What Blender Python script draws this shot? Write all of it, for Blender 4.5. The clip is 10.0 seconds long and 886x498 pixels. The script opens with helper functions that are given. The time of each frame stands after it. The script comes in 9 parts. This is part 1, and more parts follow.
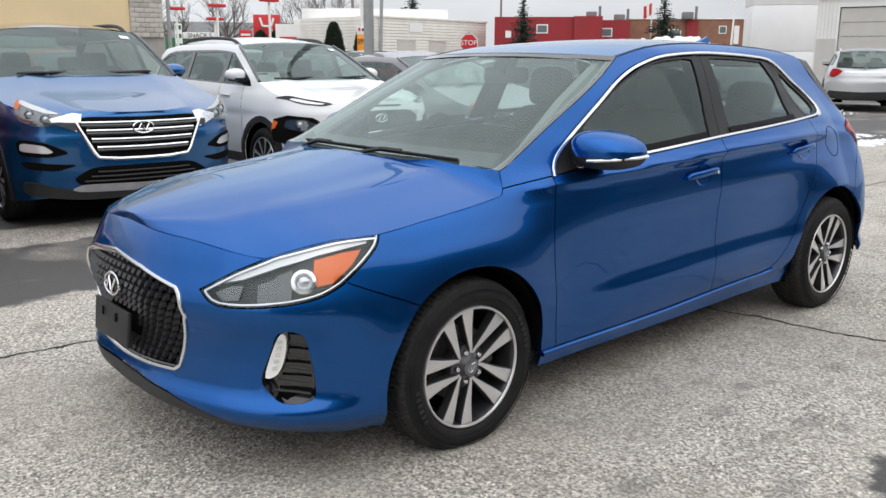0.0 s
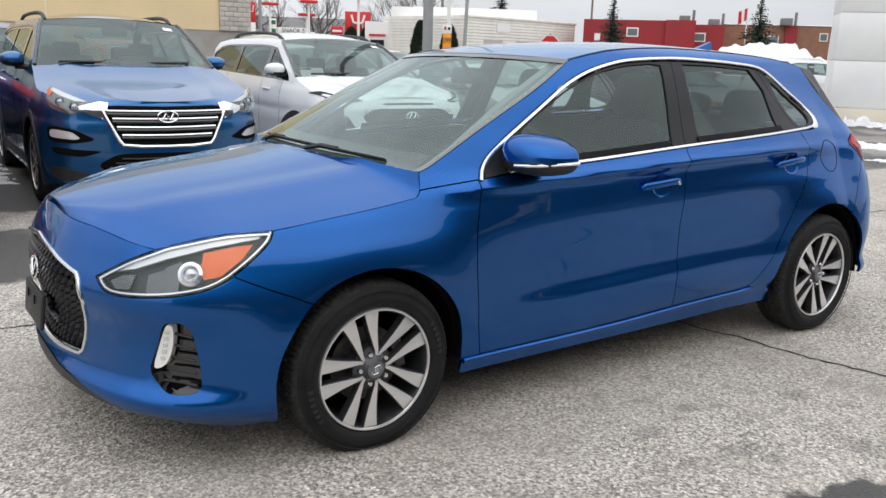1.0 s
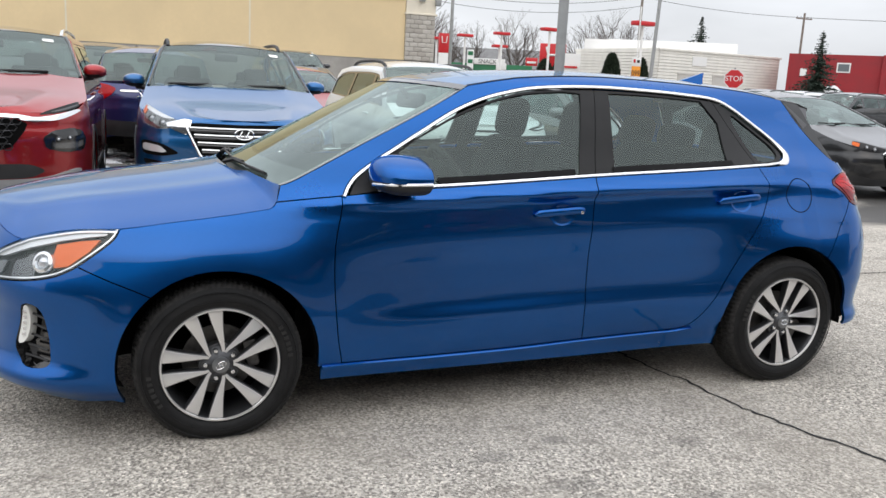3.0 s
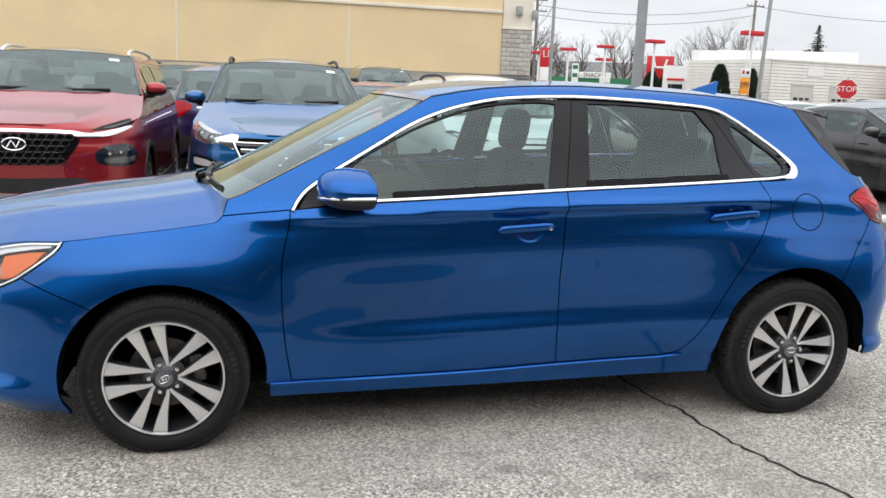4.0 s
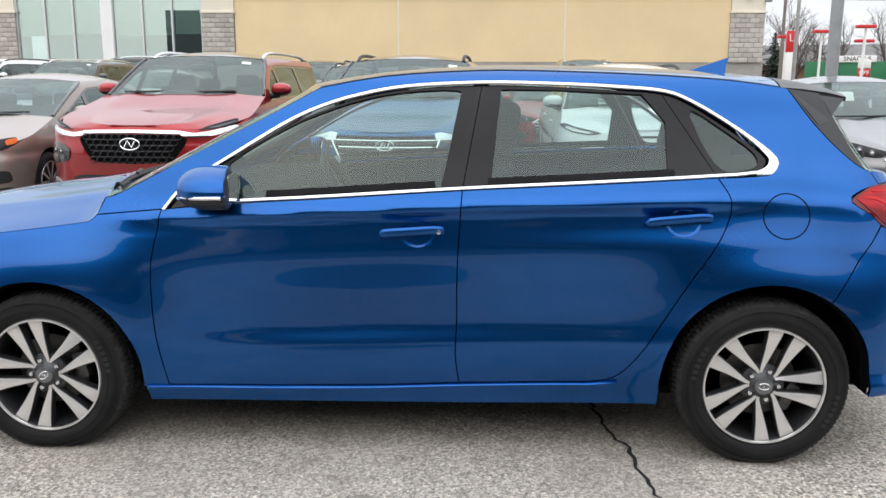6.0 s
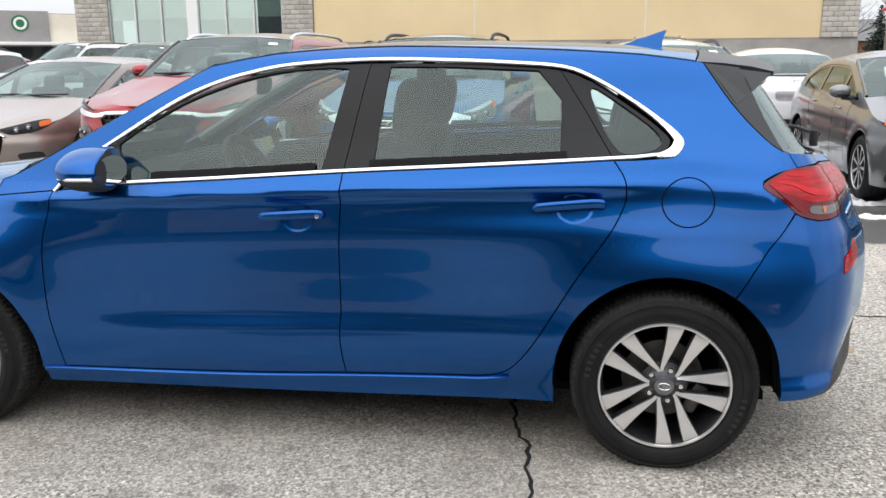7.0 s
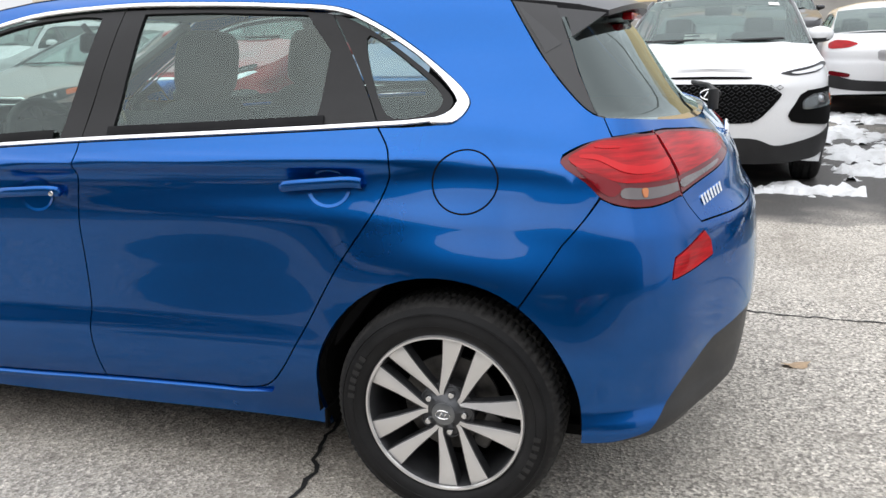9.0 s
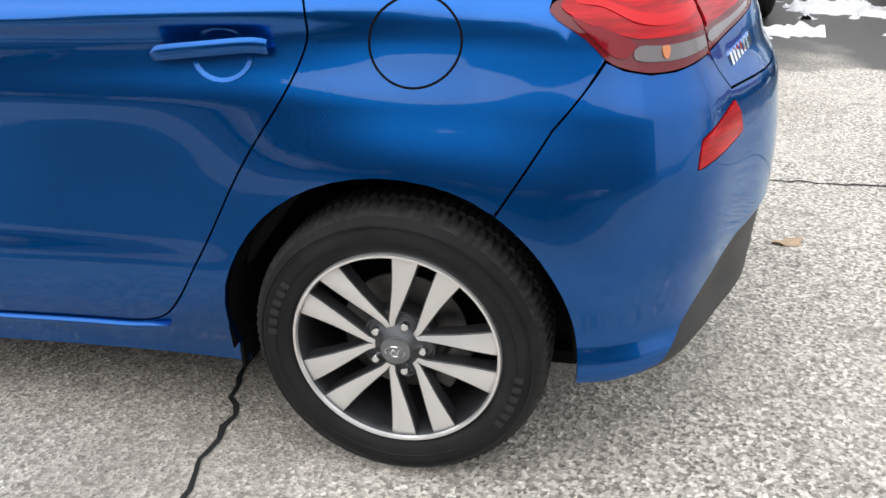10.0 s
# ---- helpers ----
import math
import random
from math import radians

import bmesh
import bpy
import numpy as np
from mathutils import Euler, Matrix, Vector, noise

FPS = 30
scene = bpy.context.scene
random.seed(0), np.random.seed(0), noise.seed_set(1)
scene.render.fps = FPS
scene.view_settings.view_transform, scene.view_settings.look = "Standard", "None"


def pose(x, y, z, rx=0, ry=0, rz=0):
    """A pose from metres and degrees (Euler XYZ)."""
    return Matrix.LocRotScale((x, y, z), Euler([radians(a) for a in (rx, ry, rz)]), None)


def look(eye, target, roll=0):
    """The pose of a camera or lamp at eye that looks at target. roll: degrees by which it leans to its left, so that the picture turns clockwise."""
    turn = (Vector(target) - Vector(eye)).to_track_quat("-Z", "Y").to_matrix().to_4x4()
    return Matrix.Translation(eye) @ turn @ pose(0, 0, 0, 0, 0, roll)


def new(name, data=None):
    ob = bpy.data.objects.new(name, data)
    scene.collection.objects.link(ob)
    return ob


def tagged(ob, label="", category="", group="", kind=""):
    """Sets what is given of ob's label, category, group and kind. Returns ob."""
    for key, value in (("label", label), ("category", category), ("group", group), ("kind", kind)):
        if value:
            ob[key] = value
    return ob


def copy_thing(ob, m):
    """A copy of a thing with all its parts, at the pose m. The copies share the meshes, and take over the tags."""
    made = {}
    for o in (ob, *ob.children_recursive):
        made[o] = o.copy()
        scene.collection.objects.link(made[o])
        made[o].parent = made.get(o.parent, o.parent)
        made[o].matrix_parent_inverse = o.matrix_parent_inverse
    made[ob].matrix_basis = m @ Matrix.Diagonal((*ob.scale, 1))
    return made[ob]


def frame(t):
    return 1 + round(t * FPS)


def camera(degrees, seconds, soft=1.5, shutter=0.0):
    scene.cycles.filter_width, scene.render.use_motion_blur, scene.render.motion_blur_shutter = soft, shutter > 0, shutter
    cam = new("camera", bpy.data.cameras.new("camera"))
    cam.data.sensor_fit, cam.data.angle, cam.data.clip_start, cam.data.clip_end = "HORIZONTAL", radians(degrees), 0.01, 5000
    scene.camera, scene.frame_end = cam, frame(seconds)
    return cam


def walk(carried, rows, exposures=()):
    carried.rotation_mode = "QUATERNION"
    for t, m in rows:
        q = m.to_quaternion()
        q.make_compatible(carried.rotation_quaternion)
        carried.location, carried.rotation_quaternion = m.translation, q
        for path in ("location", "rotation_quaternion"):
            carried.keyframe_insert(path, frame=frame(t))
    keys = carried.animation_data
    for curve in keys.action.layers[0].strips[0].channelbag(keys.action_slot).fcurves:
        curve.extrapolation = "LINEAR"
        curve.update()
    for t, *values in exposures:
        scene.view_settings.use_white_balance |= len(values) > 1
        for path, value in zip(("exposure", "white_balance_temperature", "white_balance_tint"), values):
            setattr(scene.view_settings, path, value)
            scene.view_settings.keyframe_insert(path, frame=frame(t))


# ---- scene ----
cam = camera(55.6, 10.0)
METRES = 6.443
BASE = pose(-1.884, -2.882, 1.332, 0.0, 0.0, -40.78)
ROWS = [
    (0.0, 0.0, 0.0, 0.0, 0.05, -12.7, -0.22),
    (0.5, 0.0409, 0.0157, 0.0016, 2.29, -11.8, -0.83),
    (1.0, 0.0924, 0.0123, 0.001, 6.25, -12.81, -1.72),
    (1.5, 0.1386, 0.0127, 0.003, 9.94, -13.08, -1.95),
    (2.0, 0.185, 0.0271, 0.0052, 12.53, -11.54, -2.45),
    (2.5, 0.2394, 0.0255, 0.0039, 16.49, -11.65, -2.83),
    (4.0, 0.3621, 0.0905, 0.0059, 27.15, -10.63, -2.16),
    (4.5, 0.4006, 0.1242, 0.0055, 32.12, -11.22, -1.63),
    (5.0, 0.4284, 0.1701, 0.0053, 35.09, -10.79, -1.75),
    (5.5, 0.4636, 0.2091, 0.005, 41.35, -10.66, -0.79),
    (6.0, 0.5034, 0.2521, 0.0059, 43.56, -11.27, -0.21),
    (7.5, 0.582, 0.4008, 0.0017, 52.56, -12.78, 0.4),
    (8.0, 0.5895, 0.4548, -0.0031, 53.76, -12.59, 0.27),
    (8.5, 0.5978, 0.5031, -0.0094, 55.71, -12.23, 0.59),
    (9.0, 0.5984, 0.5381, -0.0087, 58.81, -14.57, 1.38),
    (9.5, 0.5681, 0.555, -0.0118, 57.81, -18.61, 1.59),
    (10.0, 0.5195, 0.5778, -0.0196, 53.19, -25.06, 1.59),
]
walk(cam, [(t, BASE @ pose(METRES * x, METRES * y, METRES * z, 90 + pitch, roll, yaw)) for t, x, y, z, yaw, pitch, roll in ROWS],
     exposures=[(0.0, -0.05), (2.5, 0.0), (4.0, 0.12), (5.5, 0.2), (8.5, 0.22), (9.0, 0.24), (9.5, 0.32), (10.0, 0.5)])

from mathutils import geometry

# ---- sky and sun ----
SUN_ELEVATION, SUN_AZIMUTH = 38.0, 200.0
world = bpy.data.worlds.new("overcast_sky")
scene.world = world
world.use_nodes = True
_n, _l = world.node_tree.nodes, world.node_tree.links
_n.clear()
_out = _n.new("ShaderNodeOutputWorld")
_bg = _n.new("ShaderNodeBackground")
_sky = _n.new("ShaderNodeTexSky")
_sky.sky_type = "NISHITA"
_sky.sun_disc = False
_sky.sun_elevation, _sky.sun_rotation = radians(SUN_ELEVATION), radians(SUN_AZIMUTH)
_sky.dust_density = 4.0
_dim = _n.new("ShaderNodeVectorMath")
_dim.operation = "SCALE"
_dim.inputs["Scale"].default_value = 0.10
_co = _n.new("ShaderNodeTexCoord")
_sep = _n.new("ShaderNodeSeparateXYZ")
_ramp = _n.new("ShaderNodeValToRGB")
_ramp.color_ramp.elements[0].position, _ramp.color_ramp.elements[0].color = 0.0, (0.84, 0.86, 0.90, 1)
_ramp.color_ramp.elements[1].position, _ramp.color_ramp.elements[1].color = 1.0, (1.95, 2.0, 2.10, 1)
_mid = _ramp.color_ramp.elements.new(0.30)
_mid.color = (1.08, 1.11, 1.18, 1)
_cl = _n.new("ShaderNodeTexNoise")
_cl.inputs["Scale"].default_value, _cl.inputs["Detail"].default_value = 3.2, 5.0
_map = _n.new("ShaderNodeMapping")
_map.inputs["Scale"].default_value = (1.0, 1.0, 3.5)
_cr = _n.new("ShaderNodeMapRange")
for _k, _v in (("From Min", 0.3), ("From Max", 0.7), ("To Min", 0.86), ("To Max", 1.12)):
    _cr.inputs[_k].default_value = _v
_mul = _n.new("ShaderNodeVectorMath")
_mul.operation = "SCALE"
_mix = _n.new("ShaderNodeMix")
_mix.data_type = "RGBA"
_mix.inputs["Factor"].default_value = 0.86
_l.new(_co.outputs["Generated"], _sep.inputs[0])
_l.new(_sep.outputs["Z"], _ramp.inputs[0])
_l.new(_co.outputs["Generated"], _map.inputs[0])
_l.new(_map.outputs[0], _cl.inputs["Vector"])
_l.new(_cl.outputs["Fac"], _cr.inputs["Value"])
_l.new(_ramp.outputs[0], _mul.inputs[0])
_l.new(_cr.outputs[0], _mul.inputs["Scale"])
_l.new(_sky.outputs[0], _dim.inputs[0])
_l.new(_dim.outputs[0], _mix.inputs["A"])
_l.new(_mul.outputs[0], _mix.inputs["B"])
_l.new(_mix.outputs["Result"], _bg.inputs["Color"])
_bg.inputs["Strength"].default_value = 1.0
_l.new(_bg.outputs[0], _out.inputs[0])

_sun = bpy.data.lights.new("sun", "SUN")
_sun.energy, _sun.angle, _sun.color = 0.90, radians(140), (1.0, 0.97, 0.93)
sun = new("sun", _sun)
_az = radians(SUN_AZIMUTH)
sun.matrix_world = look((0, 0, 30), (-30 * math.sin(_az), -30 * math.cos(_az), 30 - 30 * math.tan(radians(SUN_ELEVATION))))
scene.view_settings.exposure = 0.0


# ---- materials ----
class Mat:
    """A node material with one Principled surface and short ways to feed it."""

    def __init__(self, name, color=(0.5, 0.5, 0.5), rough=0.5, metal=0.0, **extra):
        self.m = bpy.data.materials.new(name)
        self.m.use_nodes = True
        self.t = self.m.node_tree
        self.b = self.t.nodes["Principled BSDF"]
        self.b.inputs["Base Color"].default_value = (*color, 1)
        self.b.inputs["Roughness"].default_value = rough
        self.b.inputs["Metallic"].default_value = metal
        for k, v in extra.items():
            self.b.inputs[k.replace("_", " ")].default_value = v
        self.color = color
        self.co = None

    def node(self, kind, **inputs):
        n = self.t.nodes.new(kind)
        for k, v in inputs.items():
            n.inputs[k.replace("_", " ")].default_value = v
        return n

    def link(self, a, b):
        self.t.links.new(a, b)

    def coords(self, kind="Object"):
        if not self.co:
            self.co = self.node("ShaderNodeTexCoord")
        return self.co.outputs[kind]

    def noise(self, scale, detail=4.0, stretch=(1, 1, 1), kind="Object", rough=0.55):
        mp = self.node("ShaderNodeMapping")
        mp.inputs["Scale"].default_value = stretch
        self.link(self.coords(kind), mp.inputs[0])
        n = self.node("ShaderNodeTexNoise", Scale=scale, Detail=detail, Roughness=rough)
        self.link(mp.outputs[0], n.inputs["Vector"])
        return n.outputs["Fac"]

    def voronoi(self, scale):
        n = self.node("ShaderNodeTexVoronoi", Scale=scale)
        self.link(self.coords(), n.inputs["Vector"])
        return n

    def ramp(self, fac, stops):
        r = self.node("ShaderNodeValToRGB")
        e = r.color_ramp.elements
        while len(e) < len(stops):
            e.new(0.5)
        for k, (p, c) in zip(e, stops):
            k.position = p
            k.color = (*c, 1) if len(c) == 3 else c
        self.link(fac, r.inputs[0])
        return r.outputs[0]

    def span(self, fac, lo, hi, a, b):
        r = self.node("ShaderNodeMapRange", From_Min=lo, From_Max=hi, To_Min=a, To_Max=b)
        self.link(fac, r.inputs["Value"])
        return r.outputs[0]

    def blend(self, fac, a, b, mode="MIX"):
        x = self.node("ShaderNodeMix")
        x.data_type, x.blend_type = "RGBA", mode
        for k, v in (("Factor", fac), ("A", a), ("B", b)):
            if isinstance(v, (int, float)):
                x.inputs[k].default_value = v
            elif isinstance(v, tuple):
                x.inputs[k].default_value = (*v, 1)
            else:
                self.link(v, x.inputs[k])
        return x.outputs["Result"]

    def base(self, socket):
        self.link(socket, self.b.inputs["Base Color"])

    def rough(self, socket):
        self.link(socket, self.b.inputs["Roughness"])

    def bump(self, height, strength=0.3, distance=0.01):
        n = self.node("ShaderNodeBump", Strength=strength, Distance=distance)
        self.link(height, n.inputs["Height"])
        self.link(n.outputs[0], self.b.inputs["Normal"])
        return self


def varied(name, color, rough, scale=6.0, amount=0.25, metal=0.0, bump=0.0, bump_scale=120.0, **extra):
    """A plain surface with stains at one scale and grain at another."""
    m = Mat(name, color, rough, metal, **extra)
    n1 = m.noise(scale, 5.0)
    n2 = m.noise(scale * 14, 3.0)
    lo, hi = tuple(c * (1 - amount) for c in color), tuple(min(1, c * (1 + amount)) for c in color)
    c = m.blend(m.span(n1, 0.3, 0.7, 0, 1), lo, hi)
    c = m.blend(m.span(n2, 0.35, 0.65, 0, 0.25), c, lo)
    m.base(c)
    m.rough(m.span(n1, 0.3, 0.7, rough * 0.85, min(1.0, rough * 1.15)))
    if bump:
        m.bump(m.noise(bump_scale, 3.0), bump, 0.004)
    return m.m


def car_paint(name, color, metal=0.6, rough=0.34, dust=0.04, coat=1.5):
    m = Mat(name, color, rough, metal, Coat_Weight=1.0, Coat_Roughness=0.02, Coat_IOR=coat)
    if metal > 0.8:
        m.b.inputs["Specular Tint"].default_value = (0.02, 0.66, 1.0, 1)
    film = m.noise(2.2, 6.0)
    spec = m.noise(70.0, 3.0)
    c = m.blend(m.span(spec, 0.35, 0.7, 0, 0.12), color, tuple(min(1, k * 1.3 + 0.004) for k in color))
    m.base(m.blend(m.span(film, 0.45, 0.75, 0.0, dust), c, (0.32, 0.31, 0.29)))
    m.rough(m.span(film, 0.3, 0.7, rough * 0.92, rough * 1.1))
    return m.m


def clear_glass(name, tint, gloss_rough=0.0, ior=1.5, gain=1.2):
    """A thin pane: tinted see-through, with a reflection that grows towards grazing angles."""
    m = bpy.data.materials.new(name)
    m.use_nodes = True
    t = m.node_tree
    t.nodes.clear()
    out = t.nodes.new("ShaderNodeOutputMaterial")
    mixer = t.nodes.new("ShaderNodeMixShader")
    tr = t.nodes.new("ShaderNodeBsdfTransparent")
    tr.inputs[0].default_value = (*tint, 1)
    gl = t.nodes.new("ShaderNodeBsdfGlossy")
    gl.inputs["Roughness"].default_value = gloss_rough
    gl.inputs["Color"].default_value = (0.88, 1.0, 0.97, 1)
    fr = t.nodes.new("ShaderNodeLayerWeight")
    fr.inputs["Blend"].default_value = 0.5
    steep = t.nodes.new("ShaderNodeMath")
    steep.operation = "POWER"
    steep.inputs[1].default_value = 5.0
    lift = t.nodes.new("ShaderNodeMapRange")
    f0 = gain * ((ior - 1) / (ior + 1)) ** 2
    lift.inputs["To Min"].default_value, lift.inputs["To Max"].default_value = f0, 1.0
    t.links.new(fr.outputs["Facing"], steep.inputs[0])
    t.links.new(steep.outputs[0], lift.inputs["Value"])
    for a, b in ((lift.outputs[0], mixer.inputs[0]), (tr.outputs[0], mixer.inputs[1]), (gl.outputs[0], mixer.inputs[2]), (mixer.outputs[0], out.inputs[0])):
        t.links.new(a, b)
    return m


BLUE = car_paint("metallic_blue_paint", (0.0003, 0.082, 0.318), 0.96, 0.29, 0.006, 1.38)
TUCSON_BLUE = car_paint("deep_blue_paint", (0.004, 0.105, 0.30), 0.8, 0.30)
RED = car_paint("metallic_red_paint", (0.33, 0.010, 0.014), 0.72, 0.36)
WHITE = car_paint("white_paint", (0.80, 0.81, 0.82), 0.0, 0.4)
SILVER = car_paint("silver_paint", (0.56, 0.57, 0.58), 0.55, 0.36)
GREY = car_paint("grey_paint", (0.30, 0.295, 0.29), 0.6, 0.36)
TAUPE = car_paint("taupe_paint", (0.33, 0.275, 0.245), 0.55, 0.36)
BLACK = car_paint("black_paint", (0.012, 0.012, 0.013), 0.2, 0.3)
NAVY = car_paint("navy_paint", (0.015, 0.022, 0.11), 0.5, 0.34)
CHROME = Mat("chrome", (0.86, 0.87, 0.88), 0.06, 1.0).m
SATIN = Mat("satin_chrome", (0.80, 0.81, 0.82), 0.20, 1.0).m
GLOSS_BLACK = Mat("gloss_black", (0.010, 0.010, 0.011), 0.12, 0.0, Coat_Weight=1.0, Coat_Roughness=0.03).m
SPOILER_BLACK = varied("satin_black", (0.022, 0.022, 0.024), 0.30, 3.0, 0.2)
TRIM = varied("black_trim_plastic", (0.022, 0.022, 0.023), 0.52, 9.0, 0.3, bump=0.15, bump_scale=700)
# near black; the shade in joints, wheel wells and grilles is in this colour
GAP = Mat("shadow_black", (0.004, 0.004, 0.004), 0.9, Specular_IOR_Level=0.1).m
RUBBER = varied("tyre_rubber", (0.017, 0.017, 0.0175), 0.58, 11.0, 0.35, bump=0.2, bump_scale=400, Specular_IOR_Level=0.15)
ALLOY = Mat("machined_alloy", (0.78, 0.77, 0.76), 0.36, 0.75).m
ALLOY_DARK = varied("grey_wheel_paint", (0.085, 0.087, 0.092), 0.38, 20.0, 0.2, metal=0.7)
STEEL = varied("brake_steel", (0.13, 0.125, 0.12), 0.5, 25.0, 0.4, metal=0.8)
GLASS = clear_glass("window_glass", (0.66, 0.77, 0.74), 0.0, 1.7, 1.05)
SCREEN = clear_glass("windshield_glass", (0.76, 0.86, 0.82), 0.0, 1.75, 1.5)
PRIVACY = clear_glass("tinted_glass", (0.34, 0.40, 0.39), 0.0, 1.7, 1.5)
REAR_TINT = clear_glass("dark_tinted_glass", (0.17, 0.20, 0.195), 0.0, 1.7, 1.5)
LENS = clear_glass("lamp_lens", (0.94, 0.95, 0.96))
LAMP_CHROME = Mat("lamp_reflector", (0.80, 0.81, 0.82), 0.16, 0.9).m
LAMP_GREY = Mat("lamp_housing", (0.020, 0.020, 0.022), 0.3, 0.3).m
ORANGE = Mat("amber_lens", (0.85, 0.15, 0.010), 0.3, 0.0).m
RED_LENS = Mat("red_lens", (0.40, 0.003, 0.007), 0.08, 0.0, Specular_IOR_Level=0.3)
_fl = RED_LENS.noise(9.0, 3.0, (1, 1, 14))
RED_LENS.base(RED_LENS.blend(RED_LENS.span(_fl, 0.35, 0.65, 0, 1), (0.26, 0.002, 0.005), (0.52, 0.004, 0.009)))
RED_LENS.bump(RED_LENS.noise(320.0, 1.0, (1, 1, 0.05)), 0.12, 0.002)
RED_LENS = RED_LENS.m
RED_BRIGHT = Mat("red_light_guide", (0.55, 0.006, 0.010), 0.08, 0.0, Specular_IOR_Level=0.3).m
AMBER_DIM = Mat("dim_amber_bulb", (0.55, 0.17, 0.04), 0.25, 0.2, Coat_Weight=1.0).m
SIDE_RED = Mat("side_marker_lens", (0.20, 0.006, 0.012), 0.08, 0.0, Specular_IOR_Level=0.3).m
DARK_RED = Mat("dark_red_lens", (0.13, 0.004, 0.008), 0.06, 0.0).m
CLEAR_LENS = Mat("clear_lens", (0.12, 0.10, 0.10), 0.14, 0.25, Coat_Weight=1.0).m
FABRIC = Mat("dark_seat_fabric", (0.030, 0.031, 0.032), 0.9, 0.0, Specular_IOR_Level=0.1).m
DASH = Mat("grey_dash_plastic", (0.028, 0.029, 0.029), 0.95, 0.0, Specular_IOR_Level=0.0).m
HEADLINER = Mat("pale_headliner", (0.26, 0.265, 0.26), 0.9, 0.0, Specular_IOR_Level=0.1).m
PAPER = Mat("white_paper", (0.82, 0.83, 0.80), 0.7).m


# ---- shape tools ----
def spline(pts):
    """A smooth curve without overshoot through (x, y) pairs."""
    xs, ys = [p[0] for p in pts], [p[1] for p in pts]
    n = len(xs)
    dl = [(ys[i + 1] - ys[i]) / (xs[i + 1] - xs[i]) for i in range(n - 1)]
    m = [dl[0]] + [0 if dl[i - 1] * dl[i] <= 0 else 2 * dl[i - 1] * dl[i] / (dl[i - 1] + dl[i]) for i in range(1, n - 1)] + [dl[-1]]

    def f(x):
        if x <= xs[0]:
            return ys[0] + m[0] * (x - xs[0])
        if x >= xs[-1]:
            return ys[-1] + m[-1] * (x - xs[-1])
        i = bisect_right(xs, x) - 1
        h = xs[i + 1] - xs[i]
        t = (x - xs[i]) / h
        return (1 + 2 * t) * (1 - t) ** 2 * ys[i] + t * (1 - t) ** 2 * h * m[i] + t * t * (3 - 2 * t) * ys[i + 1] + t * t * (t - 1) * h * m[i + 1]

    return f


def bisect_right(xs, x):
    lo, hi = 0, len(xs)
    while lo < hi:
        mid = (lo + hi) // 2
        if x < xs[mid]:
            hi = mid
        else:
            lo = mid + 1
    return lo


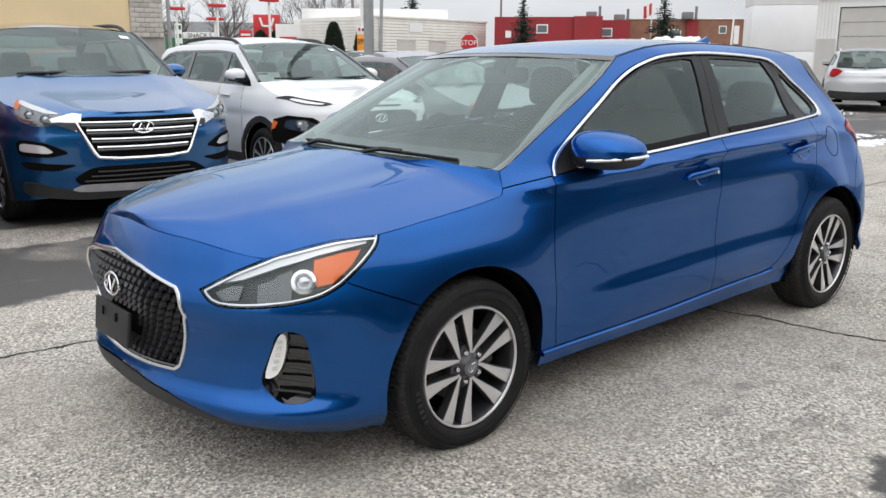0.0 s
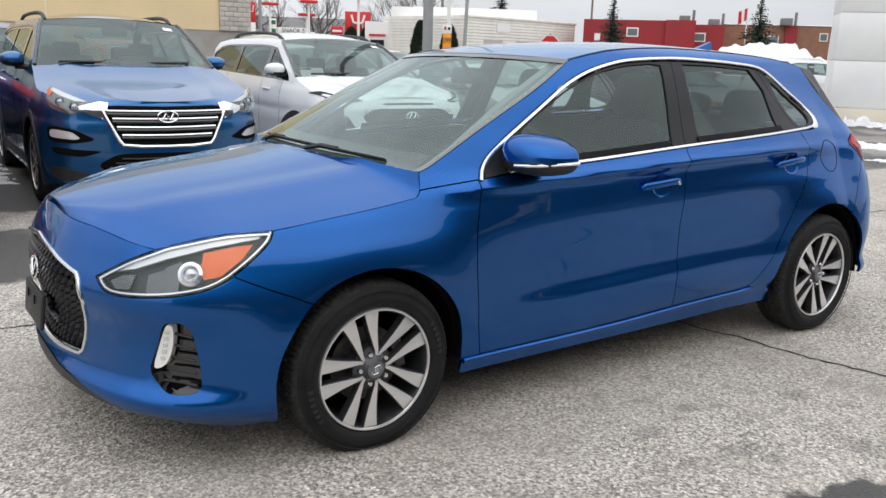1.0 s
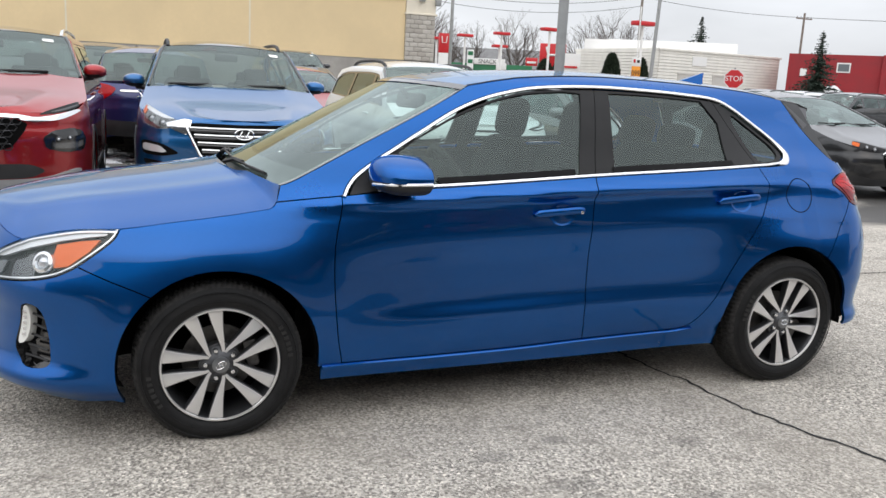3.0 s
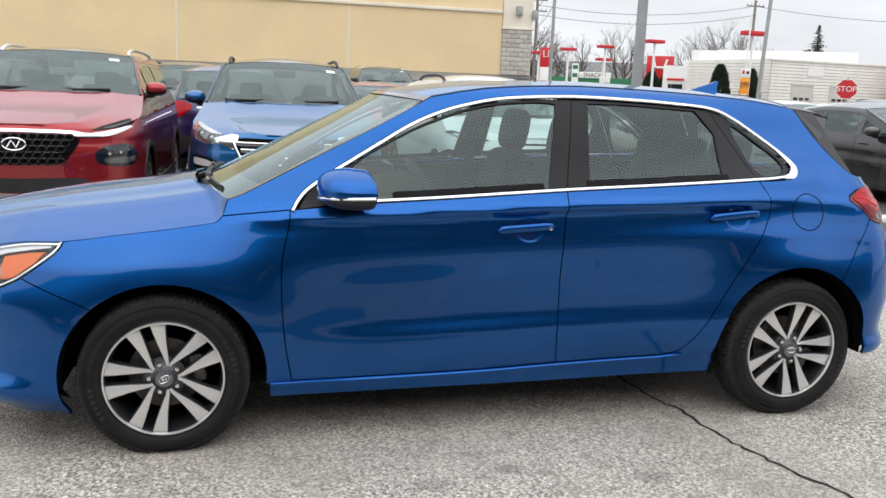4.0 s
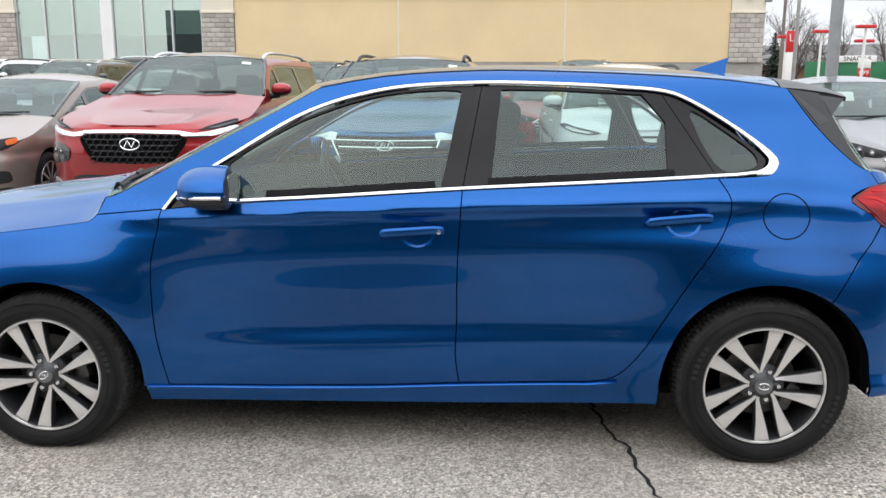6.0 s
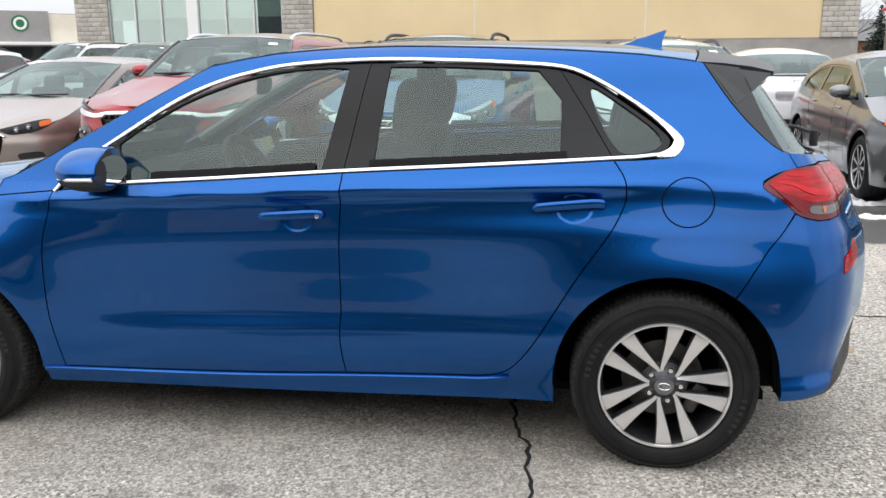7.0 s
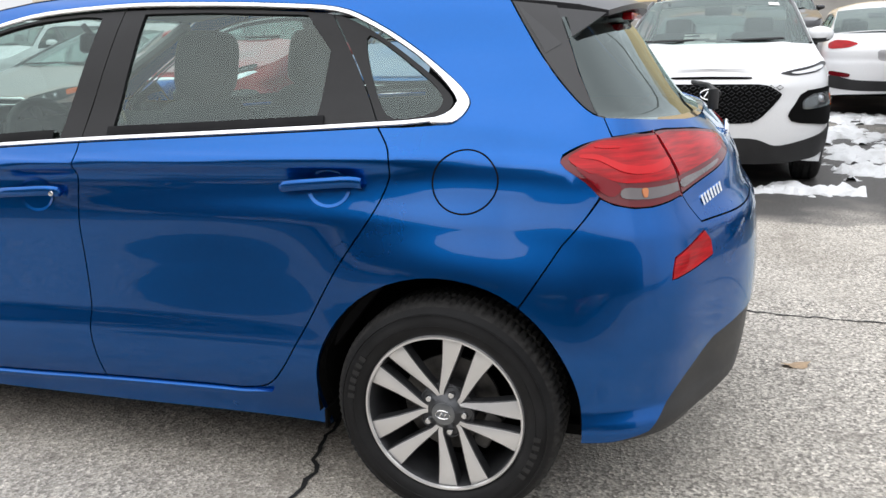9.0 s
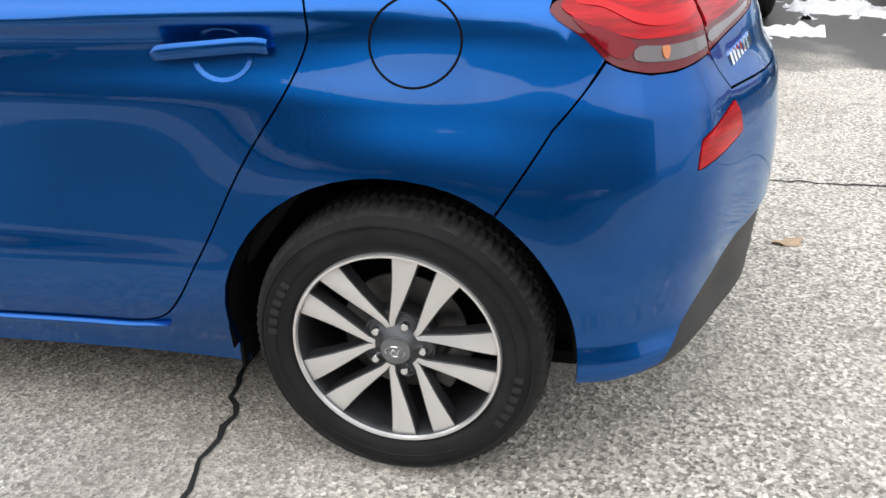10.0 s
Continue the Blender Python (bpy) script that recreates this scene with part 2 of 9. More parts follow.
class Hull:
    """A car's skin as a strip: u runs from the middle of the nose round the left side to the middle of the tail
    (u = x along the side), z is the height; sections give how far the skin lies inside the widest outline."""

    def __init__(self, *spec):
        self.prepare(*spec)

    def prepare(self, front, rear, half, xs, xe, nf, nr, sections, knots=()):
        self.half, self.knots, self.xs, self.xe = half, knots, xs, xe

        def corner(x0, x1, n):
            out = []
            for i in range(241):
                c, s = math.cos(i / 480 * math.pi), math.sin(i / 480 * math.pi)
                out.append((x0 + (x1 - x0) * s ** (2 / n), -half * max(c, 0) ** (2 / n)))
            return out

        def arc(p):
            run = [0]
            for a, b in zip(p, p[1:]):
                run.append(run[-1] + math.hypot(b[0] - a[0], b[1] - a[1]))
            return run

        f, r = corner(xs, front, nf), corner(xe, rear, nr)
        path = [(xs - l, p) for l, p in zip(arc(f), f)][::-1] + [(xe + l, p) for l, p in zip(arc(r), r)]
        self.us, self.ps = [q[0] for q in path], [q[1] for q in path]
        self.u0, self.u1 = self.us[0], self.us[-1]
        self.sec = [(u, spline(s)) for u, s in sections]
        self.secu = [u for u, _ in sections]

    def at(self, u):
        i = min(max(bisect_right(self.us, u) - 1, 0), len(self.us) - 2)
        w = (u - self.us[i]) / max(self.us[i + 1] - self.us[i], 1e-9)
        a, b = self.ps[i], self.ps[i + 1]
        return a[0] + (b[0] - a[0]) * w, a[1] + (b[1] - a[1]) * w

    def front_u(self, y):
        """u of the place on the nose at the distance y from the middle."""
        lo, hi = self.u0, self.xs
        for _ in range(30):
            mid = (lo + hi) / 2
            if -self.at(mid)[1] < y:
                lo = mid
            else:
                hi = mid
        return lo

    def rear_u(self, y):
        lo, hi = self.xe, self.u1
        for _ in range(30):
            mid = (lo + hi) / 2
            if -self.at(mid)[1] > y:
                lo = mid
            else:
                hi = mid
        return lo

    def warp(self, u, z):
        if not self.knots:
            return z
        k = [(f(u), c) for c, f in self.knots]
        if z <= k[0][0]:
            return k[0][1] + z - k[0][0]
        for (a, ca), (b, cb) in zip(k, k[1:]):
            if z <= b:
                return ca + (z - a) / (b - a) * (cb - ca)
        return k[-1][1] + z - k[-1][0]

    def off(self, u, z):
        z, su = self.warp(u, z), self.secu
        if u <= su[0]:
            return self.sec[0][1](z)
        if u >= su[-1]:
            return self.sec[-1][1](z)
        i = bisect_right(su, u) - 1
        last = len(su) - 1
        a, b = self.sec[i][1](z), self.sec[i + 1][1](z)
        h = su[i + 1] - su[i]
        j, k = min(i + 2, last), max(i - 1, 0)
        ma = (b - self.sec[k][1](z)) / (su[i + 1] - su[k])
        mb = (self.sec[j][1](z) - a) / (su[j] - su[i])
        t = (u - su[i]) / h
        return (1 + 2 * t) * (1 - t) ** 2 * a + t * (1 - t) ** 2 * h * ma + t * t * (3 - 2 * t) * b + t * t * (t - 1) * h * mb

    def side(self, u):
        e = 0.02
        if u - e < self.u0:
            return -1.0, 0.0
        if u + e > self.u1:
            return 1.0, 0.0
        a, b = self.at(u - e), self.at(u + e)
        dx, dy = b[0] - a[0], b[1] - a[1]
        l = math.hypot(dx, dy)
        return dy / l, -dx / l

    def pos(self, u, z, lift=0.0):
        flip = 1
        if u < self.u0:
            u, flip = 2 * self.u0 - u, -1
        elif u > self.u1:
            u, flip = 2 * self.u1 - u, -1
        x, y = self.at(u)
        n, d = self.side(u), self.off(u, z)
        p = Vector((x + n[0] * d, flip * (y + n[1] * d), z))
        return p + self.normal(u, z) * lift if lift else p

    def normal(self, u, z, h=0.005):
        pu = self.pos(u + h, z) - self.pos(u - h, z)
        pz = self.pos(u, z + h) - self.pos(u, z - h)
        return pu.cross(pz).normalized()


class Geo:
    """Vertices, faces, wanted normals and material slots, gathered for one mesh."""

    def __init__(self):
        self.v, self.f, self.n, self.s, self.flat = [], [], [], [], set()

    def add(self, verts, faces, norms=None, slot=0, flat=False):
        k = len(self.v)
        self.v += [Vector(p) for p in verts]
        self.n += list(norms) if norms else [Vector((0, 0, 0))] * len(verts)
        for f in faces:
            if flat:
                self.flat.add(len(self.f))
            self.f.append([k + i for i in f])
            self.s.append(slot)
        return self

    def join(self, other, m=None):
        k = len(self.v)
        m3 = m.to_3x3() if m else None
        flip = bool(m) and m3.determinant() < 0
        self.v += [m @ p for p in other.v] if m else other.v
        self.n += [(m3 @ p) for p in other.n] if m else other.n
        for i, f in enumerate(other.f):
            if i in other.flat:
                self.flat.add(len(self.f))
            g = [k + q for q in f]
            self.f.append(g[::-1] if flip else g)
            self.s.append(other.s[i])
        return self

    def mirrored(self):
        return Geo().join(self, MIRROR)

    def both(self):
        return Geo().join(self).join(self.mirrored())

    def box(self, centre, size, bevel=0.0, slot=0, m=None):
        bm = bmesh.new()
        bmesh.ops.create_cube(bm, size=1.0, matrix=Matrix.LocRotScale(None, None, Vector(size)))
        if bevel:
            bmesh.ops.bevel(bm, geom=bm.edges[:], offset=bevel, segments=2, affect="EDGES", profile=0.5)
        return self.from_bm(bm, Matrix.Translation(centre) @ (m or Matrix()), slot)

    def from_bm(self, bm, m=None, slot=0):
        bm.verts.index_update()
        m = m or Matrix()
        self.add([m @ v.co for v in bm.verts], [[v.index for v in f.verts] for f in bm.faces], None, slot)
        bm.free()
        return self

    def tube(self, pts, radius, sides=8, slot=0, closed=False, cap=True):
        """A round bar along points; radius may be a function of 0..1."""
        pts = [Vector(p) for p in pts]
        n = len(pts)
        verts, faces = [], []
        up = Vector((0.0, 0.0, 1.0))
        for i, p in enumerate(pts):
            a = pts[i - 1] if i or closed else p
            b = pts[(i + 1) % n] if i < n - 1 or closed else p
            t = (b - a).normalized()
            x = t.cross(up)
            if x.length < 0.05:
                x = t.cross(Vector((0, 1, 0)))
            x.normalize()
            y = x.cross(t)
            r = radius(i / max(n - 1, 1)) if callable(radius) else radius
            for k in range(sides):
                w = 2 * math.pi * k / sides
                verts.append(p + x * (r * math.cos(w)) + y * (r * math.sin(w)))
        rings = n if closed else n - 1
        for i in range(rings):
            for k in range(sides):
                a, b = i * sides + k, i * sides + (k + 1) % sides
                c, d = ((i + 1) % n) * sides + (k + 1) % sides, ((i + 1) % n) * sides + k
                faces.append((a, b, c, d))
        if cap and not closed:
            faces.append(tuple(range(sides))[::-1])
            faces.append(tuple((n - 1) * sides + k for k in range(sides)))
        return self.add(verts, faces, None, slot)

    def ribbon(self, pts, norms, width, height, slot=0, closed=False, round_edge=True):
        """A flat moulding along points, lying on a surface with these normals."""
        pts = [Vector(p) for p in pts]
        n = len(pts)
        verts, faces, nn = [], [], []
        for i, p in enumerate(pts):
            a = pts[i - 1] if i or closed else p
            b = pts[(i + 1) % n] if i < n - 1 or closed else p
            t = (b - a).normalized()
            z = norms[i].normalized()
            x = z.cross(t).normalized()
            w = width(i / max(n - 1, 1)) if callable(width) else width
            prof = ((-0.5, -0.002), (-0.5, height * 0.5), (-0.36, height * 0.92), (0, height), (0.36, height * 0.92), (0.5, height * 0.5), (0.5, -0.002))
            for q, h in prof:
                verts.append(p + x * (w * q) + z * h)
        k = 7
        rings = n if closed else n - 1
        for i in range(rings):
            for j in range(k - 1):
                a, b = i * k + j, i * k + j + 1
                c, d = ((i + 1) % n) * k + j + 1, ((i + 1) % n) * k + j
                faces.append((a, b, c, d))
        if not closed:
            faces.append(tuple(range(k)))
            faces.append(tuple((n - 1) * k + j for j in range(k))[::-1])
        return self.add(verts, faces, None, slot)

    def lathe(self, profile, segs=48, axis="y", slot=0, slots=None, wave=None):
        """Turn (radius, along) pairs round an axis."""
        verts, faces, ss = [], [], []
        k = len(profile)
        for i in range(segs):
            w = 2 * math.pi * i / segs
            for j, (r, h) in enumerate(profile):
                if wave:
                    r = r + wave(i, j)
                c, s = r * math.cos(w), r * math.sin(w)
                verts.append({"y": (c, h, s), "z": (c, s, h), "x": (h, c, s)}[axis])
        for i in range(segs):
            for j in range(k - 1):
                a, b = i * k + j, i * k + j + 1
                c, d = ((i + 1) % segs) * k + j + 1, ((i + 1) % segs) * k + j
                faces.append((a, d, c, b) if axis == "y" else (a, b, c, d)[::-1] if axis == "z" else (a, b, c, d))
        return self.add(verts, faces, None, slot)

    def prism(self, outline, depth, m=None, slot=0, side_slot=None, bevel=0.0):
        """A flat outline (x, y) given thickness along +z, with an optional chamfer on the far face."""
        m = m or Matrix()
        n = len(outline)
        cx, cy = sum(p[0] for p in outline) / n, sum(p[1] for p in outline) / n
        area = sum(outline[i][0] * outline[(i + 1) % n][1] - outline[(i + 1) % n][0] * outline[i][1] for i in range(n))
        o = outline if area > 0 else outline[::-1]
        inner = inset(o, bevel) if bevel else o
        verts = [m @ Vector((x, y, 0)) for x, y in o] + [m @ Vector((x, y, depth - bevel * 0.7)) for x, y in o] + [m @ Vector((x, y, depth)) for x, y in inner]
        sides = [(i, (i + 1) % n, n + (i + 1) % n, n + i) for i in range(n)]
        ch = [(n + i, n + (i + 1) % n, 2 * n + (i + 1) % n, 2 * n + i) for i in range(n)] if bevel else []
        self.add(verts, sides + ch, None, slot if side_slot is None else side_slot, flat=True)
        k = len(self.v) - len(verts)
        tris = fill(inner)
        top = 2 * n if bevel else n
        self.f += [[k + top + i for i in t] for t in tris] + [[k + i for i in t[::-1]] for t in tris]
        for q in range(len(tris) * 2):
            self.flat.add(len(self.f) - 1 - q)
        self.s += [slot] * len(tris) + [slot if side_slot is None else side_slot] * len(tris)
        return self


MIRROR = Matrix.Diagonal((1, -1, 1, 1))


def fill(outline):
    """Triangles of a flat outline."""
    from_tess = geometry.tessellate_polygon([[Vector((x, y, 0)) for x, y in outline]])
    out = []
    for t in from_tess:
        a, b, c = (outline[i] for i in t)
        cr = (b[0] - a[0]) * (c[1] - a[1]) - (b[1] - a[1]) * (c[0] - a[0])
        out.append(tuple(t) if cr > 0 else tuple(t)[::-1])
    return out


def inset(poly, d):
    n = len(poly)
    area = sum(poly[i][0] * poly[(i + 1) % n][1] - poly[(i + 1) % n][0] * poly[i][1] for i in range(n))
    sg = 1 if area > 0 else -1
    out = []
    for i in range(n):
        a, b, c = poly[i - 1], poly[i], poly[(i + 1) % n]
        e1, e2 = (b[0] - a[0], b[1] - a[1]), (c[0] - b[0], c[1] - b[1])
        l1, l2 = math.hypot(*e1) or 1e-9, math.hypot(*e2) or 1e-9
        n1, n2 = (-e1[1] / l1 * sg, e1[0] / l1 * sg), (-e2[1] / l2 * sg, e2[0] / l2 * sg)
        bx, by = n1[0] + n2[0], n1[1] + n2[1]
        l = math.hypot(bx, by) or 1e-9
        k = min(d / max(l / 2, 0.35), 3 * d)
        out.append((b[0] + bx / l * k, b[1] + by / l * k))
    return out


def inside(p, poly):
    x, y, hit = p[0], p[1], False
    j = len(poly) - 1
    for i in range(len(poly)):
        xi, yi = poly[i]
        xj, yj = poly[j]
        if (yi > y) != (yj > y) and x < (xj - xi) * (y - yi) / (yj - yi) + xi:
            hit = not hit
        j = i
    return hit


def dense(poly, step, closed=True):
    out = []
    n = len(poly)
    for i in range(n if closed else n - 1):
        a, b = poly[i], poly[(i + 1) % n]
        k = max(1, int(math.ceil(math.hypot(b[0] - a[0], b[1] - a[1]) / step)))
        out += [(a[0] + (b[0] - a[0]) * j / k, a[1] + (b[1] - a[1]) * j / k) for j in range(k)]
    if not closed:
        out.append(poly[-1])
    return out


def curve(pts, n=6, closed=False):
    """A rounded line (Catmull-Rom) through points of any dimension."""
    out = []
    m = len(pts)
    for i in range(m if closed else m - 1):
        if closed:
            p0, p1, p2, p3 = pts[i - 1], pts[i], pts[(i + 1) % m], pts[(i + 2) % m]
        else:
            p0, p1, p2, p3 = pts[max(i - 1, 0)], pts[i], pts[i + 1], pts[min(i + 2, m - 1)]
        for k in range(n):
            t = k / n
            out.append(tuple(0.5 * (2 * b + (c - a) * t + (2 * a - 5 * b + 4 * c - d) * t * t + (3 * b - a - 3 * c + d) * t ** 3) for a, b, c, d in zip(p0, p1, p2, p3)))
    if not closed:
        out.append(tuple(pts[-1]))
    return out


def panel(hull, outline, holes=(), step=0.06, lift=0.0, gap=0.0022, flange=0.014, sym=False):
    """A sheet-metal panel: the part of the hull inside an outline in (u, z), with turned-in edges."""
    g = Geo()
    ends = (hull.u0, hull.u1)

    def on_end(p):
        return sym and min(abs(p[0] - ends[0]), abs(p[0] - ends[1])) < 1e-6

    def ready(poly, d):
        q = inset(dense(poly, step * 0.6), d) if d else dense(poly, step * 0.6)
        if sym:
            src = dense(poly, step * 0.6)
            q = [(s[0], p[1]) if on_end(s) else p for s, p in zip(src, q)]
        return q

    loops = [ready(outline, gap)] + [ready(h, -gap) for h in holes]
    pts, edges = [], []
    for lp in loops:
        k = len(pts)
        pts += lp
        edges += [(k + i, k + (i + 1) % len(lp)) for i in range(len(lp))]
    nb = len(pts)
    us, zs = [p[0] for p in loops[0]], [p[1] for p in loops[0]]
    cell = {}
    for p in pts:
        cell.setdefault((int(p[0] // step), int(p[1] // step)), []).append(p)
    nu, nz = int((max(us) - min(us)) / step), int((max(zs) - min(zs)) / (step * 0.6))
    for i in range(1, nu + 1):
        for j in range(1, nz + 1):
            p = (min(us) + i * step, min(zs) + j * step * 0.6)
            ci, cj = int(p[0] // step), int(p[1] // step)
            near = any(math.hypot(p[0] - q[0], p[1] - q[1]) < step * 0.42 for a in (-1, 0, 1) for b in (-1, 0, 1) for q in cell.get((ci + a, cj + b), ()))
            if not near and inside(p, loops[0]) and not any(inside(p, h) for h in loops[1:]):
                pts.append(p)
    v2, _, f2 = geometry.delaunay_2d_cdt([Vector(p) for p in pts], edges, [], 0, 1e-6)[:3]
    keep = []
    for f in f2:
        c = (sum(v2[i].x for i in f) / 3, sum(v2[i].y for i in f) / 3)
        if inside(c, loops[0]) and not any(inside(c, h) for h in loops[1:]):
            a, b, d = (v2[i] for i in f)
            keep.append(list(f) if (b - a).cross(d - a) > 0 else list(f)[::-1])
    nrm = [hull.normal(v.x, v.y) for v in v2]
    pos3 = [hull.pos(v.x, v.y) + n * lift for v, n in zip(v2, nrm)]
    g.add(pos3, keep, nrm)
    if flange:
        for lp in loops:
            n = len(lp)
            nn = [hull.normal(*p) for p in lp]
            top = [hull.pos(*p) + q * lift for p, q in zip(lp, nn)]
            low = [t - q * flange for t, q in zip(top, nn)]
            faces = [(i, n + i, n + (i + 1) % n, (i + 1) % n) for i in range(n) if not (on_end(lp[i]) and on_end(lp[(i + 1) % n]))]
            g.add(top + low, faces)
    return g


def spanned(edge, crown, power=2.0, across=20, ridge=None):
    """A sheet between the left edge line and its mirror image, raised in the middle by crown = [(dx, dz)]."""
    g = Geo()
    verts, faces = [], []
    n = len(edge)
    for i, e in enumerate(edge):
        dx, dz = crown[i]
        for j in range(across + 1):
            b = -1 + 2 * j / across
            k = 1 - abs(b) ** power
            r = ridge(i / (n - 1), abs(b)) if ridge else 0.0
            verts.append((e[0] + dx * k, e[1] * -b, e[2] + dz * k + r))
    w = across + 1
    for i in range(n - 1):
        for j in range(across):
            a = i * w + j
            faces.append((a, a + w, a + w + 1, a + 1))
    g.add(verts, faces)
    return g


def rim_of(geo, depth):
    """Gives an open sheet a turned-down edge of that depth."""
    count = {}
    for f in geo.f:
        for i in range(len(f)):
            e = (f[i], f[(i + 1) % len(f)])
            count[tuple(sorted(e))] = count.get(tuple(sorted(e)), 0) + 1
    verts, faces = [], []
    for f in list(geo.f):
        for i in range(len(f)):
            e = (f[i], f[(i + 1) % len(f)])
            if count[tuple(sorted(e))] == 1:
                a, b = geo.v[e[0]], geo.v[e[1]]
                k = len(verts)
                verts += [a, b, b + Vector((0, 0, -depth)), a + Vector((0, 0, -depth))]
                faces.append((k, k + 3, k + 2, k + 1))
    return geo.add(verts, faces)


def build(name, geo, mats, parent=None, label="", smooth=True, m=None):
    """Makes the mesh object of a Geo, under a parent, at a pose m."""
    me = bpy.data.meshes.new(name)
    me.from_pydata([tuple(p) for p in geo.v], [], geo.f)
    for k in mats if isinstance(mats, (list, tuple)) else [mats]:
        me.materials.append(k)
    if any(geo.s):
        me.polygons.foreach_set("material_index", geo.s)
    if smooth:
        me.polygons.foreach_set("use_smooth", [i not in geo.flat for i in range(len(geo.f))])
        if any(n.length_squared > 0.1 for n in geo.n):
            me.normals_split_custom_set_from_vertices([tuple(n) for n in geo.n])
        else:
            me.set_sharp_from_angle(angle=radians(38))
    ob = new(name, me)
    if parent:
        ob.parent = parent
    if m:
        ob.matrix_basis = m
    if label:
        ob["label"] = label
    return ob


part = build


def thing(name, label, category, group="", m=None, kind=""):
    """The Empty at the base of a thing that has parts."""
    ob = new(name)
    ob.empty_display_size = 0.2
    if m:
        ob.matrix_basis = m
    return tagged(ob, label, category, group, kind)


def on_hull(hull, pts, lift=0.0):
    return [hull.pos(u, z, lift) for u, z in pts], [hull.normal(u, z) for u, z in pts]


def sampled(f, a, b, n):
    return [(a + (b - a) * i / n, f(a + (b - a) * i / n)) for i in range(n + 1)]


def arch(cx, cz, r, a0, a1, n=22, squash=1.0):
    """Points of a wheel arch from angle a0 to a1 in degrees."""
    return [(cx + r * math.cos(radians(a0 + (a1 - a0) * i / n)), cz + r * squash * math.sin(radians(a0 + (a1 - a0) * i / n))) for i in range(n + 1)]


# ---- wheels ----
def wheel_parts(parent, centre, side, radius=0.311, rim=0.2205, width=0.20, detail=True, face=None, spokes=5, style="double", turn=0.0):
    """A tyre on an alloy rim; side -1 is the car's left. Parts hang under one wheel empty."""
    w = new("wheel")
    w.parent = parent
    w.matrix_basis = Matrix.Translation(centre) @ Matrix.Rotation(0 if side < 0 else math.pi, 4, "Z") @ Matrix.Rotation(radians(turn), 4, "Y")
    h = width / 2
    segs = 96 if detail else 40
    prof = [(rim - 0.006, h - 0.022), (rim - 0.002, -h + 0.012), (rim + 0.004, -h + 0.002), (rim + 0.016, -h - 0.006), (rim + 0.040, -h - 0.010), (radius - 0.034, -h - 0.002),
            (radius - 0.016, -h + 0.010), (radius - 0.005, -h + 0.022), (radius, -h + 0.040), (radius, -0.034), (radius - 0.008, -0.031), (radius - 0.008, -0.023),
            (radius + 0.001, -0.020), (radius + 0.001, 0.020), (radius - 0.008, 0.023), (radius - 0.008, 0.031), (radius, 0.034), (radius - 0.002, h - 0.032), (radius - 0.020, h - 0.008), (radius - 0.05, h), (rim, h - 0.004)]
    tread = {6: 0.001, 7: 0.0035, 8: 0.006, 9: 0.006, 12: 0.006, 13: 0.006, 16: 0.006, 17: 0.006, 18: 0.002}
    wave = (lambda i, j: -tread.get(j, 0.0) if (i + (j > 9)) % 3 == 0 else 0.0) if detail else None
    tyre = Geo().lathe(prof, segs * 3 if detail else segs, "y", wave=wave)
    if detail:
        # the tread flattens where it stands on the ground
        spin = Matrix.Rotation(radians(turn), 4, "Y")
        for i, v in enumerate(tyre.v):
            q = spin @ v
            low = 0.0015 - centre[2]
            if q.z < low:
                tyre.v[i] = spin.inverted() @ Vector((q.x, q.y, low))
    # the tread blocks carry grey road dust
    k = len(prof) - 1
    for i in range(len(tyre.f)):
        if 6 <= i % k <= 18:
            tyre.s[i] = 1
    part("tyre", tyre, [RUBBER, TREAD], w)
    if detail:
        ridge = Geo()
        for r in (rim + 0.030, radius - 0.030):
            ridge.lathe([(r - 0.002, -h - 0.0065), (r, -h - 0.0105), (r + 0.002, -h - 0.0065)], 96, "y")
        part("sidewall_ridge", ridge, RUBBER, w)
        for base in (150, 330):
            letters = Geo()
            for k in range(6):
                a = radians(base + 5.2 * k)
                m = Matrix.Rotation(-a, 4, "Y") @ Matrix.Translation((rim + 0.036, -h - 0.0085, 0)) @ Matrix.Rotation(math.pi / 2, 4, "X")
                letters.prism([(-0.009, -0.0065), (0.009, -0.0065), (0.009, 0.0065), (-0.009, 0.0065)], 0.003, m)
            part("sidewall_marking", letters, TYRE_MARK, w, "raised black sidewall marking")
    d = -h + 0.012
    barrel = Geo().lathe([(rim + 0.001, d - 0.006), (rim - 0.006, d - 0.010), (rim - 0.011, d - 0.004), (rim - 0.016, d + 0.02), (rim - 0.024, d + 0.09), (rim - 0.022, h - 0.01), (rim, h - 0.006)], segs, "y", slot=0)
    rim_ob = part("rim", barrel, face or ALLOY_DARK, w)
    lip = Geo().lathe([(rim - 0.001, d - 0.0065), (rim - 0.004, d - 0.0125), (rim - 0.009, d - 0.0125), (rim - 0.0115, d - 0.006)], segs, "y")
    part("rim_lip", lip, ALLOY, rim_ob)
    back = Geo().lathe([(0.0, d + 0.075), (0.135, d + 0.075), (0.135, d + 0.085), (0.0, d + 0.085)], 40, "y")
    part("brake_disc", back, STEEL, w)
    # added black disc, in place of the shade seen between the spokes
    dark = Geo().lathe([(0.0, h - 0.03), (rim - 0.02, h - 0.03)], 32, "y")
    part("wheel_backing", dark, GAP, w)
    if detail:
        cal = Geo().box((0, 0, 0), (0.05, 0.06, 0.11), 0.012, 0, Matrix.Rotation(radians(25), 4, "Y") @ Matrix.Translation((0.12, d + 0.07, 0)))
        part("brake_caliper", cal, STEEL, w)
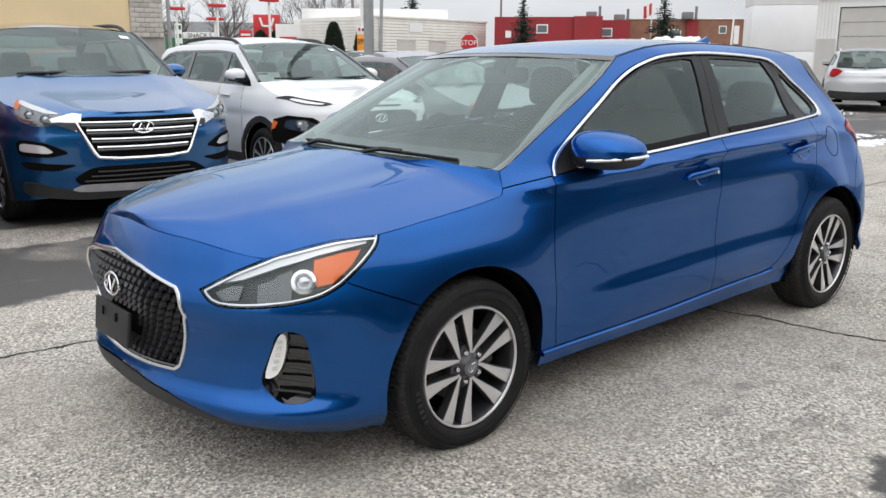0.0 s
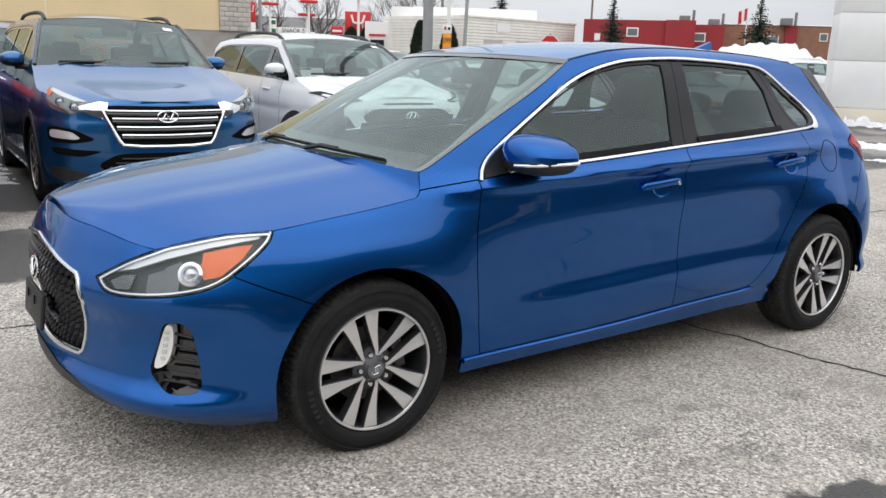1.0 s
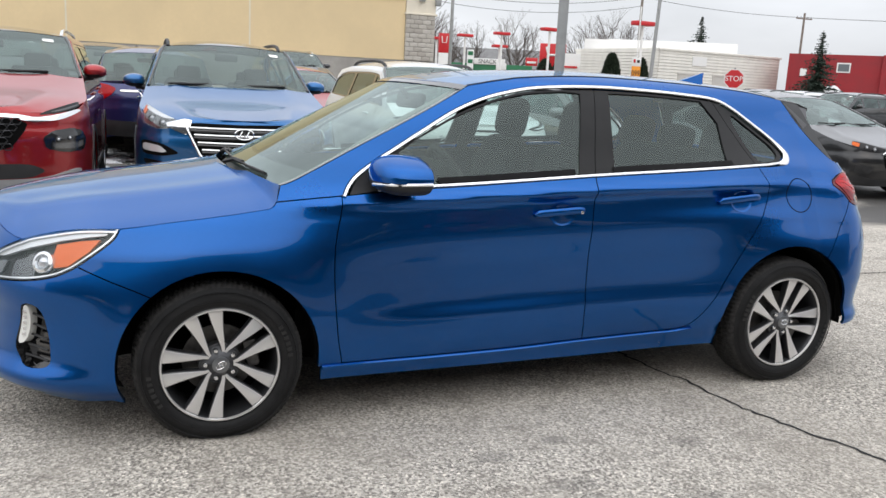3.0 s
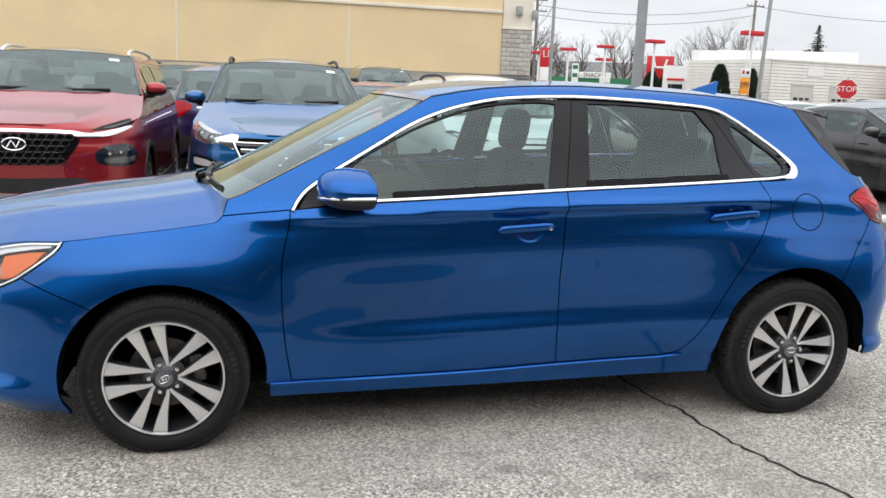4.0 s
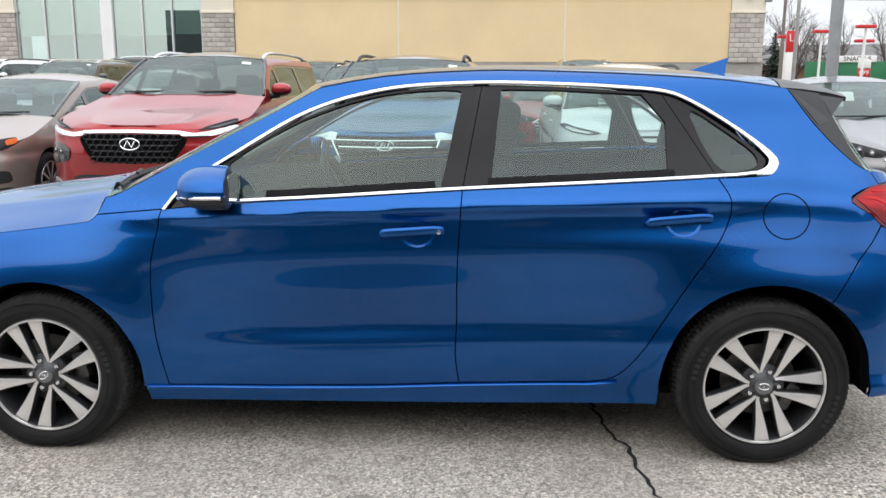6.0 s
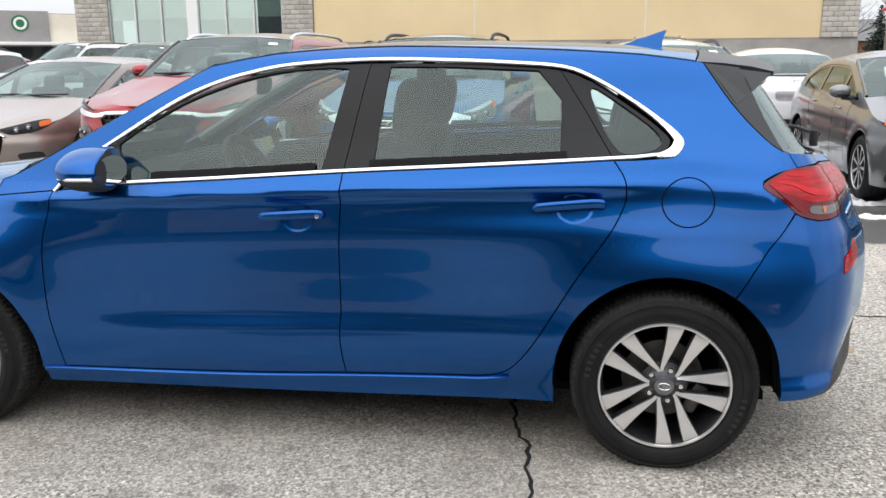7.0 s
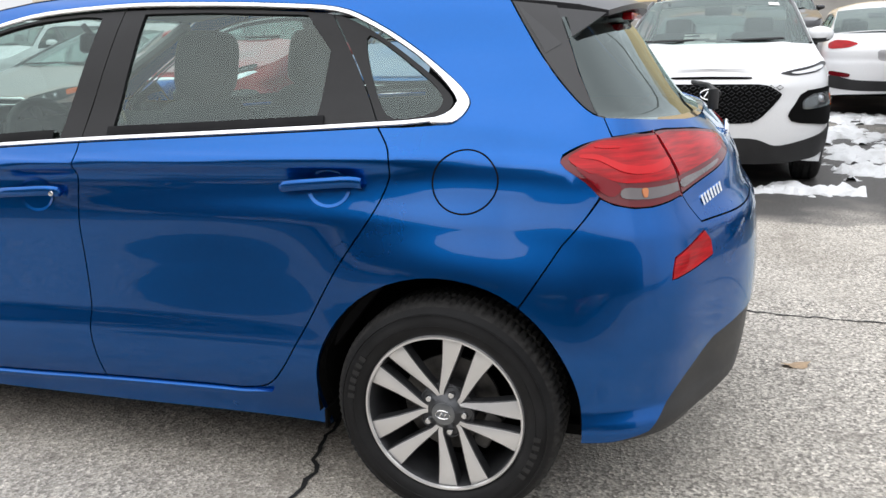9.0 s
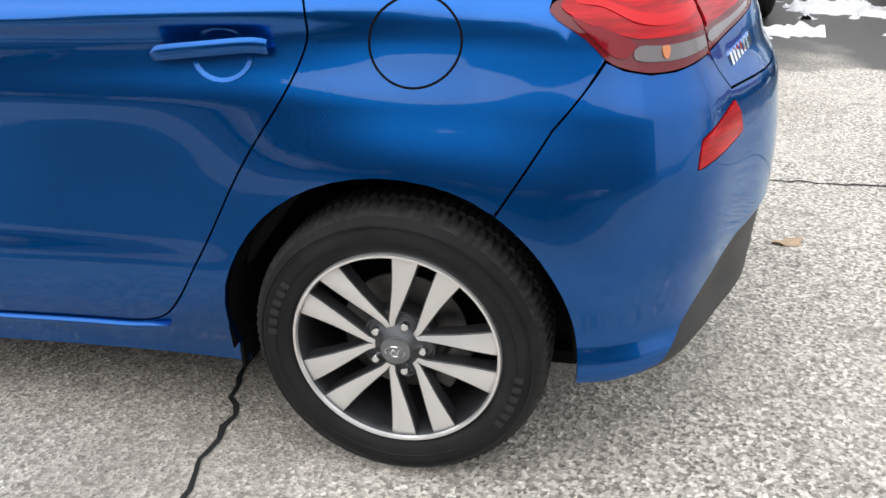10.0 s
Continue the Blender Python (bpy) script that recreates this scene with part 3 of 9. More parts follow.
    hub = Geo().lathe([(0.0, d - 0.003), (0.033, d - 0.003), (0.036, d), (0.038, d + 0.004), (0.055, d + 0.016), (0.078, d + 0.022), (0.078, d + 0.06)], 40, "y")
    part("hub", hub, face or ALLOY_DARK, rim_ob)
    cap = Geo().lathe([(0.0, d - 0.0085), (0.024, d - 0.0080), (0.0310, d - 0.0055), (0.0325, d - 0.001)], 32, "y")
    cap_ob = part("hub_cap", cap, CAP_GREY, rim_ob)
    if detail:
        mark = Geo().tube([(0.0200 * math.cos(a), d - 0.0092, 0.0115 * math.sin(a)) for a in [2 * math.pi * k / 24 for k in range(24)]], 0.0016, 6, closed=True)
        mark.tube([(-0.008, d - 0.0092, -0.005), (-0.003, d - 0.0095, 0.006), (0.001, d - 0.0095, 0.0), (0.004, d - 0.0095, -0.006), (0.009, d - 0.0092, 0.005)], 0.0018, 6)
        part("cap_emblem", mark, CHROME, rim_ob, "chrome oval emblem")
    # spokes: machined faces over dark sides
    if style == "double":
        for k in range(spokes):
            ax = 360 / spokes * k
            for s in (-1, 1):
                line = [(0.034, 36, 0.0060), (0.062, 27.5, 0.0092), (0.095, 19.5, 0.0130), (0.135, 15.2, 0.0180), (0.175, 13.4, 0.0238), (rim - 0.009, 12.7, 0.0290)]
                up, dn = [], []
                for r, a, hw in line:
                    c = radians(ax + s * a)
                    p = Vector((r * math.cos(c), r * math.sin(c)))
                    t = Vector((-math.sin(c), math.cos(c)))
                    up.append(p + t * hw)
                    dn.append(p - t * hw)
                o = [tuple(q) for q in up] + [tuple(q) for q in dn[::-1]]
                g = Geo()
                m = Matrix.Translation((0, d + 0.040, 0)) @ Matrix.Rotation(math.pi / 2, 4, "X")
                g.prism(o, 0.040, m, slot=0, side_slot=1, bevel=0.0025)
                # the faces fall back towards the hub
                for v in g.v:
                    rr = math.hypot(v.x, v.z)
                    v.y += 0.014 * max(0.0, 1 - rr / rim) * (1 if v.y < d + 0.02 else 0) - 0.004 * (rr / rim) ** 2
                part("spoke", g, [ALLOY, face or ALLOY_DARK], rim_ob)
            if detail:
                a = radians(ax)
                nut = Geo().lathe([(0.0, d - 0.004), (0.007, d - 0.003), (0.0092, d + 0.001), (0.0095, d + 0.022), (0.017, d + 0.024), (0.0185, d + 0.030)], 12, "y")
                n2 = Geo().join(nut, Matrix.Translation((0.055 * math.cos(a), 0.004, 0.055 * math.sin(a))))
                part("lug_nut", n2, SATIN, rim_ob)
                seat = Geo().lathe([(0.0125, d + 0.027), (0.0205, d + 0.016), (0.0225, d + 0.017), (0.0225, d + 0.05)], 20, "y")
                part("lug_seat", Geo().join(seat, Matrix.Translation((0.055 * math.cos(a), 0.0, 0.055 * math.sin(a)))), face or ALLOY_DARK, rim_ob)
    else:
        for k in range(spokes):
            ax = 2 * math.pi * k / spokes
            up, dn = [], []
            for r, hw in ((0.02, 0.010), (0.08, 0.013), (rim * 0.75, 0.016), (rim - 0.008, 0.026)):
                p, t = Vector((math.cos(ax), math.sin(ax))) * r, Vector((-math.sin(ax), math.cos(ax)))
                up.append(tuple(p + t * hw))
                dn.append(tuple(p - t * hw))
            m = Matrix.Translation((0, d + 0.030, 0)) @ Matrix.Rotation(math.pi / 2, 4, "X")
            part("spoke", Geo().prism(up + dn[::-1], 0.030, m, 0, 1, 0.002), [ALLOY, ALLOY_DARK], rim_ob)
    return w


TREAD = varied("dusty_tread", (0.034, 0.033, 0.032), 0.85, 60.0, 0.6, bump=0.3, bump_scale=500, Specular_IOR_Level=0.2)
TYRE_MARK = varied("worn_rubber_marking", (0.013, 0.013, 0.0133), 0.55, 30.0, 0.3)
CAP_GREY = Mat("cap_grey", (0.22, 0.23, 0.24), 0.3, 0.8).m


def emblem(parent, m, size, mat=None):
    """A plain chrome oval with a slanted stroke, as a brand mark is shaped."""
    ring = Geo().tube([(size * math.cos(a), 0.0, size * 0.56 * math.sin(a)) for a in [2 * math.pi * k / 28 for k in range(28)]], size * 0.085, 6, closed=True)
    ring.tube([(-size * 0.55, -0.002, -size * 0.32), (-size * 0.18, -0.004, size * 0.34), (0.0, -0.004, 0.0), (size * 0.2, -0.004, -size * 0.34), (size * 0.55, -0.002, size * 0.32)], size * 0.10, 6)
    return part("emblem", ring, mat or CHROME, parent, "chrome oval emblem", m=m)


# ---- the blue hatchback in the middle of the lot ----
HEIGHTS = (0.17, 0.22, 0.26, 0.32, 0.40, 0.46, 0.58, 0.70, 0.77, 0.805, 0.84, 0.88, 0.93, 1.05, 1.20, 1.32, 1.385, 1.42)


def sec(*d):
    return list(zip(HEIGHTS, d))


class TuckedHull(Hull):
    """The hatchback's skin: its flanks tuck in towards the shoulder and the tail corners are well rounded."""

    flank = staticmethod(spline([(.15, .004), (.24, -.016), (.50, -.030), (.70, -.041), (.88, -.046), (1.06, -.034), (1.20, -.008), (1.36, .018), (1.45, .022)]))

    def off(self, u, z):
        d = self.flank(z)
        if u < -1.0:
            k = min(1.0, (-1.0 - u) / 0.35)
            d *= 1 - 0.8 * k * k * (3 - 2 * k)
        if 2.8 < u < 3.2:
            d *= 1 - 0.3 * math.sin((u - 2.8) / 0.4 * math.pi)
        d -= 0.024 * math.exp(-((u - 0.30) / 0.32) ** 2 - ((z - 0.88) / 0.13) ** 2)
        # flared lips round the wheel arches
        up = min(1.0, max(0.0, (z - 0.25) / 0.2))
        for c, proud in ((0.0, 0.024), (2.65, 0.017)):
            d += proud * up * math.exp(-((math.hypot(u - c, z - 0.30) - 0.35) / 0.15) ** 2)
        d -= 0.030 * math.exp(-((u - 3.50) / 0.20) ** 2)
        return super().off(u, z) + d


HERO = TuckedHull(-0.915, 3.47, 0.8975, -0.25, 2.92, 2.5, 2.6, [
    (-1.50, sec(-.07, -.012, -.002, -.024, -.026, -.020, +.010, -.022, -.060, -.09, -.13, -.18, -.25, -.40, -.5, -.6, -.65, -.7)),
    (-1.10, sec(-.09, -.018, -.003, -.030, -.034, -.026, +.010, -.030, -.065, -.09, -.13, -.18, -.24, -.36, -.46, -.56, -.61, -.66)),
    (-0.70, sec(-.11, -.035, -.010, -.038, -.042, -.036, -.004, -.038, -.07, -.09, -.12, -.16, -.21, -.3, -.4, -.5, -.55, -.6)),
    (-0.30, sec(-.09, -.045, -.03, -.02, -.015, -.012, -.018, -.034, -.055, -.068, -.088, -.12, -.16, -.25, -.35, -.45, -.5, -.55)),
    (0.02, sec(-.07, -.04, -.025, -.015, -.008, -.002, -.002, -.012, -.028, -.038, -.056, -.08, -.115, -.22, -.33, -.43, -.48, -.53)),
    (0.42, sec(-.095, -.07, -.052, -.044, -.036, -.030, -.022, -.016, -.018, -.022, -.024, -.05, -.085, -.16, -.26, -.36, -.41, -.45)),
    (0.90, sec(-.10, -.075, -.055, -.036, -.0240, -.0355, -.0290, -.016, -.020, -.022, -.002, -.028, -.052, -.115, -.20, -.29, -.345, -.41)),
    (1.50, sec(-.10, -.075, -.055, -.035, -.0240, -.0350, -.0275, -.014, -.019, -.022, 0.0, -.024, -.046, -.108, -.19, -.265, -.315, -.385)),
    (2.15, sec(-.10, -.075, -.055, -.037, -.026, -.032, -.022, -.012, -.028, -.033, -.012, -.042, -.070, -.145, -.23, -.295, -.338, -.407)),
    (2.65, sec(-.06, -.035, -.025, -.012, -.005, -.0, -.0, -.024, -.048, -.060, -.068, -.094, -.122, -.208, -.305, -.365, -.405, -.462)),
    (2.95, sec(-.07, -.022, -.010, -.026, -.018, -.012, -.018, -.046, -.070, -.082, -.093, -.120, -.147, -.230, -.325, -.40, -.45, -.51)),
    (3.40, sec(-.13, -.06, -.036, -.048, -.036, -.022, -.014, -.032, -.064, -.078, -.094, -.115, -.145, -.235, -.35, -.45, -.50, -.55)),
    (4.05, sec(-.16, -.09, -.05, -.03, -.02, -.012, -.004, -.010, -.05, -.06, -.075, -.095, -.13, -.26, -.42, -.55, -.65, -.75)),
], [
    (0.17, spline([(-1.5, .165), (0, .165), (2.4, .20), (4.1, .22)])),
    (0.26, spline([(-1.5, .26), (0, .245), (.4, .243), (2.1, .306), (3, .30), (4.1, .30)])),
    (0.40, spline([(-1.5, .40), (0, .40), (.6, .409), (1.85, .445), (2.6, .45), (4.1, .42)])),
    (0.84, spline([(-1.5, .84), (-.3, .82), (.1, .85), (.46, .880), (1.06, .913), (1.56, .935), (2.0, .949), (2.63, .959), (3.1, .93), (4.1, .90)])),
    (0.93, spline([(-1.5, .93), (-.3, .93), (.1, .94), (.5, .940), (1.06, .966), (1.56, .998), (2.0, 1.022), (2.6, 1.045), (3.1, 1.0), (4.1, .97)])),
    (1.385, spline([(-1.5, 1.385), (4.1, 1.385)])),
])


def hero_car():
    car = thing("hatchback_car", "metallic blue five-door hatchback with chrome window trim, parked on worn asphalt", "car")
    H, u0, u1 = HERO, HERO.u0, HERO.u1
    hub_f, hub_r = (0.0, -0.760, 0.287), (2.65, -0.760, 0.300)

    def arc_f(a0, a1, n=20):
        return [(0.0 + 0.370 * math.cos(radians(a0 + (a1 - a0) * i / n)), 0.288 + 0.360 * math.sin(radians(a0 + (a1 - a0) * i / n))) for i in range(n + 1)]

    def arc_r(a0, a1, n=20):
        return [(2.65 + 0.367 * math.cos(radians(a0 + (a1 - a0) * i / n)), 0.308 + 0.368 * math.sin(radians(a0 + (a1 - a0) * i / n))) for i in range(n + 1)]

    hood_line = spline([(u0, .790), (-1.41, .785), (-1.146, .772), (-.93, .748), (-.80, .737), (-.725, .756), (-.523, .788), (-.345, .793), (-.166, .815), (.048, .842), (.186, .862)])
    lamp_top = curve([(-1.032, .633), (-.914, .693), (-.80, .735), (-.725, .756), (-.523, .788), (-.345, .793)], 4)
    lamp_back = curve([(-.345, .793), (-.370, .755), (-.442, .704), (-.505, .664)], 4)
    lamp_low = curve([(-.505, .664), (-.538, .647), (-.613, .621), (-.758, .600), (-.952, .592), (-1.032, .633)], 4)
    seam_fb = [arc_f(131, 131, 1)[0], (-.300, .586), (-.505, .664)]
    door_front = curve([(.460, .909), (.452, .842), (.430, .740), (.425, .635), (.430, .507), (.444, .375), (.466, .252)], 4)
    b_line = curve([(1.559, .992), (1.551, .861), (1.543, .695), (1.543, .524), (1.539, .397), (1.552, .279)], 4)
    c_line = curve([(2.462, 1.039), (2.496, .987), (2.505, .945), (2.499, .896), (2.457, .812), (2.359, .669), (2.256, .495), (2.176, .372), (2.112, .311), (2.03, .292)], 4)
    belt = curve([(.460, .909), (.728, .935), (1.066, .958), (1.559, .992), (2.0, 1.015), (2.462, 1.039)], 5)
    belt_f = [p for p in belt if p[0] <= 1.5591]
    belt_r = [p for p in belt if p[0] >= 1.5589]
    low_f = [(.466, .252), (.9, .258), (1.235, .264), (1.552, .279)]
    low_r = [(1.552, .279), (1.9, .288), (2.03, .292)]
    chrome_out = curve([(.463, .909), (.509, .975), (.587, 1.034), (.686, 1.095), (.787, 1.157), (.928, 1.239), (1.051, 1.292), (1.176, 1.328), (1.345, 1.358), (1.631, 1.373), (1.896, 1.369), (2.107, 1.360),
                        (2.293, 1.344), (2.408, 1.300), (2.534, 1.225), (2.630, 1.157), (2.682, 1.110), (2.687, 1.082), (2.660, 1.054), (2.600, 1.044)], 4)
    w_edge = curve([(.232, .943), (.300, .968), (.498, 1.071), (.639, 1.144), (.842, 1.248), (1.026, 1.347)], 4)
    rail = spline([(1.026, 1.347), (1.26, 1.388), (1.48, 1.405), (1.70, 1.412), (2.13, 1.402), (2.55, 1.378), (2.768, 1.349)])
    d_trim = curve([(2.758, 1.351), (2.806, 1.279), (2.853, 1.213), (2.914, 1.142), (2.970, 1.096), (3.025, 1.069), (3.073, 1.060)], 4)
    tail_out = curve([(3.109, 1.010), (3.038, 1.006), (2.978, .992), (2.938, .963), (3.020, .914), (3.057, .881)], 3)

    # sheet metal
    bumper_low = [(-.393, .158), (-.53, .147), (-.77, .168), (-.97, .218), (-1.05, .236), (-1.2, .268), (-1.40, .284), (u0, .287)]
    grille_half = [(u0, .690), (-1.316, .668), (-1.130, .628), (-1.112, .610), (-1.088, .544), (-1.125, .446), (-1.160, .355), (-1.185, .340), (-1.432, .325), (u0, .322)]
    fog_hole = curve([(-.741, .508), (-.670, .505), (-.646, .436), (-.631, .343), (-.642, .301), (-.734, .294), (-.787, .323), (-.812, .360), (-.780, .435)], 3, True)
    out = arc_f(204, 131) + seam_fb[1:] + lamp_low[1:] + [p for p in lamp_top[1:] if p[0] <= -.80] + [(-.93, .748), (-1.146, .772), (-1.41, .785), (u0, .790)] + grille_half + bumper_low[::-1]
    part("front_bumper", panel(H, out, [fog_hole], 0.03, sym=True).both(), BLUE, car)
    lip_up, lip_lo = [(-.80, .172), (-.97, .214), (-1.05, .232), (-1.2, .264), (-1.40, .280), (u0, .283)], [(u0, .165), (-1.3, .160), (-1.1, .155), (-.90, .150)]
    part("front_lip", panel(H, lip_up + lip_lo, (), 0.06, -0.004, sym=True).both(), TRIM, car, "matt black lower lip")
    fend = [p for p in sampled(hood_line, -.345, .186, 12)] + [(.202, .872), (.212, .885), (.460, .909)] + door_front[1:] + [(.466, .243), (.378, .243)] + arc_f(-7, 131) + seam_fb[1:] + lamp_back[::-1]
    fg = panel(H, fend, (), 0.028)
    for g in (fg, fg.mirrored()):
        part("front_fender", g, BLUE, car)
    hole_loop = [(1.65, 1.0)]
    side = [(.212, .885), (.228, .930)] + w_edge + [(u, rail(u)) for u in (1.08, 1.15, 1.26, 1.37, 1.48, 1.6, 1.7, 1.85, 2.0, 2.13, 2.3, 2.45, 2.55, 2.66)] + d_trim + tail_out
    side += [(3.010, .826), (2.954, .766), arc_r(56, 56, 1)[0]] + arc_r(56, 197) + [(2.262, .200), (1.7, .191), (1.236, .186), (.384, .182), (.380, .243), (.466, .243), (.466, .252)]
    side += low_f[1:] + low_r[1:] + c_line[::-1][1:] + [(2.53, 1.040)] + chrome_out[::-1] + [(.460, .909)]
    sg = panel(H, side, (), 0.03)
    for g in (sg, sg.mirrored()):
        part("body_side", g, BLUE, car)
    fd = panel(H, belt_f + b_line[1:] + low_f[::-1][1:] + door_front[::-1][1:-1], (), 0.028)
    rd = panel(H, belt_r + c_line[1:] + low_r[::-1][1:] + b_line[::-1][1:-1], (), 0.028)
    front_doors = [part("front_door", g, BLUE, car) for g in (fd, fd.mirrored())]
    rear_doors = [part("rear_door", g, BLUE, car) for g in (rd, rd.mirrored())]

    # rear end
    gate = [(3.109, 1.014), (3.073, 1.060), (3.3, 1.052), (3.7, 1.030), (u1, 1.020), (u1, .79), (3.7, .788), (3.475, .790), (3.440, .828), (3.412, .864), (3.56, .884), (3.69, .902), (3.86, .928), (3.875, .980), (3.70, 1.004), (3.50, 1.016), (3.254, 1.018)]
    part("tailgate", panel(H, gate, (), 0.03, sym=True).both(), BLUE, car)
    refl = [(3.285, .678), (3.305, .722), (3.475, .764), (3.500, .740), (3.502, .706), (3.320, .684)]
    rb = [(3.057, .877), (3.100, .862), (3.170, .851), (3.245, .850), (3.330, .856), (3.412, .864), (3.440, .828), (3.475, .790), (3.7, .788), (u1, .79), (u1, .500), (3.7, .490), (3.534, .470), (3.395, .403), (3.291, .347), (3.208, .290), (3.1, .272)]
    rb += arc_r(-6, 56) + [(2.954, .766), (3.010, .826)]
    part("rear_bumper", panel(H, rb, [refl], 0.03, sym=True).both(), BLUE, car)
    val = [(3.208, .290), (3.291, .347), (3.395, .403), (3.534, .470), (3.7, .490), (u1, .500), (u1, .27), (3.6, .27), (3.35, .262), (3.1, .262)]
    part("rear_valance", panel(H, val, (), 0.06, -0.008, sym=True).both(), TRIM, car, "matt black lower insert")
    for mir in (False, True):
        g = panel(H, refl, (), 0.04, 0.002, -0.001)
        part("reflector", g.mirrored() if mir else g, RED_LENS, car, "red reflector lens")
    lamp_o = [(3.046, 1.010), (2.980, .990), (2.934, .957), (3.010, .912), (3.057, .877), (3.100, .862), (3.170, .851), (3.245, .850), (3.330, .856), (3.394, .862), (3.402, .866), (3.406, .93), (3.384, 1.010), (3.378, 1.014), (3.22, 1.017), (3.12, 1.015)]
    lamp_i = [(3.393, 1.008), (3.410, .93), (3.407, .866), (3.414, .866), (3.56, .884), (3.69, .902), (3.85, .926), (3.866, .935), (3.872, .978), (3.70, 1.002), (3.50, 1.014), (3.404, 1.0155)]
    for mir in (False, True):
        lamp = Geo().join(panel(H, curve(lamp_o, 3, True), (), 0.03, 0.003, 0.002, 0.02))
        ob = part("tail_light", lamp.mirrored() if mir else lamp, DARK_RED, car, "red tail light with clear lower strip")
        for nm, pts, mt, lf in (("lens", [(3.044, 1.004), (2.985, .984), (2.956, .964), (3.000, .941), (3.075, .922), (3.15, .908), (3.388, .904), (3.394, .908), (3.396, .93), (3.382, 1.000), (3.376, 1.007), (3.22, 1.010), (3.12, 1.009)], RED_LENS, .0055),
                                ("side_lens", [(2.978, .950), (3.06, .929), (3.125, .904), (3.105, .880), (3.07, .884), (3.025, .915)], SIDE_RED, .0054),
                                ("light_guide", [(2.995, .975), (3.05, .974), (3.13, .953), (3.21, .944), (3.30, .946), (3.38, .956), (3.384, .936), (3.30, .926), (3.20, .925), (3.12, .936), (3.05, .959), (2.99, .966)], RED_BRIGHT, .0072),
                                ("upper_guide", [(3.045, .996), (3.13, .992), (3.13, .986), (3.04, .988)], RED_BRIGHT, .0072),
                                ("clear_lens", [(3.136, .899), (3.22, .895), (3.386, .896), (3.394, .893), (3.392, .876), (3.384, .874), (3.28, .868), (3.20, .868), (3.125, .876)], CLEAR_LENS, .0052),
                                ("turn_lens", [(3.205, .893), (3.230, .893), (3.224, .873), (3.208, .874)], AMBER_DIM, .0075)):
            g = panel(H, curve(pts, 3, True), (), 0.03, lf, 0.001, 0.003)
            part(nm, g.mirrored() if mir else g, mt, ob)
        inner = panel(H, curve(lamp_i, 3, True), (), 0.03, 0.003, 0.002, 0.02)
        ob = part("tail_light", inner.mirrored() if mir else inner, DARK_RED, car, "red inner tail light")
        g = panel(H, curve([(3.394, 1.006), (3.402, 1.000), (3.418, .93), (3.420, .910), (3.428, .907), (3.56, .916), (3.72, .932), (3.85, .950), (3.855, .970), (3.70, .994), (3.50, 1.007)], 3, True), (), 0.03, 0.0055, 0.001, 0.003)
        part("lens", g.mirrored() if mir else g, RED_LENS, ob)
        g = panel(H, curve([(3.422, .898), (3.56, .907), (3.70, .922), (3.69, .912), (3.56, .893), (3.426, .878)], 3, True), (), 0.03, 0.0052, 0.001, 0.003)
        part("clear_lens", g.mirrored() if mir else g, CLEAR_LENS, ob)
    # raised plain bars where the model name stands on the tailgate
    for k in range(7):
        u = 3.525 + 0.0215 * k
        z = .822 + .003 * k
        bar = panel(H, [(u, z), (u + .012, z + .002), (u + .012, z + .027), (u, z + .025)], (), 0.02, 0.003, 0.0, 0.004)
        part("badge_bar", bar, CHROME, car, "plain chrome badge bar")

    garnish = [p for p in d_trim] + [(3.06, 1.057), (3.037, 1.074), (2.961, 1.170), (2.913, 1.263), (2.88, 1.335)]
    gg = panel(H, garnish, (), 0.04, -0.001)
    for g in (gg, gg.mirrored()):
        part("rear_pillar_trim", g, SPOILER_BLACK, car, "gloss black rear pillar trim")
    e = curve([(2.895, 1.305), (2.915, 1.262), (2.963, 1.170), (3.039, 1.074), (3.075, 1.056)], 4)
    edge = [H.pos(u, z, -0.003) for u, z in e]
    n = len(edge) - 1
    part("rear_window", spanned(edge, [(0.085 + 0.12 * i / n, -0.030 * (i / n) ** 2) for i in range(n + 1)], 2.4), REAR_TINT, car, "tinted rear window")
    e_low = edge[-1]
    ztop = spline([(3.073, 1.060), (3.3, 1.052), (3.7, 1.030), (u1, 1.020)])
    us = [3.073 + (u1 - 3.073) * k / 20 for k in range(21)]
    outer = [H.pos(u, ztop(u), -0.004) for u in us]
    inner = []
    for p in outer:
        k = 1 - min(1.0, abs(p.y / e_low.y)) ** 2.4
        inner.append(Vector((e_low.x + 0.205 * k - 0.01, p.y, e_low.z - 0.030 * k + 0.004)))
    seal = Geo().add(outer + inner, [(i, i + 1, 21 + i + 1, 21 + i) for i in range(20)])
    part("window_seal", seal.both(), GLOSS_BLACK, car)
    arm = Geo().tube([(3.27, 0.0, 1.04), (3.292, 0.0, 1.066), (3.256, 0.20, 1.080), (3.20, 0.38, 1.078)], 0.008, 8)
    arm.lathe([(0.0, 1.084), (0.014, 1.082), (0.017, 1.06), (0.016, 1.02)], 20, "z")
    for v in arm.v[-80:]:
        v.x += 3.275
    part("rear_wiper", arm, TRIM, car, "black rear wiper")
    # roof and spoiler
    us = [1.026, 1.08, 1.15, 1.26, 1.37, 1.48, 1.6, 1.7, 1.85, 2.0, 2.13, 2.3, 2.45, 2.55, 2.66, 2.73]
    zc = spline([(1.02, 1.362), (1.26, 1.409), (1.5, 1.430), (1.76, 1.441), (2.0, 1.438), (2.5, 1.418), (2.8, 1.392)])
    edge = [H.pos(u, rail(u)) for u in us]
    dx = spline([(1.026, -0.10), (1.3, -0.04), (1.7, 0.0), (2.73, 0.05)])
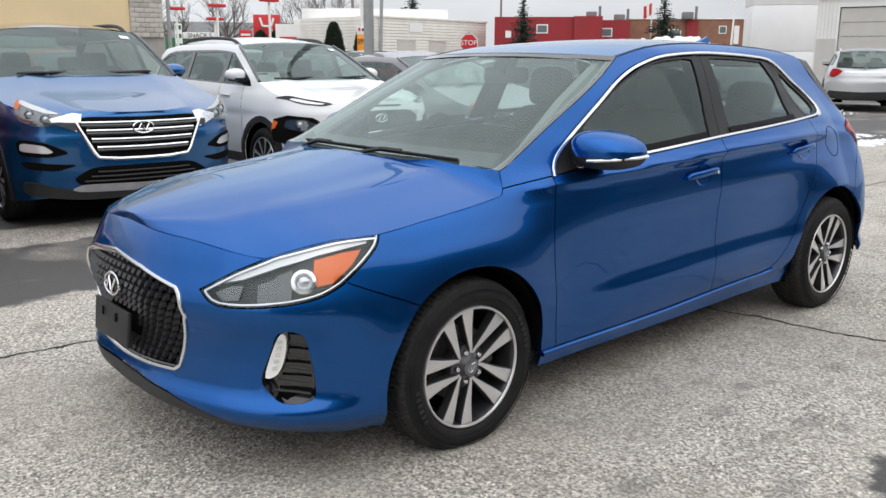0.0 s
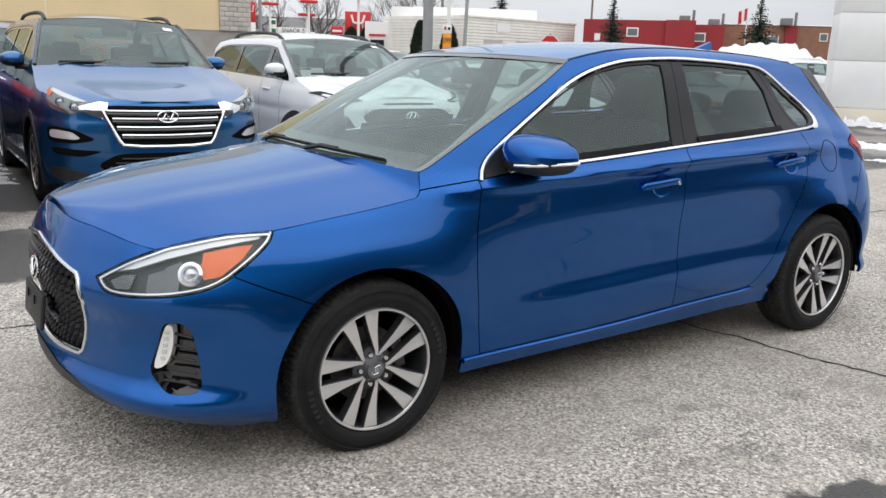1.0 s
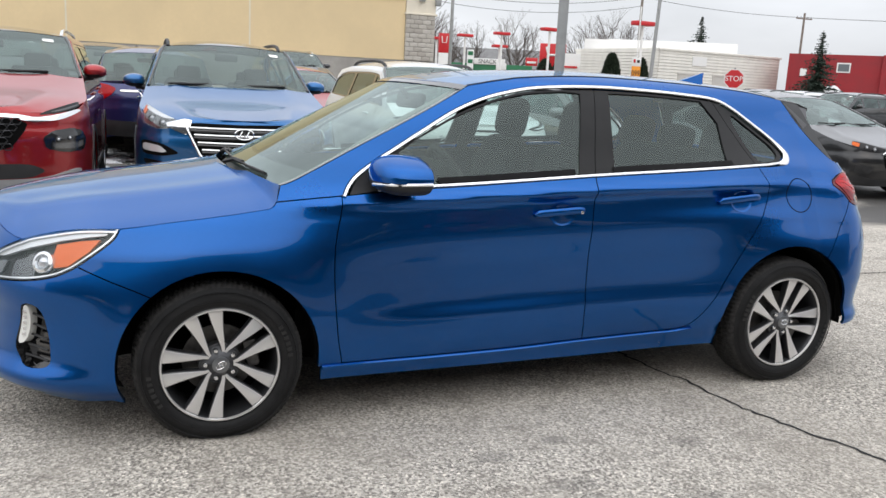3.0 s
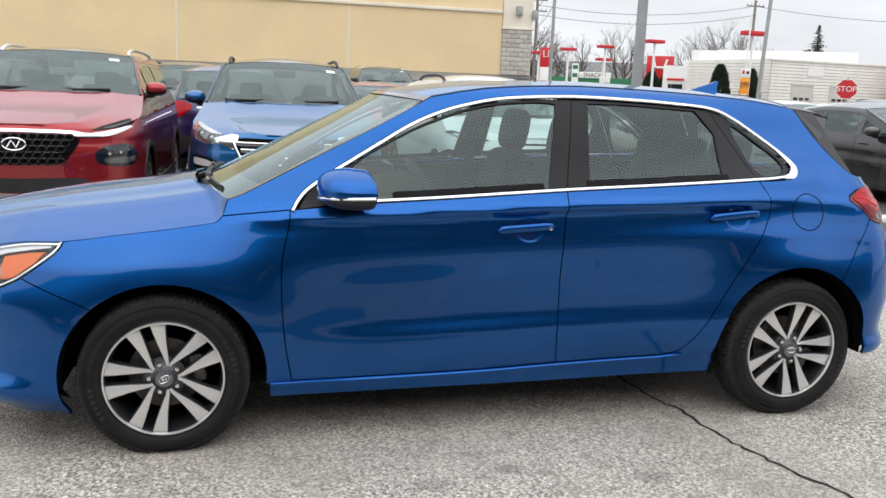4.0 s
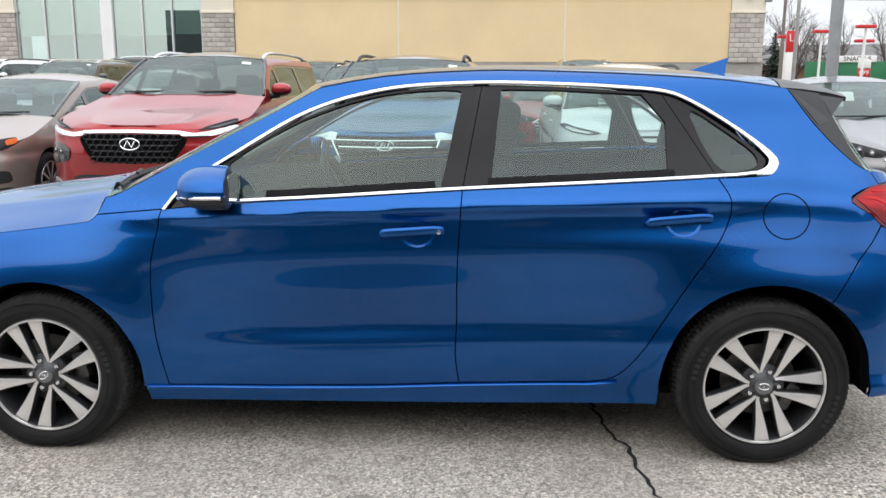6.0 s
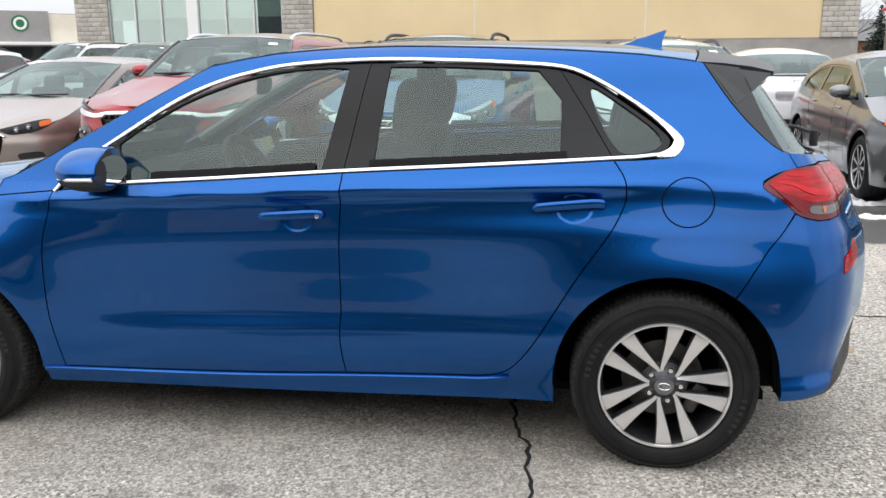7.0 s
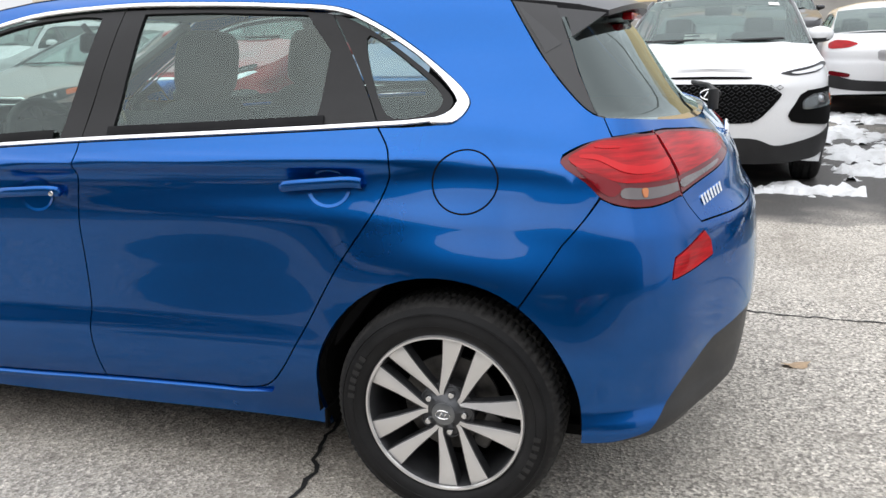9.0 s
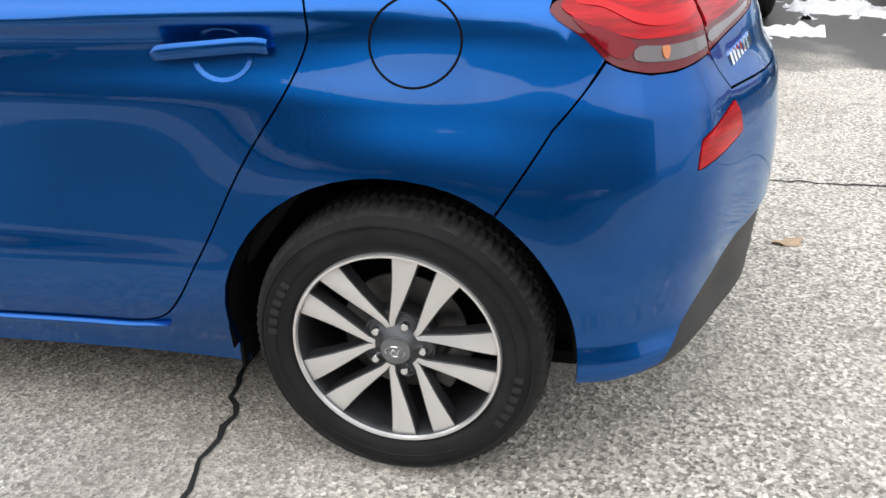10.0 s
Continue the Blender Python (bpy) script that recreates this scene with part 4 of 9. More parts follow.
    part("roof", rim_of(spanned(edge, [(dx(u), zc(u) - p.z) for u, p in zip(us, edge)], 2.3, 28), 0.008), BLUE, car)
    for s in (-1, 1):
        pts = [(p.x, s * (abs(p.y) - 0.010), p.z + 0.0015) for p in edge]
        part("roof_moulding", Geo().tube(pts, 0.0028, 6), TRIM, car)
    sp_edge = [H.pos(2.735, rail(2.735)), Vector((2.83, -0.475, 1.348)), Vector((2.93, -0.468, 1.335)), Vector((3.005, -0.455, 1.318))]
    top = spanned(sp_edge, [(0.05, zc(2.735) - sp_edge[0].z), (0.055, .036), (0.06, .030), (0.05, .024)], 2.5, 24)
    under = [p - Vector((0.0, 0.0, d)) for p, d in zip(sp_edge, (0.05, 0.060, 0.045, 0.014))]
    low = spanned(under, [(0.05, .02), (0.055, .02), (0.06, .02), (0.05, .024)], 2.5, 24)
    sp = Geo().join(top)
    sp.add([v for v in low.v], [f[::-1] for f in low.f])
    w = 25
    k0, k1 = 0, len(top.v)
    ring = [j for j in range(w)]
    for j in range(24):
        sp.f.append([k0 + 3 * w + j, k0 + 3 * w + j + 1, k1 + 3 * w + j + 1, k1 + 3 * w + j])
        sp.s.append(0)
    for i in range(3):
        sp.f.append([k0 + i * w, k0 + (i + 1) * w, k1 + (i + 1) * w, k1 + i * w])
        sp.f.append([k0 + (i + 1) * w + 24, k0 + i * w + 24, k1 + i * w + 24, k1 + (i + 1) * w + 24])
        sp.s += [0, 0]
    part("rear_spoiler", sp, SPOILER_BLACK, car, "dark grey roof spoiler")
    for s in (1, -1):
        a = [H.pos(2.775, 1.340), Vector((3.0, -0.455, 1.312)), H.pos(2.90, 1.235), H.pos(2.865, 1.215)]
        inner_pts = [p + Vector((0.0, 0.03, 0.0)) for p in a]
        c = Geo().add(a + inner_pts, [(0, 3, 2, 1), (4, 5, 6, 7), (0, 1, 5, 4), (1, 2, 6, 5), (2, 3, 7, 6), (3, 0, 4, 7)], flat=True)
        part("spoiler_cheek", Geo().join(c, None if s > 0 else MIRROR), SPOILER_BLACK, car)
    brake = Geo().box((3.02, 0, 1.305), (0.03, 0.30, 0.022), 0.006)
    part("brake_light", brake, RED_LENS, car, "red high brake light")
    fin = Geo()
    prof = [(2.505, 1.418), (2.56, 1.436), (2.62, 1.456), (2.672, 1.474), (2.683, 1.474), (2.668, 1.440), (2.664, 1.400), (2.505, 1.405)]
    fv = []
    for x, z in prof:
        hw = 0.004 + max(0.0, (1.474 - z)) * 0.42 * min(1.0, (x - 2.49) / 0.12)
        fv += [(x, -hw, z), (x, hw, z)]
    n = len(prof)
    fin.add(fv, [(2 * i, 2 * ((i + 1) % n), 2 * ((i + 1) % n) + 1, 2 * i + 1) for i in range(n)], flat=False)
    fin.add(fv, [tuple(2 * i for i in range(n))[::-1], tuple(2 * i + 1 for i in range(n))])
    part("antenna_fin", fin, BLUE, car, "blue shark-fin antenna")

    # hood, windshield, cowl
    hu = [u0, -1.47, -1.40, -1.32, -1.24, -1.146, -1.05, -.93, -.86, -.80, -.725, -.62, -.523, -.45, -.345, -.25, -.166, -.06, .048, .12, .186]
    edge = [H.pos(u, hood_line(u)) for u in hu] + [H.pos(.202, .874), H.pos(.214, .889), H.pos(.222, .920), H.pos(.230, .943)]
    hzc = spline([(-.90, .788), (-.80, .822), (-.65, .856), (-.4, .898), (-.1, .936), (.05, .960), (.25, .985)])
    nrow = len(edge) - 1
    back = spline([(0, 0), (len(hu) - 7, 0.0), (len(hu) - 1, -0.10), (nrow, -0.165)])
    crown = [(back(i), max(0.0, hzc(p.x + back(i)) - p.z)) for i, p in enumerate(edge)]
    crown[0] = (0.0, 0.0)

    def ridge(a, b):
        return 0.010 * math.exp(-((b - 0.62) / 0.10) ** 2) * min(1, a * 3) * (0.4 + 0.6 * a) - 0.003 * math.exp(-((b - 0.48) / 0.10) ** 2) * a

    hood = spanned(edge, [(0.0, c[1]) for c in crown], 2.15, 40, ridge)
    for i in range(len(edge)):
        for j in range(41):
            v = hood.v[i * 41 + j]
            b = abs(-1 + j / 20)
            v.x += crown[i][0] * (1 - b * b) ** 1.5
    hood = part("hood", rim_of(hood, 0.012), BLUE, car)
    part("windshield", None or spanned([H.pos(u, z, -0.002) for u, z in w_edge], [(-0.10 + 0.012 * i / len(w_edge), 0.018) for i in range(len(w_edge))], 2.2, 28), SCREEN, car, "clear curved windshield")
    rimw = Geo()
    ws = [H.pos(u, z, 0.0) for u, z in w_edge]
    for s in (-1, 1):
        inner_e = [Vector((p.x - 0.004, s * (abs(p.y) - 0.035), p.z + 0.001)) for p in ws]
        outer_e = [Vector((p.x, s * abs(p.y), p.z + 0.0015)) for p in ws]
        m2 = len(ws)
        rimw = Geo()
        rimw.add(outer_e + inner_e, [(i, i + 1, m2 + i + 1, m2 + i) if s > 0 else (i, m2 + i, m2 + i + 1, i + 1) for i in range(m2 - 1)])
        part("windshield_border", rimw, GLOSS_BLACK, car)
    header_in = spanned([Vector((p.x, p.y, p.z + 0.0015)) for p in ws[-2:]], [(-0.092, 0.018)] * 2, 2.2, 28)
    part("windshield_header", header_in, GLOSS_BLACK, car)
    cow = [Vector((.215, -.66, .915)), Vector((.236, -.655, .910)), Vector((.258, -.65, .934)), Vector((.30, -.64, .956)), Vector((.36, -.62, .985))]
    part("cowl", spanned(cow, [(-.16, .012), (-.145, .006), (-.125, .004), (-.11, .008), (-.105, .010)], 2.2, 24), TRIM, car, "black plastic cowl")
    w_of_u = spline([(.10, .885), (.232, .943), (.300, .968), (.498, 1.071), (.639, 1.144)])

    def on_screen(xe, y, lift):
        k = 1 - abs(y / .66) ** 2.2
        return (xe - .10 * k - lift * .4, y, w_of_u(xe) + .018 * k + lift)

    for ya, yb, yp in ((-.54, .02, -.02), (-.02, .50, .46)):
        wp = Geo().tube([on_screen(.250, ya + (yb - ya) * q / 8, .007) for q in range(9)], 0.006, 6)
        wp.tube([on_screen(.246, ya + (yb - ya) * q / 8, .015) for q in range(9)], 0.0045, 6)
        wp.tube([on_screen(.205, yp, .0), on_screen(.212, yp - .05, .012), on_screen(.240, (ya + yb) / 2 + .1, .020), on_screen(.250, (ya + yb) / 2, .014)], 0.010, 6)
        part("wiper", wp, TRIM, car, "black wiper arm and blade")
    for k in range(9):
        y = -.52 + .13 * k
        bx = .075 + .13 * abs(y / .66) ** 2.2
        part("cowl_rib", Geo().box((bx + .035, y, .924), (.05, .012, .016), .003), GAP, car)

    # side windows
    inner_c = curve([(.489, .913), (.531, .971), (.608, 1.031), (.708, 1.090), (.808, 1.153), (.949, 1.229), (1.052, 1.271), (1.176, 1.312), (1.345, 1.343), (1.630, 1.357), (1.894, 1.353), (2.105, 1.344),
                     (2.288, 1.328), (2.403, 1.280), (2.526, 1.202), (2.602, 1.148), (2.646, 1.104), (2.630, 1.073), (2.590, 1.060)], 4)
    belt_u = curve([(.489, .913), (.741, .947), (1.066, .970), (1.559, 1.004), (2.0, 1.028), (2.455, 1.050), (2.590, 1.060)], 5)

    def between(pts, a, b):
        return [p for p in pts if a < p[0] < b]

    b_top, b_bot, c_top, c_bot = (1.624, 1.357), (1.561, 1.004), (2.280, 1.330), (2.458, 1.050)
    area_f = [(.489, .913)] + between(belt_u, .49, 1.56) + [b_bot, b_top] + between(inner_c, .49, 1.62)[::-1]
    area_r = [b_bot] + between(belt_u, 1.563, 2.456) + [c_bot, (2.371, 1.192), c_top] + [p for p in inner_c if 1.626 < p[0] < 2.278 and p[1] > 1.2][::-1] + [b_top]
    area_q = [c_bot] + between(belt_u, 2.46, 2.589) + [p for p in inner_c if p[0] > 2.285 and p[1] < 1.33][::-1] + [c_top, (2.371, 1.192)]
    glass_f = [(.745, .957)] + between(belt_u, .75, 1.475) + [(1.478, 1.000), (1.545, 1.335)] + [(p[0], p[1] - .014) for p in between(inner_c, .72, 1.53)[::-1]] + [(.705, 1.072)]
    glass_r = [(1.665, 1.014), (2.0, 1.034), (2.282, 1.050), (2.286, 1.23), (2.205, 1.325), (1.9, 1.339), (1.698, 1.341)]
    glass_q = curve([(2.505, 1.066), (2.570, 1.072), (2.612, 1.092), (2.595, 1.130), (2.510, 1.193), (2.420, 1.252), (2.388, 1.260), (2.414, 1.18), (2.463, 1.092)], 3, True)
    frames = []
    for area, gl, nm, mt, par in ((area_f, glass_f, "front", GLASS, front_doors), (area_r, glass_r, "rear", GLASS, rear_doors), (area_q, glass_q, "quarter", GLASS, None)):
        fr = panel(H, area, [gl], 0.05, -0.004, 0.0015)
        gp = panel(H, gl, (), 0.06, -0.010, -0.002, 0.0)
        for k in (0, 1):
            p0 = par[k] if par else car
            part("window_frame" if par else "quarter_frame", fr.mirrored() if k else fr, WINDOW_TRIM, p0, "black window frame")
            pane = part("door_glass" if par else "quarter_glass", gp.mirrored() if k else gp, mt, p0, "lightly tinted glass")
    trim = Geo()
    pts, nn = on_hull(H, chrome_out)
    mid = [(a[0] * .5 + b[0] * .5, a[1] * .5 + b[1] * .5) for a, b in zip(chrome_out, chrome_out)]

    def shrink(poly, d):
        res = []
        for i in range(len(poly)):
            a, b = poly[max(i - 1, 0)], poly[min(i + 1, len(poly) - 1)]
            tx, tz = b[0] - a[0], b[1] - a[1]
            l = math.hypot(tx, tz)
            res.append((poly[i][0] + tz / l * d, poly[i][1] - tx / l * d))
        return res

    for rows, width in ((shrink(chrome_out, 0.0075), lambda a: 0.0135 + 0.021 * min(1, max(0.0, (a - .74) / .14)) * min(1, max(0.0, (1.0 - a) / .05))), ([(p[0], p[1] + .006) for p in belt if p[0] > .60] + [(2.53, 1.048), (2.605, 1.055)], 0.0125)):
        if callable(width):
            rows = [((a[0], a[1])) for a in rows]
            w_of = width
            rows = [(r[0] - (w_of(i / (len(rows) - 1)) - .0145) * .5 * (1 if r[0] > 2.4 else 0), r[1]) for i, r in enumerate(rows)]
        pts, nn = on_hull(H, rows, 0.002)
        tr = Geo().ribbon(pts, nn, width, 0.006)
        for g in (tr, tr.mirrored()):
            part("chrome_moulding", g, CHROME_TRIM, car, "bright chrome window moulding")

    # black strips along the foot of the door windows, standing in for a reflection
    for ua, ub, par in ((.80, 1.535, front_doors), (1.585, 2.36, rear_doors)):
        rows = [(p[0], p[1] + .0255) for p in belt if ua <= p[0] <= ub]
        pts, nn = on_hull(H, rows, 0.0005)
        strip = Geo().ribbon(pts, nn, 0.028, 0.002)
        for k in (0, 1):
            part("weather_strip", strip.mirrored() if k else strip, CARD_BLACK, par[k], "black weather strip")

    # handles, fuel flap, sill crease, mirrors
    ledge = curve([(.385, .246), (.9, .252), (1.235, .258), (1.56, .272), (1.9, .282), (2.04, .286), (2.13, .302)], 6)
    pts, nn = on_hull(H, [(p[0], p[1] - .006) for p in ledge], 0.0)
    sill = Geo().ribbon(pts, nn, lambda a: 0.020 * (1 - 0.9 * max(0.0, (a - .88) / .12)), 0.012)
    for g in (sill, sill.mirrored()):
        part("sill_ledge", g, BLUE, car)
    for mir in (False, True):
        for (ua, za, ub, zb), par in (((1.262, .838, 1.500, .852), front_doors), ((2.200, .884, 2.440, .900), rear_doors)):
            cup = Geo()
            uc, zcup = (ua * .42 + ub * .58), (za + zb) / 2 - .006
            ring, deep = [], []
            loop = [(uc + .062 * math.cos(a), zcup + .050 * math.sin(a)) for a in [2 * math.pi * k / 24 for k in range(24)]]
            rows = []
            for s, d in ((1.0, 0.0012), (.85, -0.0008), (.6, -0.004), (.3, -0.006), (0.02, -0.0065)):
                rows.append([H.pos(uc + (p[0] - uc) * s, zcup + (p[1] - zcup) * s) + H.normal(p[0], p[1]) * (d + 0.004 - 0.003) for p in loop])
            verts = [v for r in rows for v in r]
            faces = [(i * 24 + k, i * 24 + (k + 1) % 24, (i + 1) * 24 + (k + 1) % 24, (i + 1) * 24 + k) for i in range(4) for k in range(24)]
            cup.add(verts, faces)
            k = 1 if mir else 0
            part("handle_recess", cup.mirrored() if mir else cup, HANDLE_CUP, par[k], "dished recess behind the handle")
            bar = Geo()
            line = curve([(ua, za), (ua + .05, za + .006), ((ua + ub) / 2, (za + zb) / 2 + .004), (ub - .04, zb + .002), (ub, zb - .002)], 5)
            verts, faces = [], []
            for i, (u, z) in enumerate(line):
                f = i / (len(line) - 1)
                hh = 0.0135 * (min(1, f / .10) ** .5 if f < .10 else 1) * (min(1, (1 - f) / .06) ** .5 if f > .94 else 1) + 0.0015
                lift = 0.005 + 0.022 * math.sin(math.pi * min(max(f, .0), 1.0)) ** 0.45
                c, nrm = H.pos(u, z), H.normal(u, z)
                up = Vector((0, 0, 1))
                for a in range(10):
                    w = 2 * math.pi * a / 10
                    verts.append(c + nrm * (lift + 0.009 * math.cos(w)) + up * (hh * math.sin(w)))
            m = len(line)
            faces = [(i * 10 + a, i * 10 + (a + 1) % 10, (i + 1) * 10 + (a + 1) % 10, (i + 1) * 10 + a) for i in range(m - 1) for a in range(10)] + [tuple(range(10)), tuple((m - 1) * 10 + a for a in range(10))]
            bar.add(verts, [f[::-1] for f in faces])
            hb = part("door_handle", bar.mirrored() if mir else bar, BLUE, par[k], "blue door handle")
            if par is front_doors and not mir:
                lk = Geo().lathe([(0.0, -0.0015), (0.007, -0.001), (0.008, 0.001)], 16, "y")
                part("keyhole", Geo().join(lk, Matrix.Translation(H.pos(1.478, .846) + H.normal(1.478, .846) * .0305)), SATIN, hb, "small chrome keyhole")
    circ = [(2.702 + .083 * math.cos(a), .909 + .077 * math.sin(a)) for a in [2 * math.pi * k / 48 for k in range(48)]]
    pts, nn = on_hull(H, circ, 0.0)
    part("fuel_flap_joint", Geo().ribbon(pts, nn, 0.0045, 0.0012, closed=True), GAP, car, "round fuel flap joint")
    for mir in (False, True):
        g = Geo()
        bm = bmesh.new()
        bmesh.ops.create_uvsphere(bm, u_segments=32, v_segments=20, radius=1.0)
        for v in bm.verts:
            x, y, z = v.co
            y = math.copysign(abs(y) ** .75, y)
            x = math.copysign(abs(x) ** .8, x)
            z = math.copysign(abs(z) ** .75, z)
            if x > 0.35:
                x = 0.35 + (x - 0.35) * 0.12
            taper = 1 - 0.20 * max(0.0, -y) * (1 if z > 0 else 0.35)
            v.co = (x * 0.132 + 0.02 * -y, y * 0.128, z * 0.074 * taper + 0.012 * y * (1 if z > 0 else 0))
        low = [f for f in bm.faces if f.calc_center_median().z < -0.018]
        back = [f for f in bm.faces if f.calc_center_median().x > 0.048 and f.normal.x > 0.5]
        bm.verts.index_update()
        bm.faces.index_update()
        il, ib = {f.index for f in low}, {f.index for f in back}
        verts = [v.co.copy() for v in bm.verts]
        faces = [[v.index for v in f.verts] for f in bm.faces]
        bm.free()
        m = Matrix.Translation((0.690, -0.872, 0.998))
        shells = {"cap": Geo(), "base": Geo(), "back": Geo()}
        for i, f in enumerate(faces):
            shells["back" if i in ib else "base" if i in il else "cap"].add([verts[q] for q in f], [list(range(len(f)))])
        fin_m = (MIRROR @ m) if mir else m
        root = new("wing_mirror")
        root.parent = car
        for nm, mt in (("cap", BLUE), ("base", TRIM), ("back", TRIM)):
            sh = weld(Geo().join(shells[nm], fin_m))
            part("mirror_" + nm, sh, mt, root)
        gl = Geo()
        gl.prism([(0.098 * math.cos(a), 0.052 * math.sin(a)) for a in [2 * math.pi * k / 24 for k in range(24)]], 0.003, Matrix.Translation((0.059, 0, 0.0)) @ Matrix.Rotation(radians(90), 4, "Z") @ Matrix.Rotation(radians(90), 4, "X"))
        part("mirror_glass", Geo().join(gl, fin_m), MIRROR_GLASS, root, "mirror glass")
        st = Geo().tube([(0.690 + .06, -1.000, .981), (0.690 - .02, -.995, .979), (0.690 - .085, -.962, .975), (0.690 - .118, -.912, .970), (0.690 - .13, -.867, .966)], 0.0075, 8)
        part("mirror_lamp", st.mirrored() if mir else st, SATIN, root, "bright side-marker strip")
        stalk = Geo().tube([(0.60, -0.725, .940), (0.645, -0.775, .950), (0.680, -0.82, .955)], lambda a: 0.034 - 0.008 * a, 10)
        part("mirror_stalk", stalk.mirrored() if mir else stalk, TRIM, root)

    # headlamps
    for mir in (False, True):
        outline = lamp_top + lamp_back[1:] + lamp_low[1:-1]
        bowl = panel(H, outline, (), 0.05, -0.035, 0.002, 0.0)
        ob = part("headlight", bowl.mirrored() if mir else bowl, LAMP_GREY, car, "clear headlight with amber turn signal")
        rim_pts, nn = on_hull(H, inset(dense(lamp_top + lamp_back[1:] + lamp_low[1:-1], 0.03), 0.010), -0.006)
        pieces = [("lamp_frame", Geo().ribbon(rim_pts, nn, 0.008, 0.005, closed=True), LAMP_CHROME)]
        brow = panel(H, [(-.99, .655), (-.90, .694), (-.72, .748), (-.52, .782), (-.39, .792), (-.40, .772), (-.47, .765), (-.60, .748), (-.75, .715), (-.88, .675)], (), 0.04, -0.010, 0.0, 0.012)
        pieces.append(("daytime_strip", brow, LAMP_WHITE))
        pieces.append(("turn_signal", panel(H, [(-.615, .735), (-.50, .752), (-.425, .757), (-.47, .715), (-.55, .665), (-.625, .655)], (), 0.03, -0.012, 0.0, 0.02), ORANGE))
        for uc, zc2, r, dp in ((-.655, .672, .038, -.012), ):
            q, n1 = H.pos(uc, zc2, dp), H.normal(uc, zc2)
            mm = n1.to_track_quat("-Y", "Z").to_matrix().to_4x4()
            proj = Geo().lathe([(r * .62, -0.006), (r * .74, -0.016), (r, -0.012), (r * 1.12, 0.0), (r * 1.12, 0.03)], 32, "y")
            pieces.append(("projector_ring", Geo().join(proj, Matrix.Translation(q) @ mm), LAMP_CHROME))
            ball = Geo().lathe([(0.0, -0.019), (r * .35, -0.016), (r * .62, -0.004)], 28, "y")
            pieces.append(("projector_lens", Geo().join(ball, Matrix.Translation(q) @ mm), PROJECTOR))
        for a, b in (((-.80, .665), (-.755, .64)), ((-.735, .69), (-.70, .64))):
            pieces.append(("reflector", panel(H, [(a[0] - .02, .612), (b[0], .610), (b[0] + .0, a[1] + .02), (a[0] - .025, a[1])], (), 0.03, -0.022, 0.0, 0.012), LAMP_DIM))
        pieces.append(("reflector", panel(H, [(-.985, .632), (-.93, .655), (-.88, .660), (-.89, .615), (-.95, .608)], (), 0.03, -0.022, 0.0, 0.012), LAMP_DIM))
        pieces.append(("lens", panel(H, outline, (), 0.05, 0.001, 0.002, 0.004), LENS))
        for nm, g, mt in pieces:
            part(nm, g.mirrored() if mir else g, mt, ob)
        # fog pocket with slats and daytime lamp
        pocket = panel(H, fog_hole, (), 0.04, -0.045, -0.01, 0.0)
        pk = part("fog_pocket", pocket.mirrored() if mir else pocket, GLOSS_BLACK, car, "gloss black air vent")
        wall = Geo()
        lp = inset(dense(fog_hole, 0.02), -0.002)
        top = [H.pos(*p) for p in lp]
        bot = [H.pos(*p) - H.normal(*p) * 0.05 for p in inset(lp, 0.01)]
        nn = len(lp)
        wall.add(top + bot, [(i, (i + 1) % nn, nn + (i + 1) % nn, nn + i) for i in range(nn)])
        part("pocket_wall", wall.mirrored() if mir else wall, GLOSS_BLACK, pk)
        for k in range(5):
            z = .325 + .038 * k
            sl = Geo().tube([H.pos(-.775 + .01 * k, z - .004, -.02), H.pos(-.70, z - .006, -.016), H.pos(-.643 - .003 * k, z - .012, -.012)], 0.0045, 6)
            part("slat", sl.mirrored() if mir else sl, TRIM, pk)
        drl = panel(H, curve([(-.745, .503), (-.722, .500), (-.730, .437), (-.760, .375), (-.806, .362), (-.785, .43)], 3, True), (), 0.02, -0.004, 0.0, 0.03)
        dr = part("daytime_lamp", drl.mirrored() if mir else drl, DRL_WHITE, car, "white daytime running lamp")
        for k in range(5):
            z = .395 + .022 * k
            u = -.768 + .28 * (z - .40)
            dot = panel(H, [(u - .008, z - .006), (u + .008, z - .004), (u + .008, z + .007), (u - .008, z + .005)], (), 0.01, 0.001, 0.0, 0.004)
            part("lamp_facet", dot.mirrored() if mir else dot, LAMP_CHROME, dr)

    # grille
    back_g = panel(H, grille_half, (), 0.06, -0.055, -0.01, 0.0, sym=True).both()
    gr = part("grille", back_g, GAP, car, "black cascading mesh grille with satin chrome surround")
    half = inset(dense(grille_half, 0.02), 0.0)
    rows = [p for p in dense(grille_half, 0.02, False)]
    rows += [(2 * u0 - p[0], p[1]) for p in rows[::-1]]
    pts, nn = [], []
    for u, z in rows:
        a = u if u >= u0 else 2 * u0 - u
        q, nr = H.pos(a, z), H.normal(a, z)
        if u < u0:
            q, nr = Vector((q.x, -q.y, q.z)), Vector((nr.x, -nr.y, nr.z))
        pts.append(q)
        nn.append(nr)
    part("grille_surround", Geo().ribbon(pts, nn, 0.013, 0.007, closed=True), SATIN, gr, "satin chrome grille frame")
    part("grille_liner", Geo().tube([p - n * 0.012 for p, n in zip(pts, nn)], 0.014, 6, closed=True), GLOSS_BLACK, gr)
    cell_g = Geo()
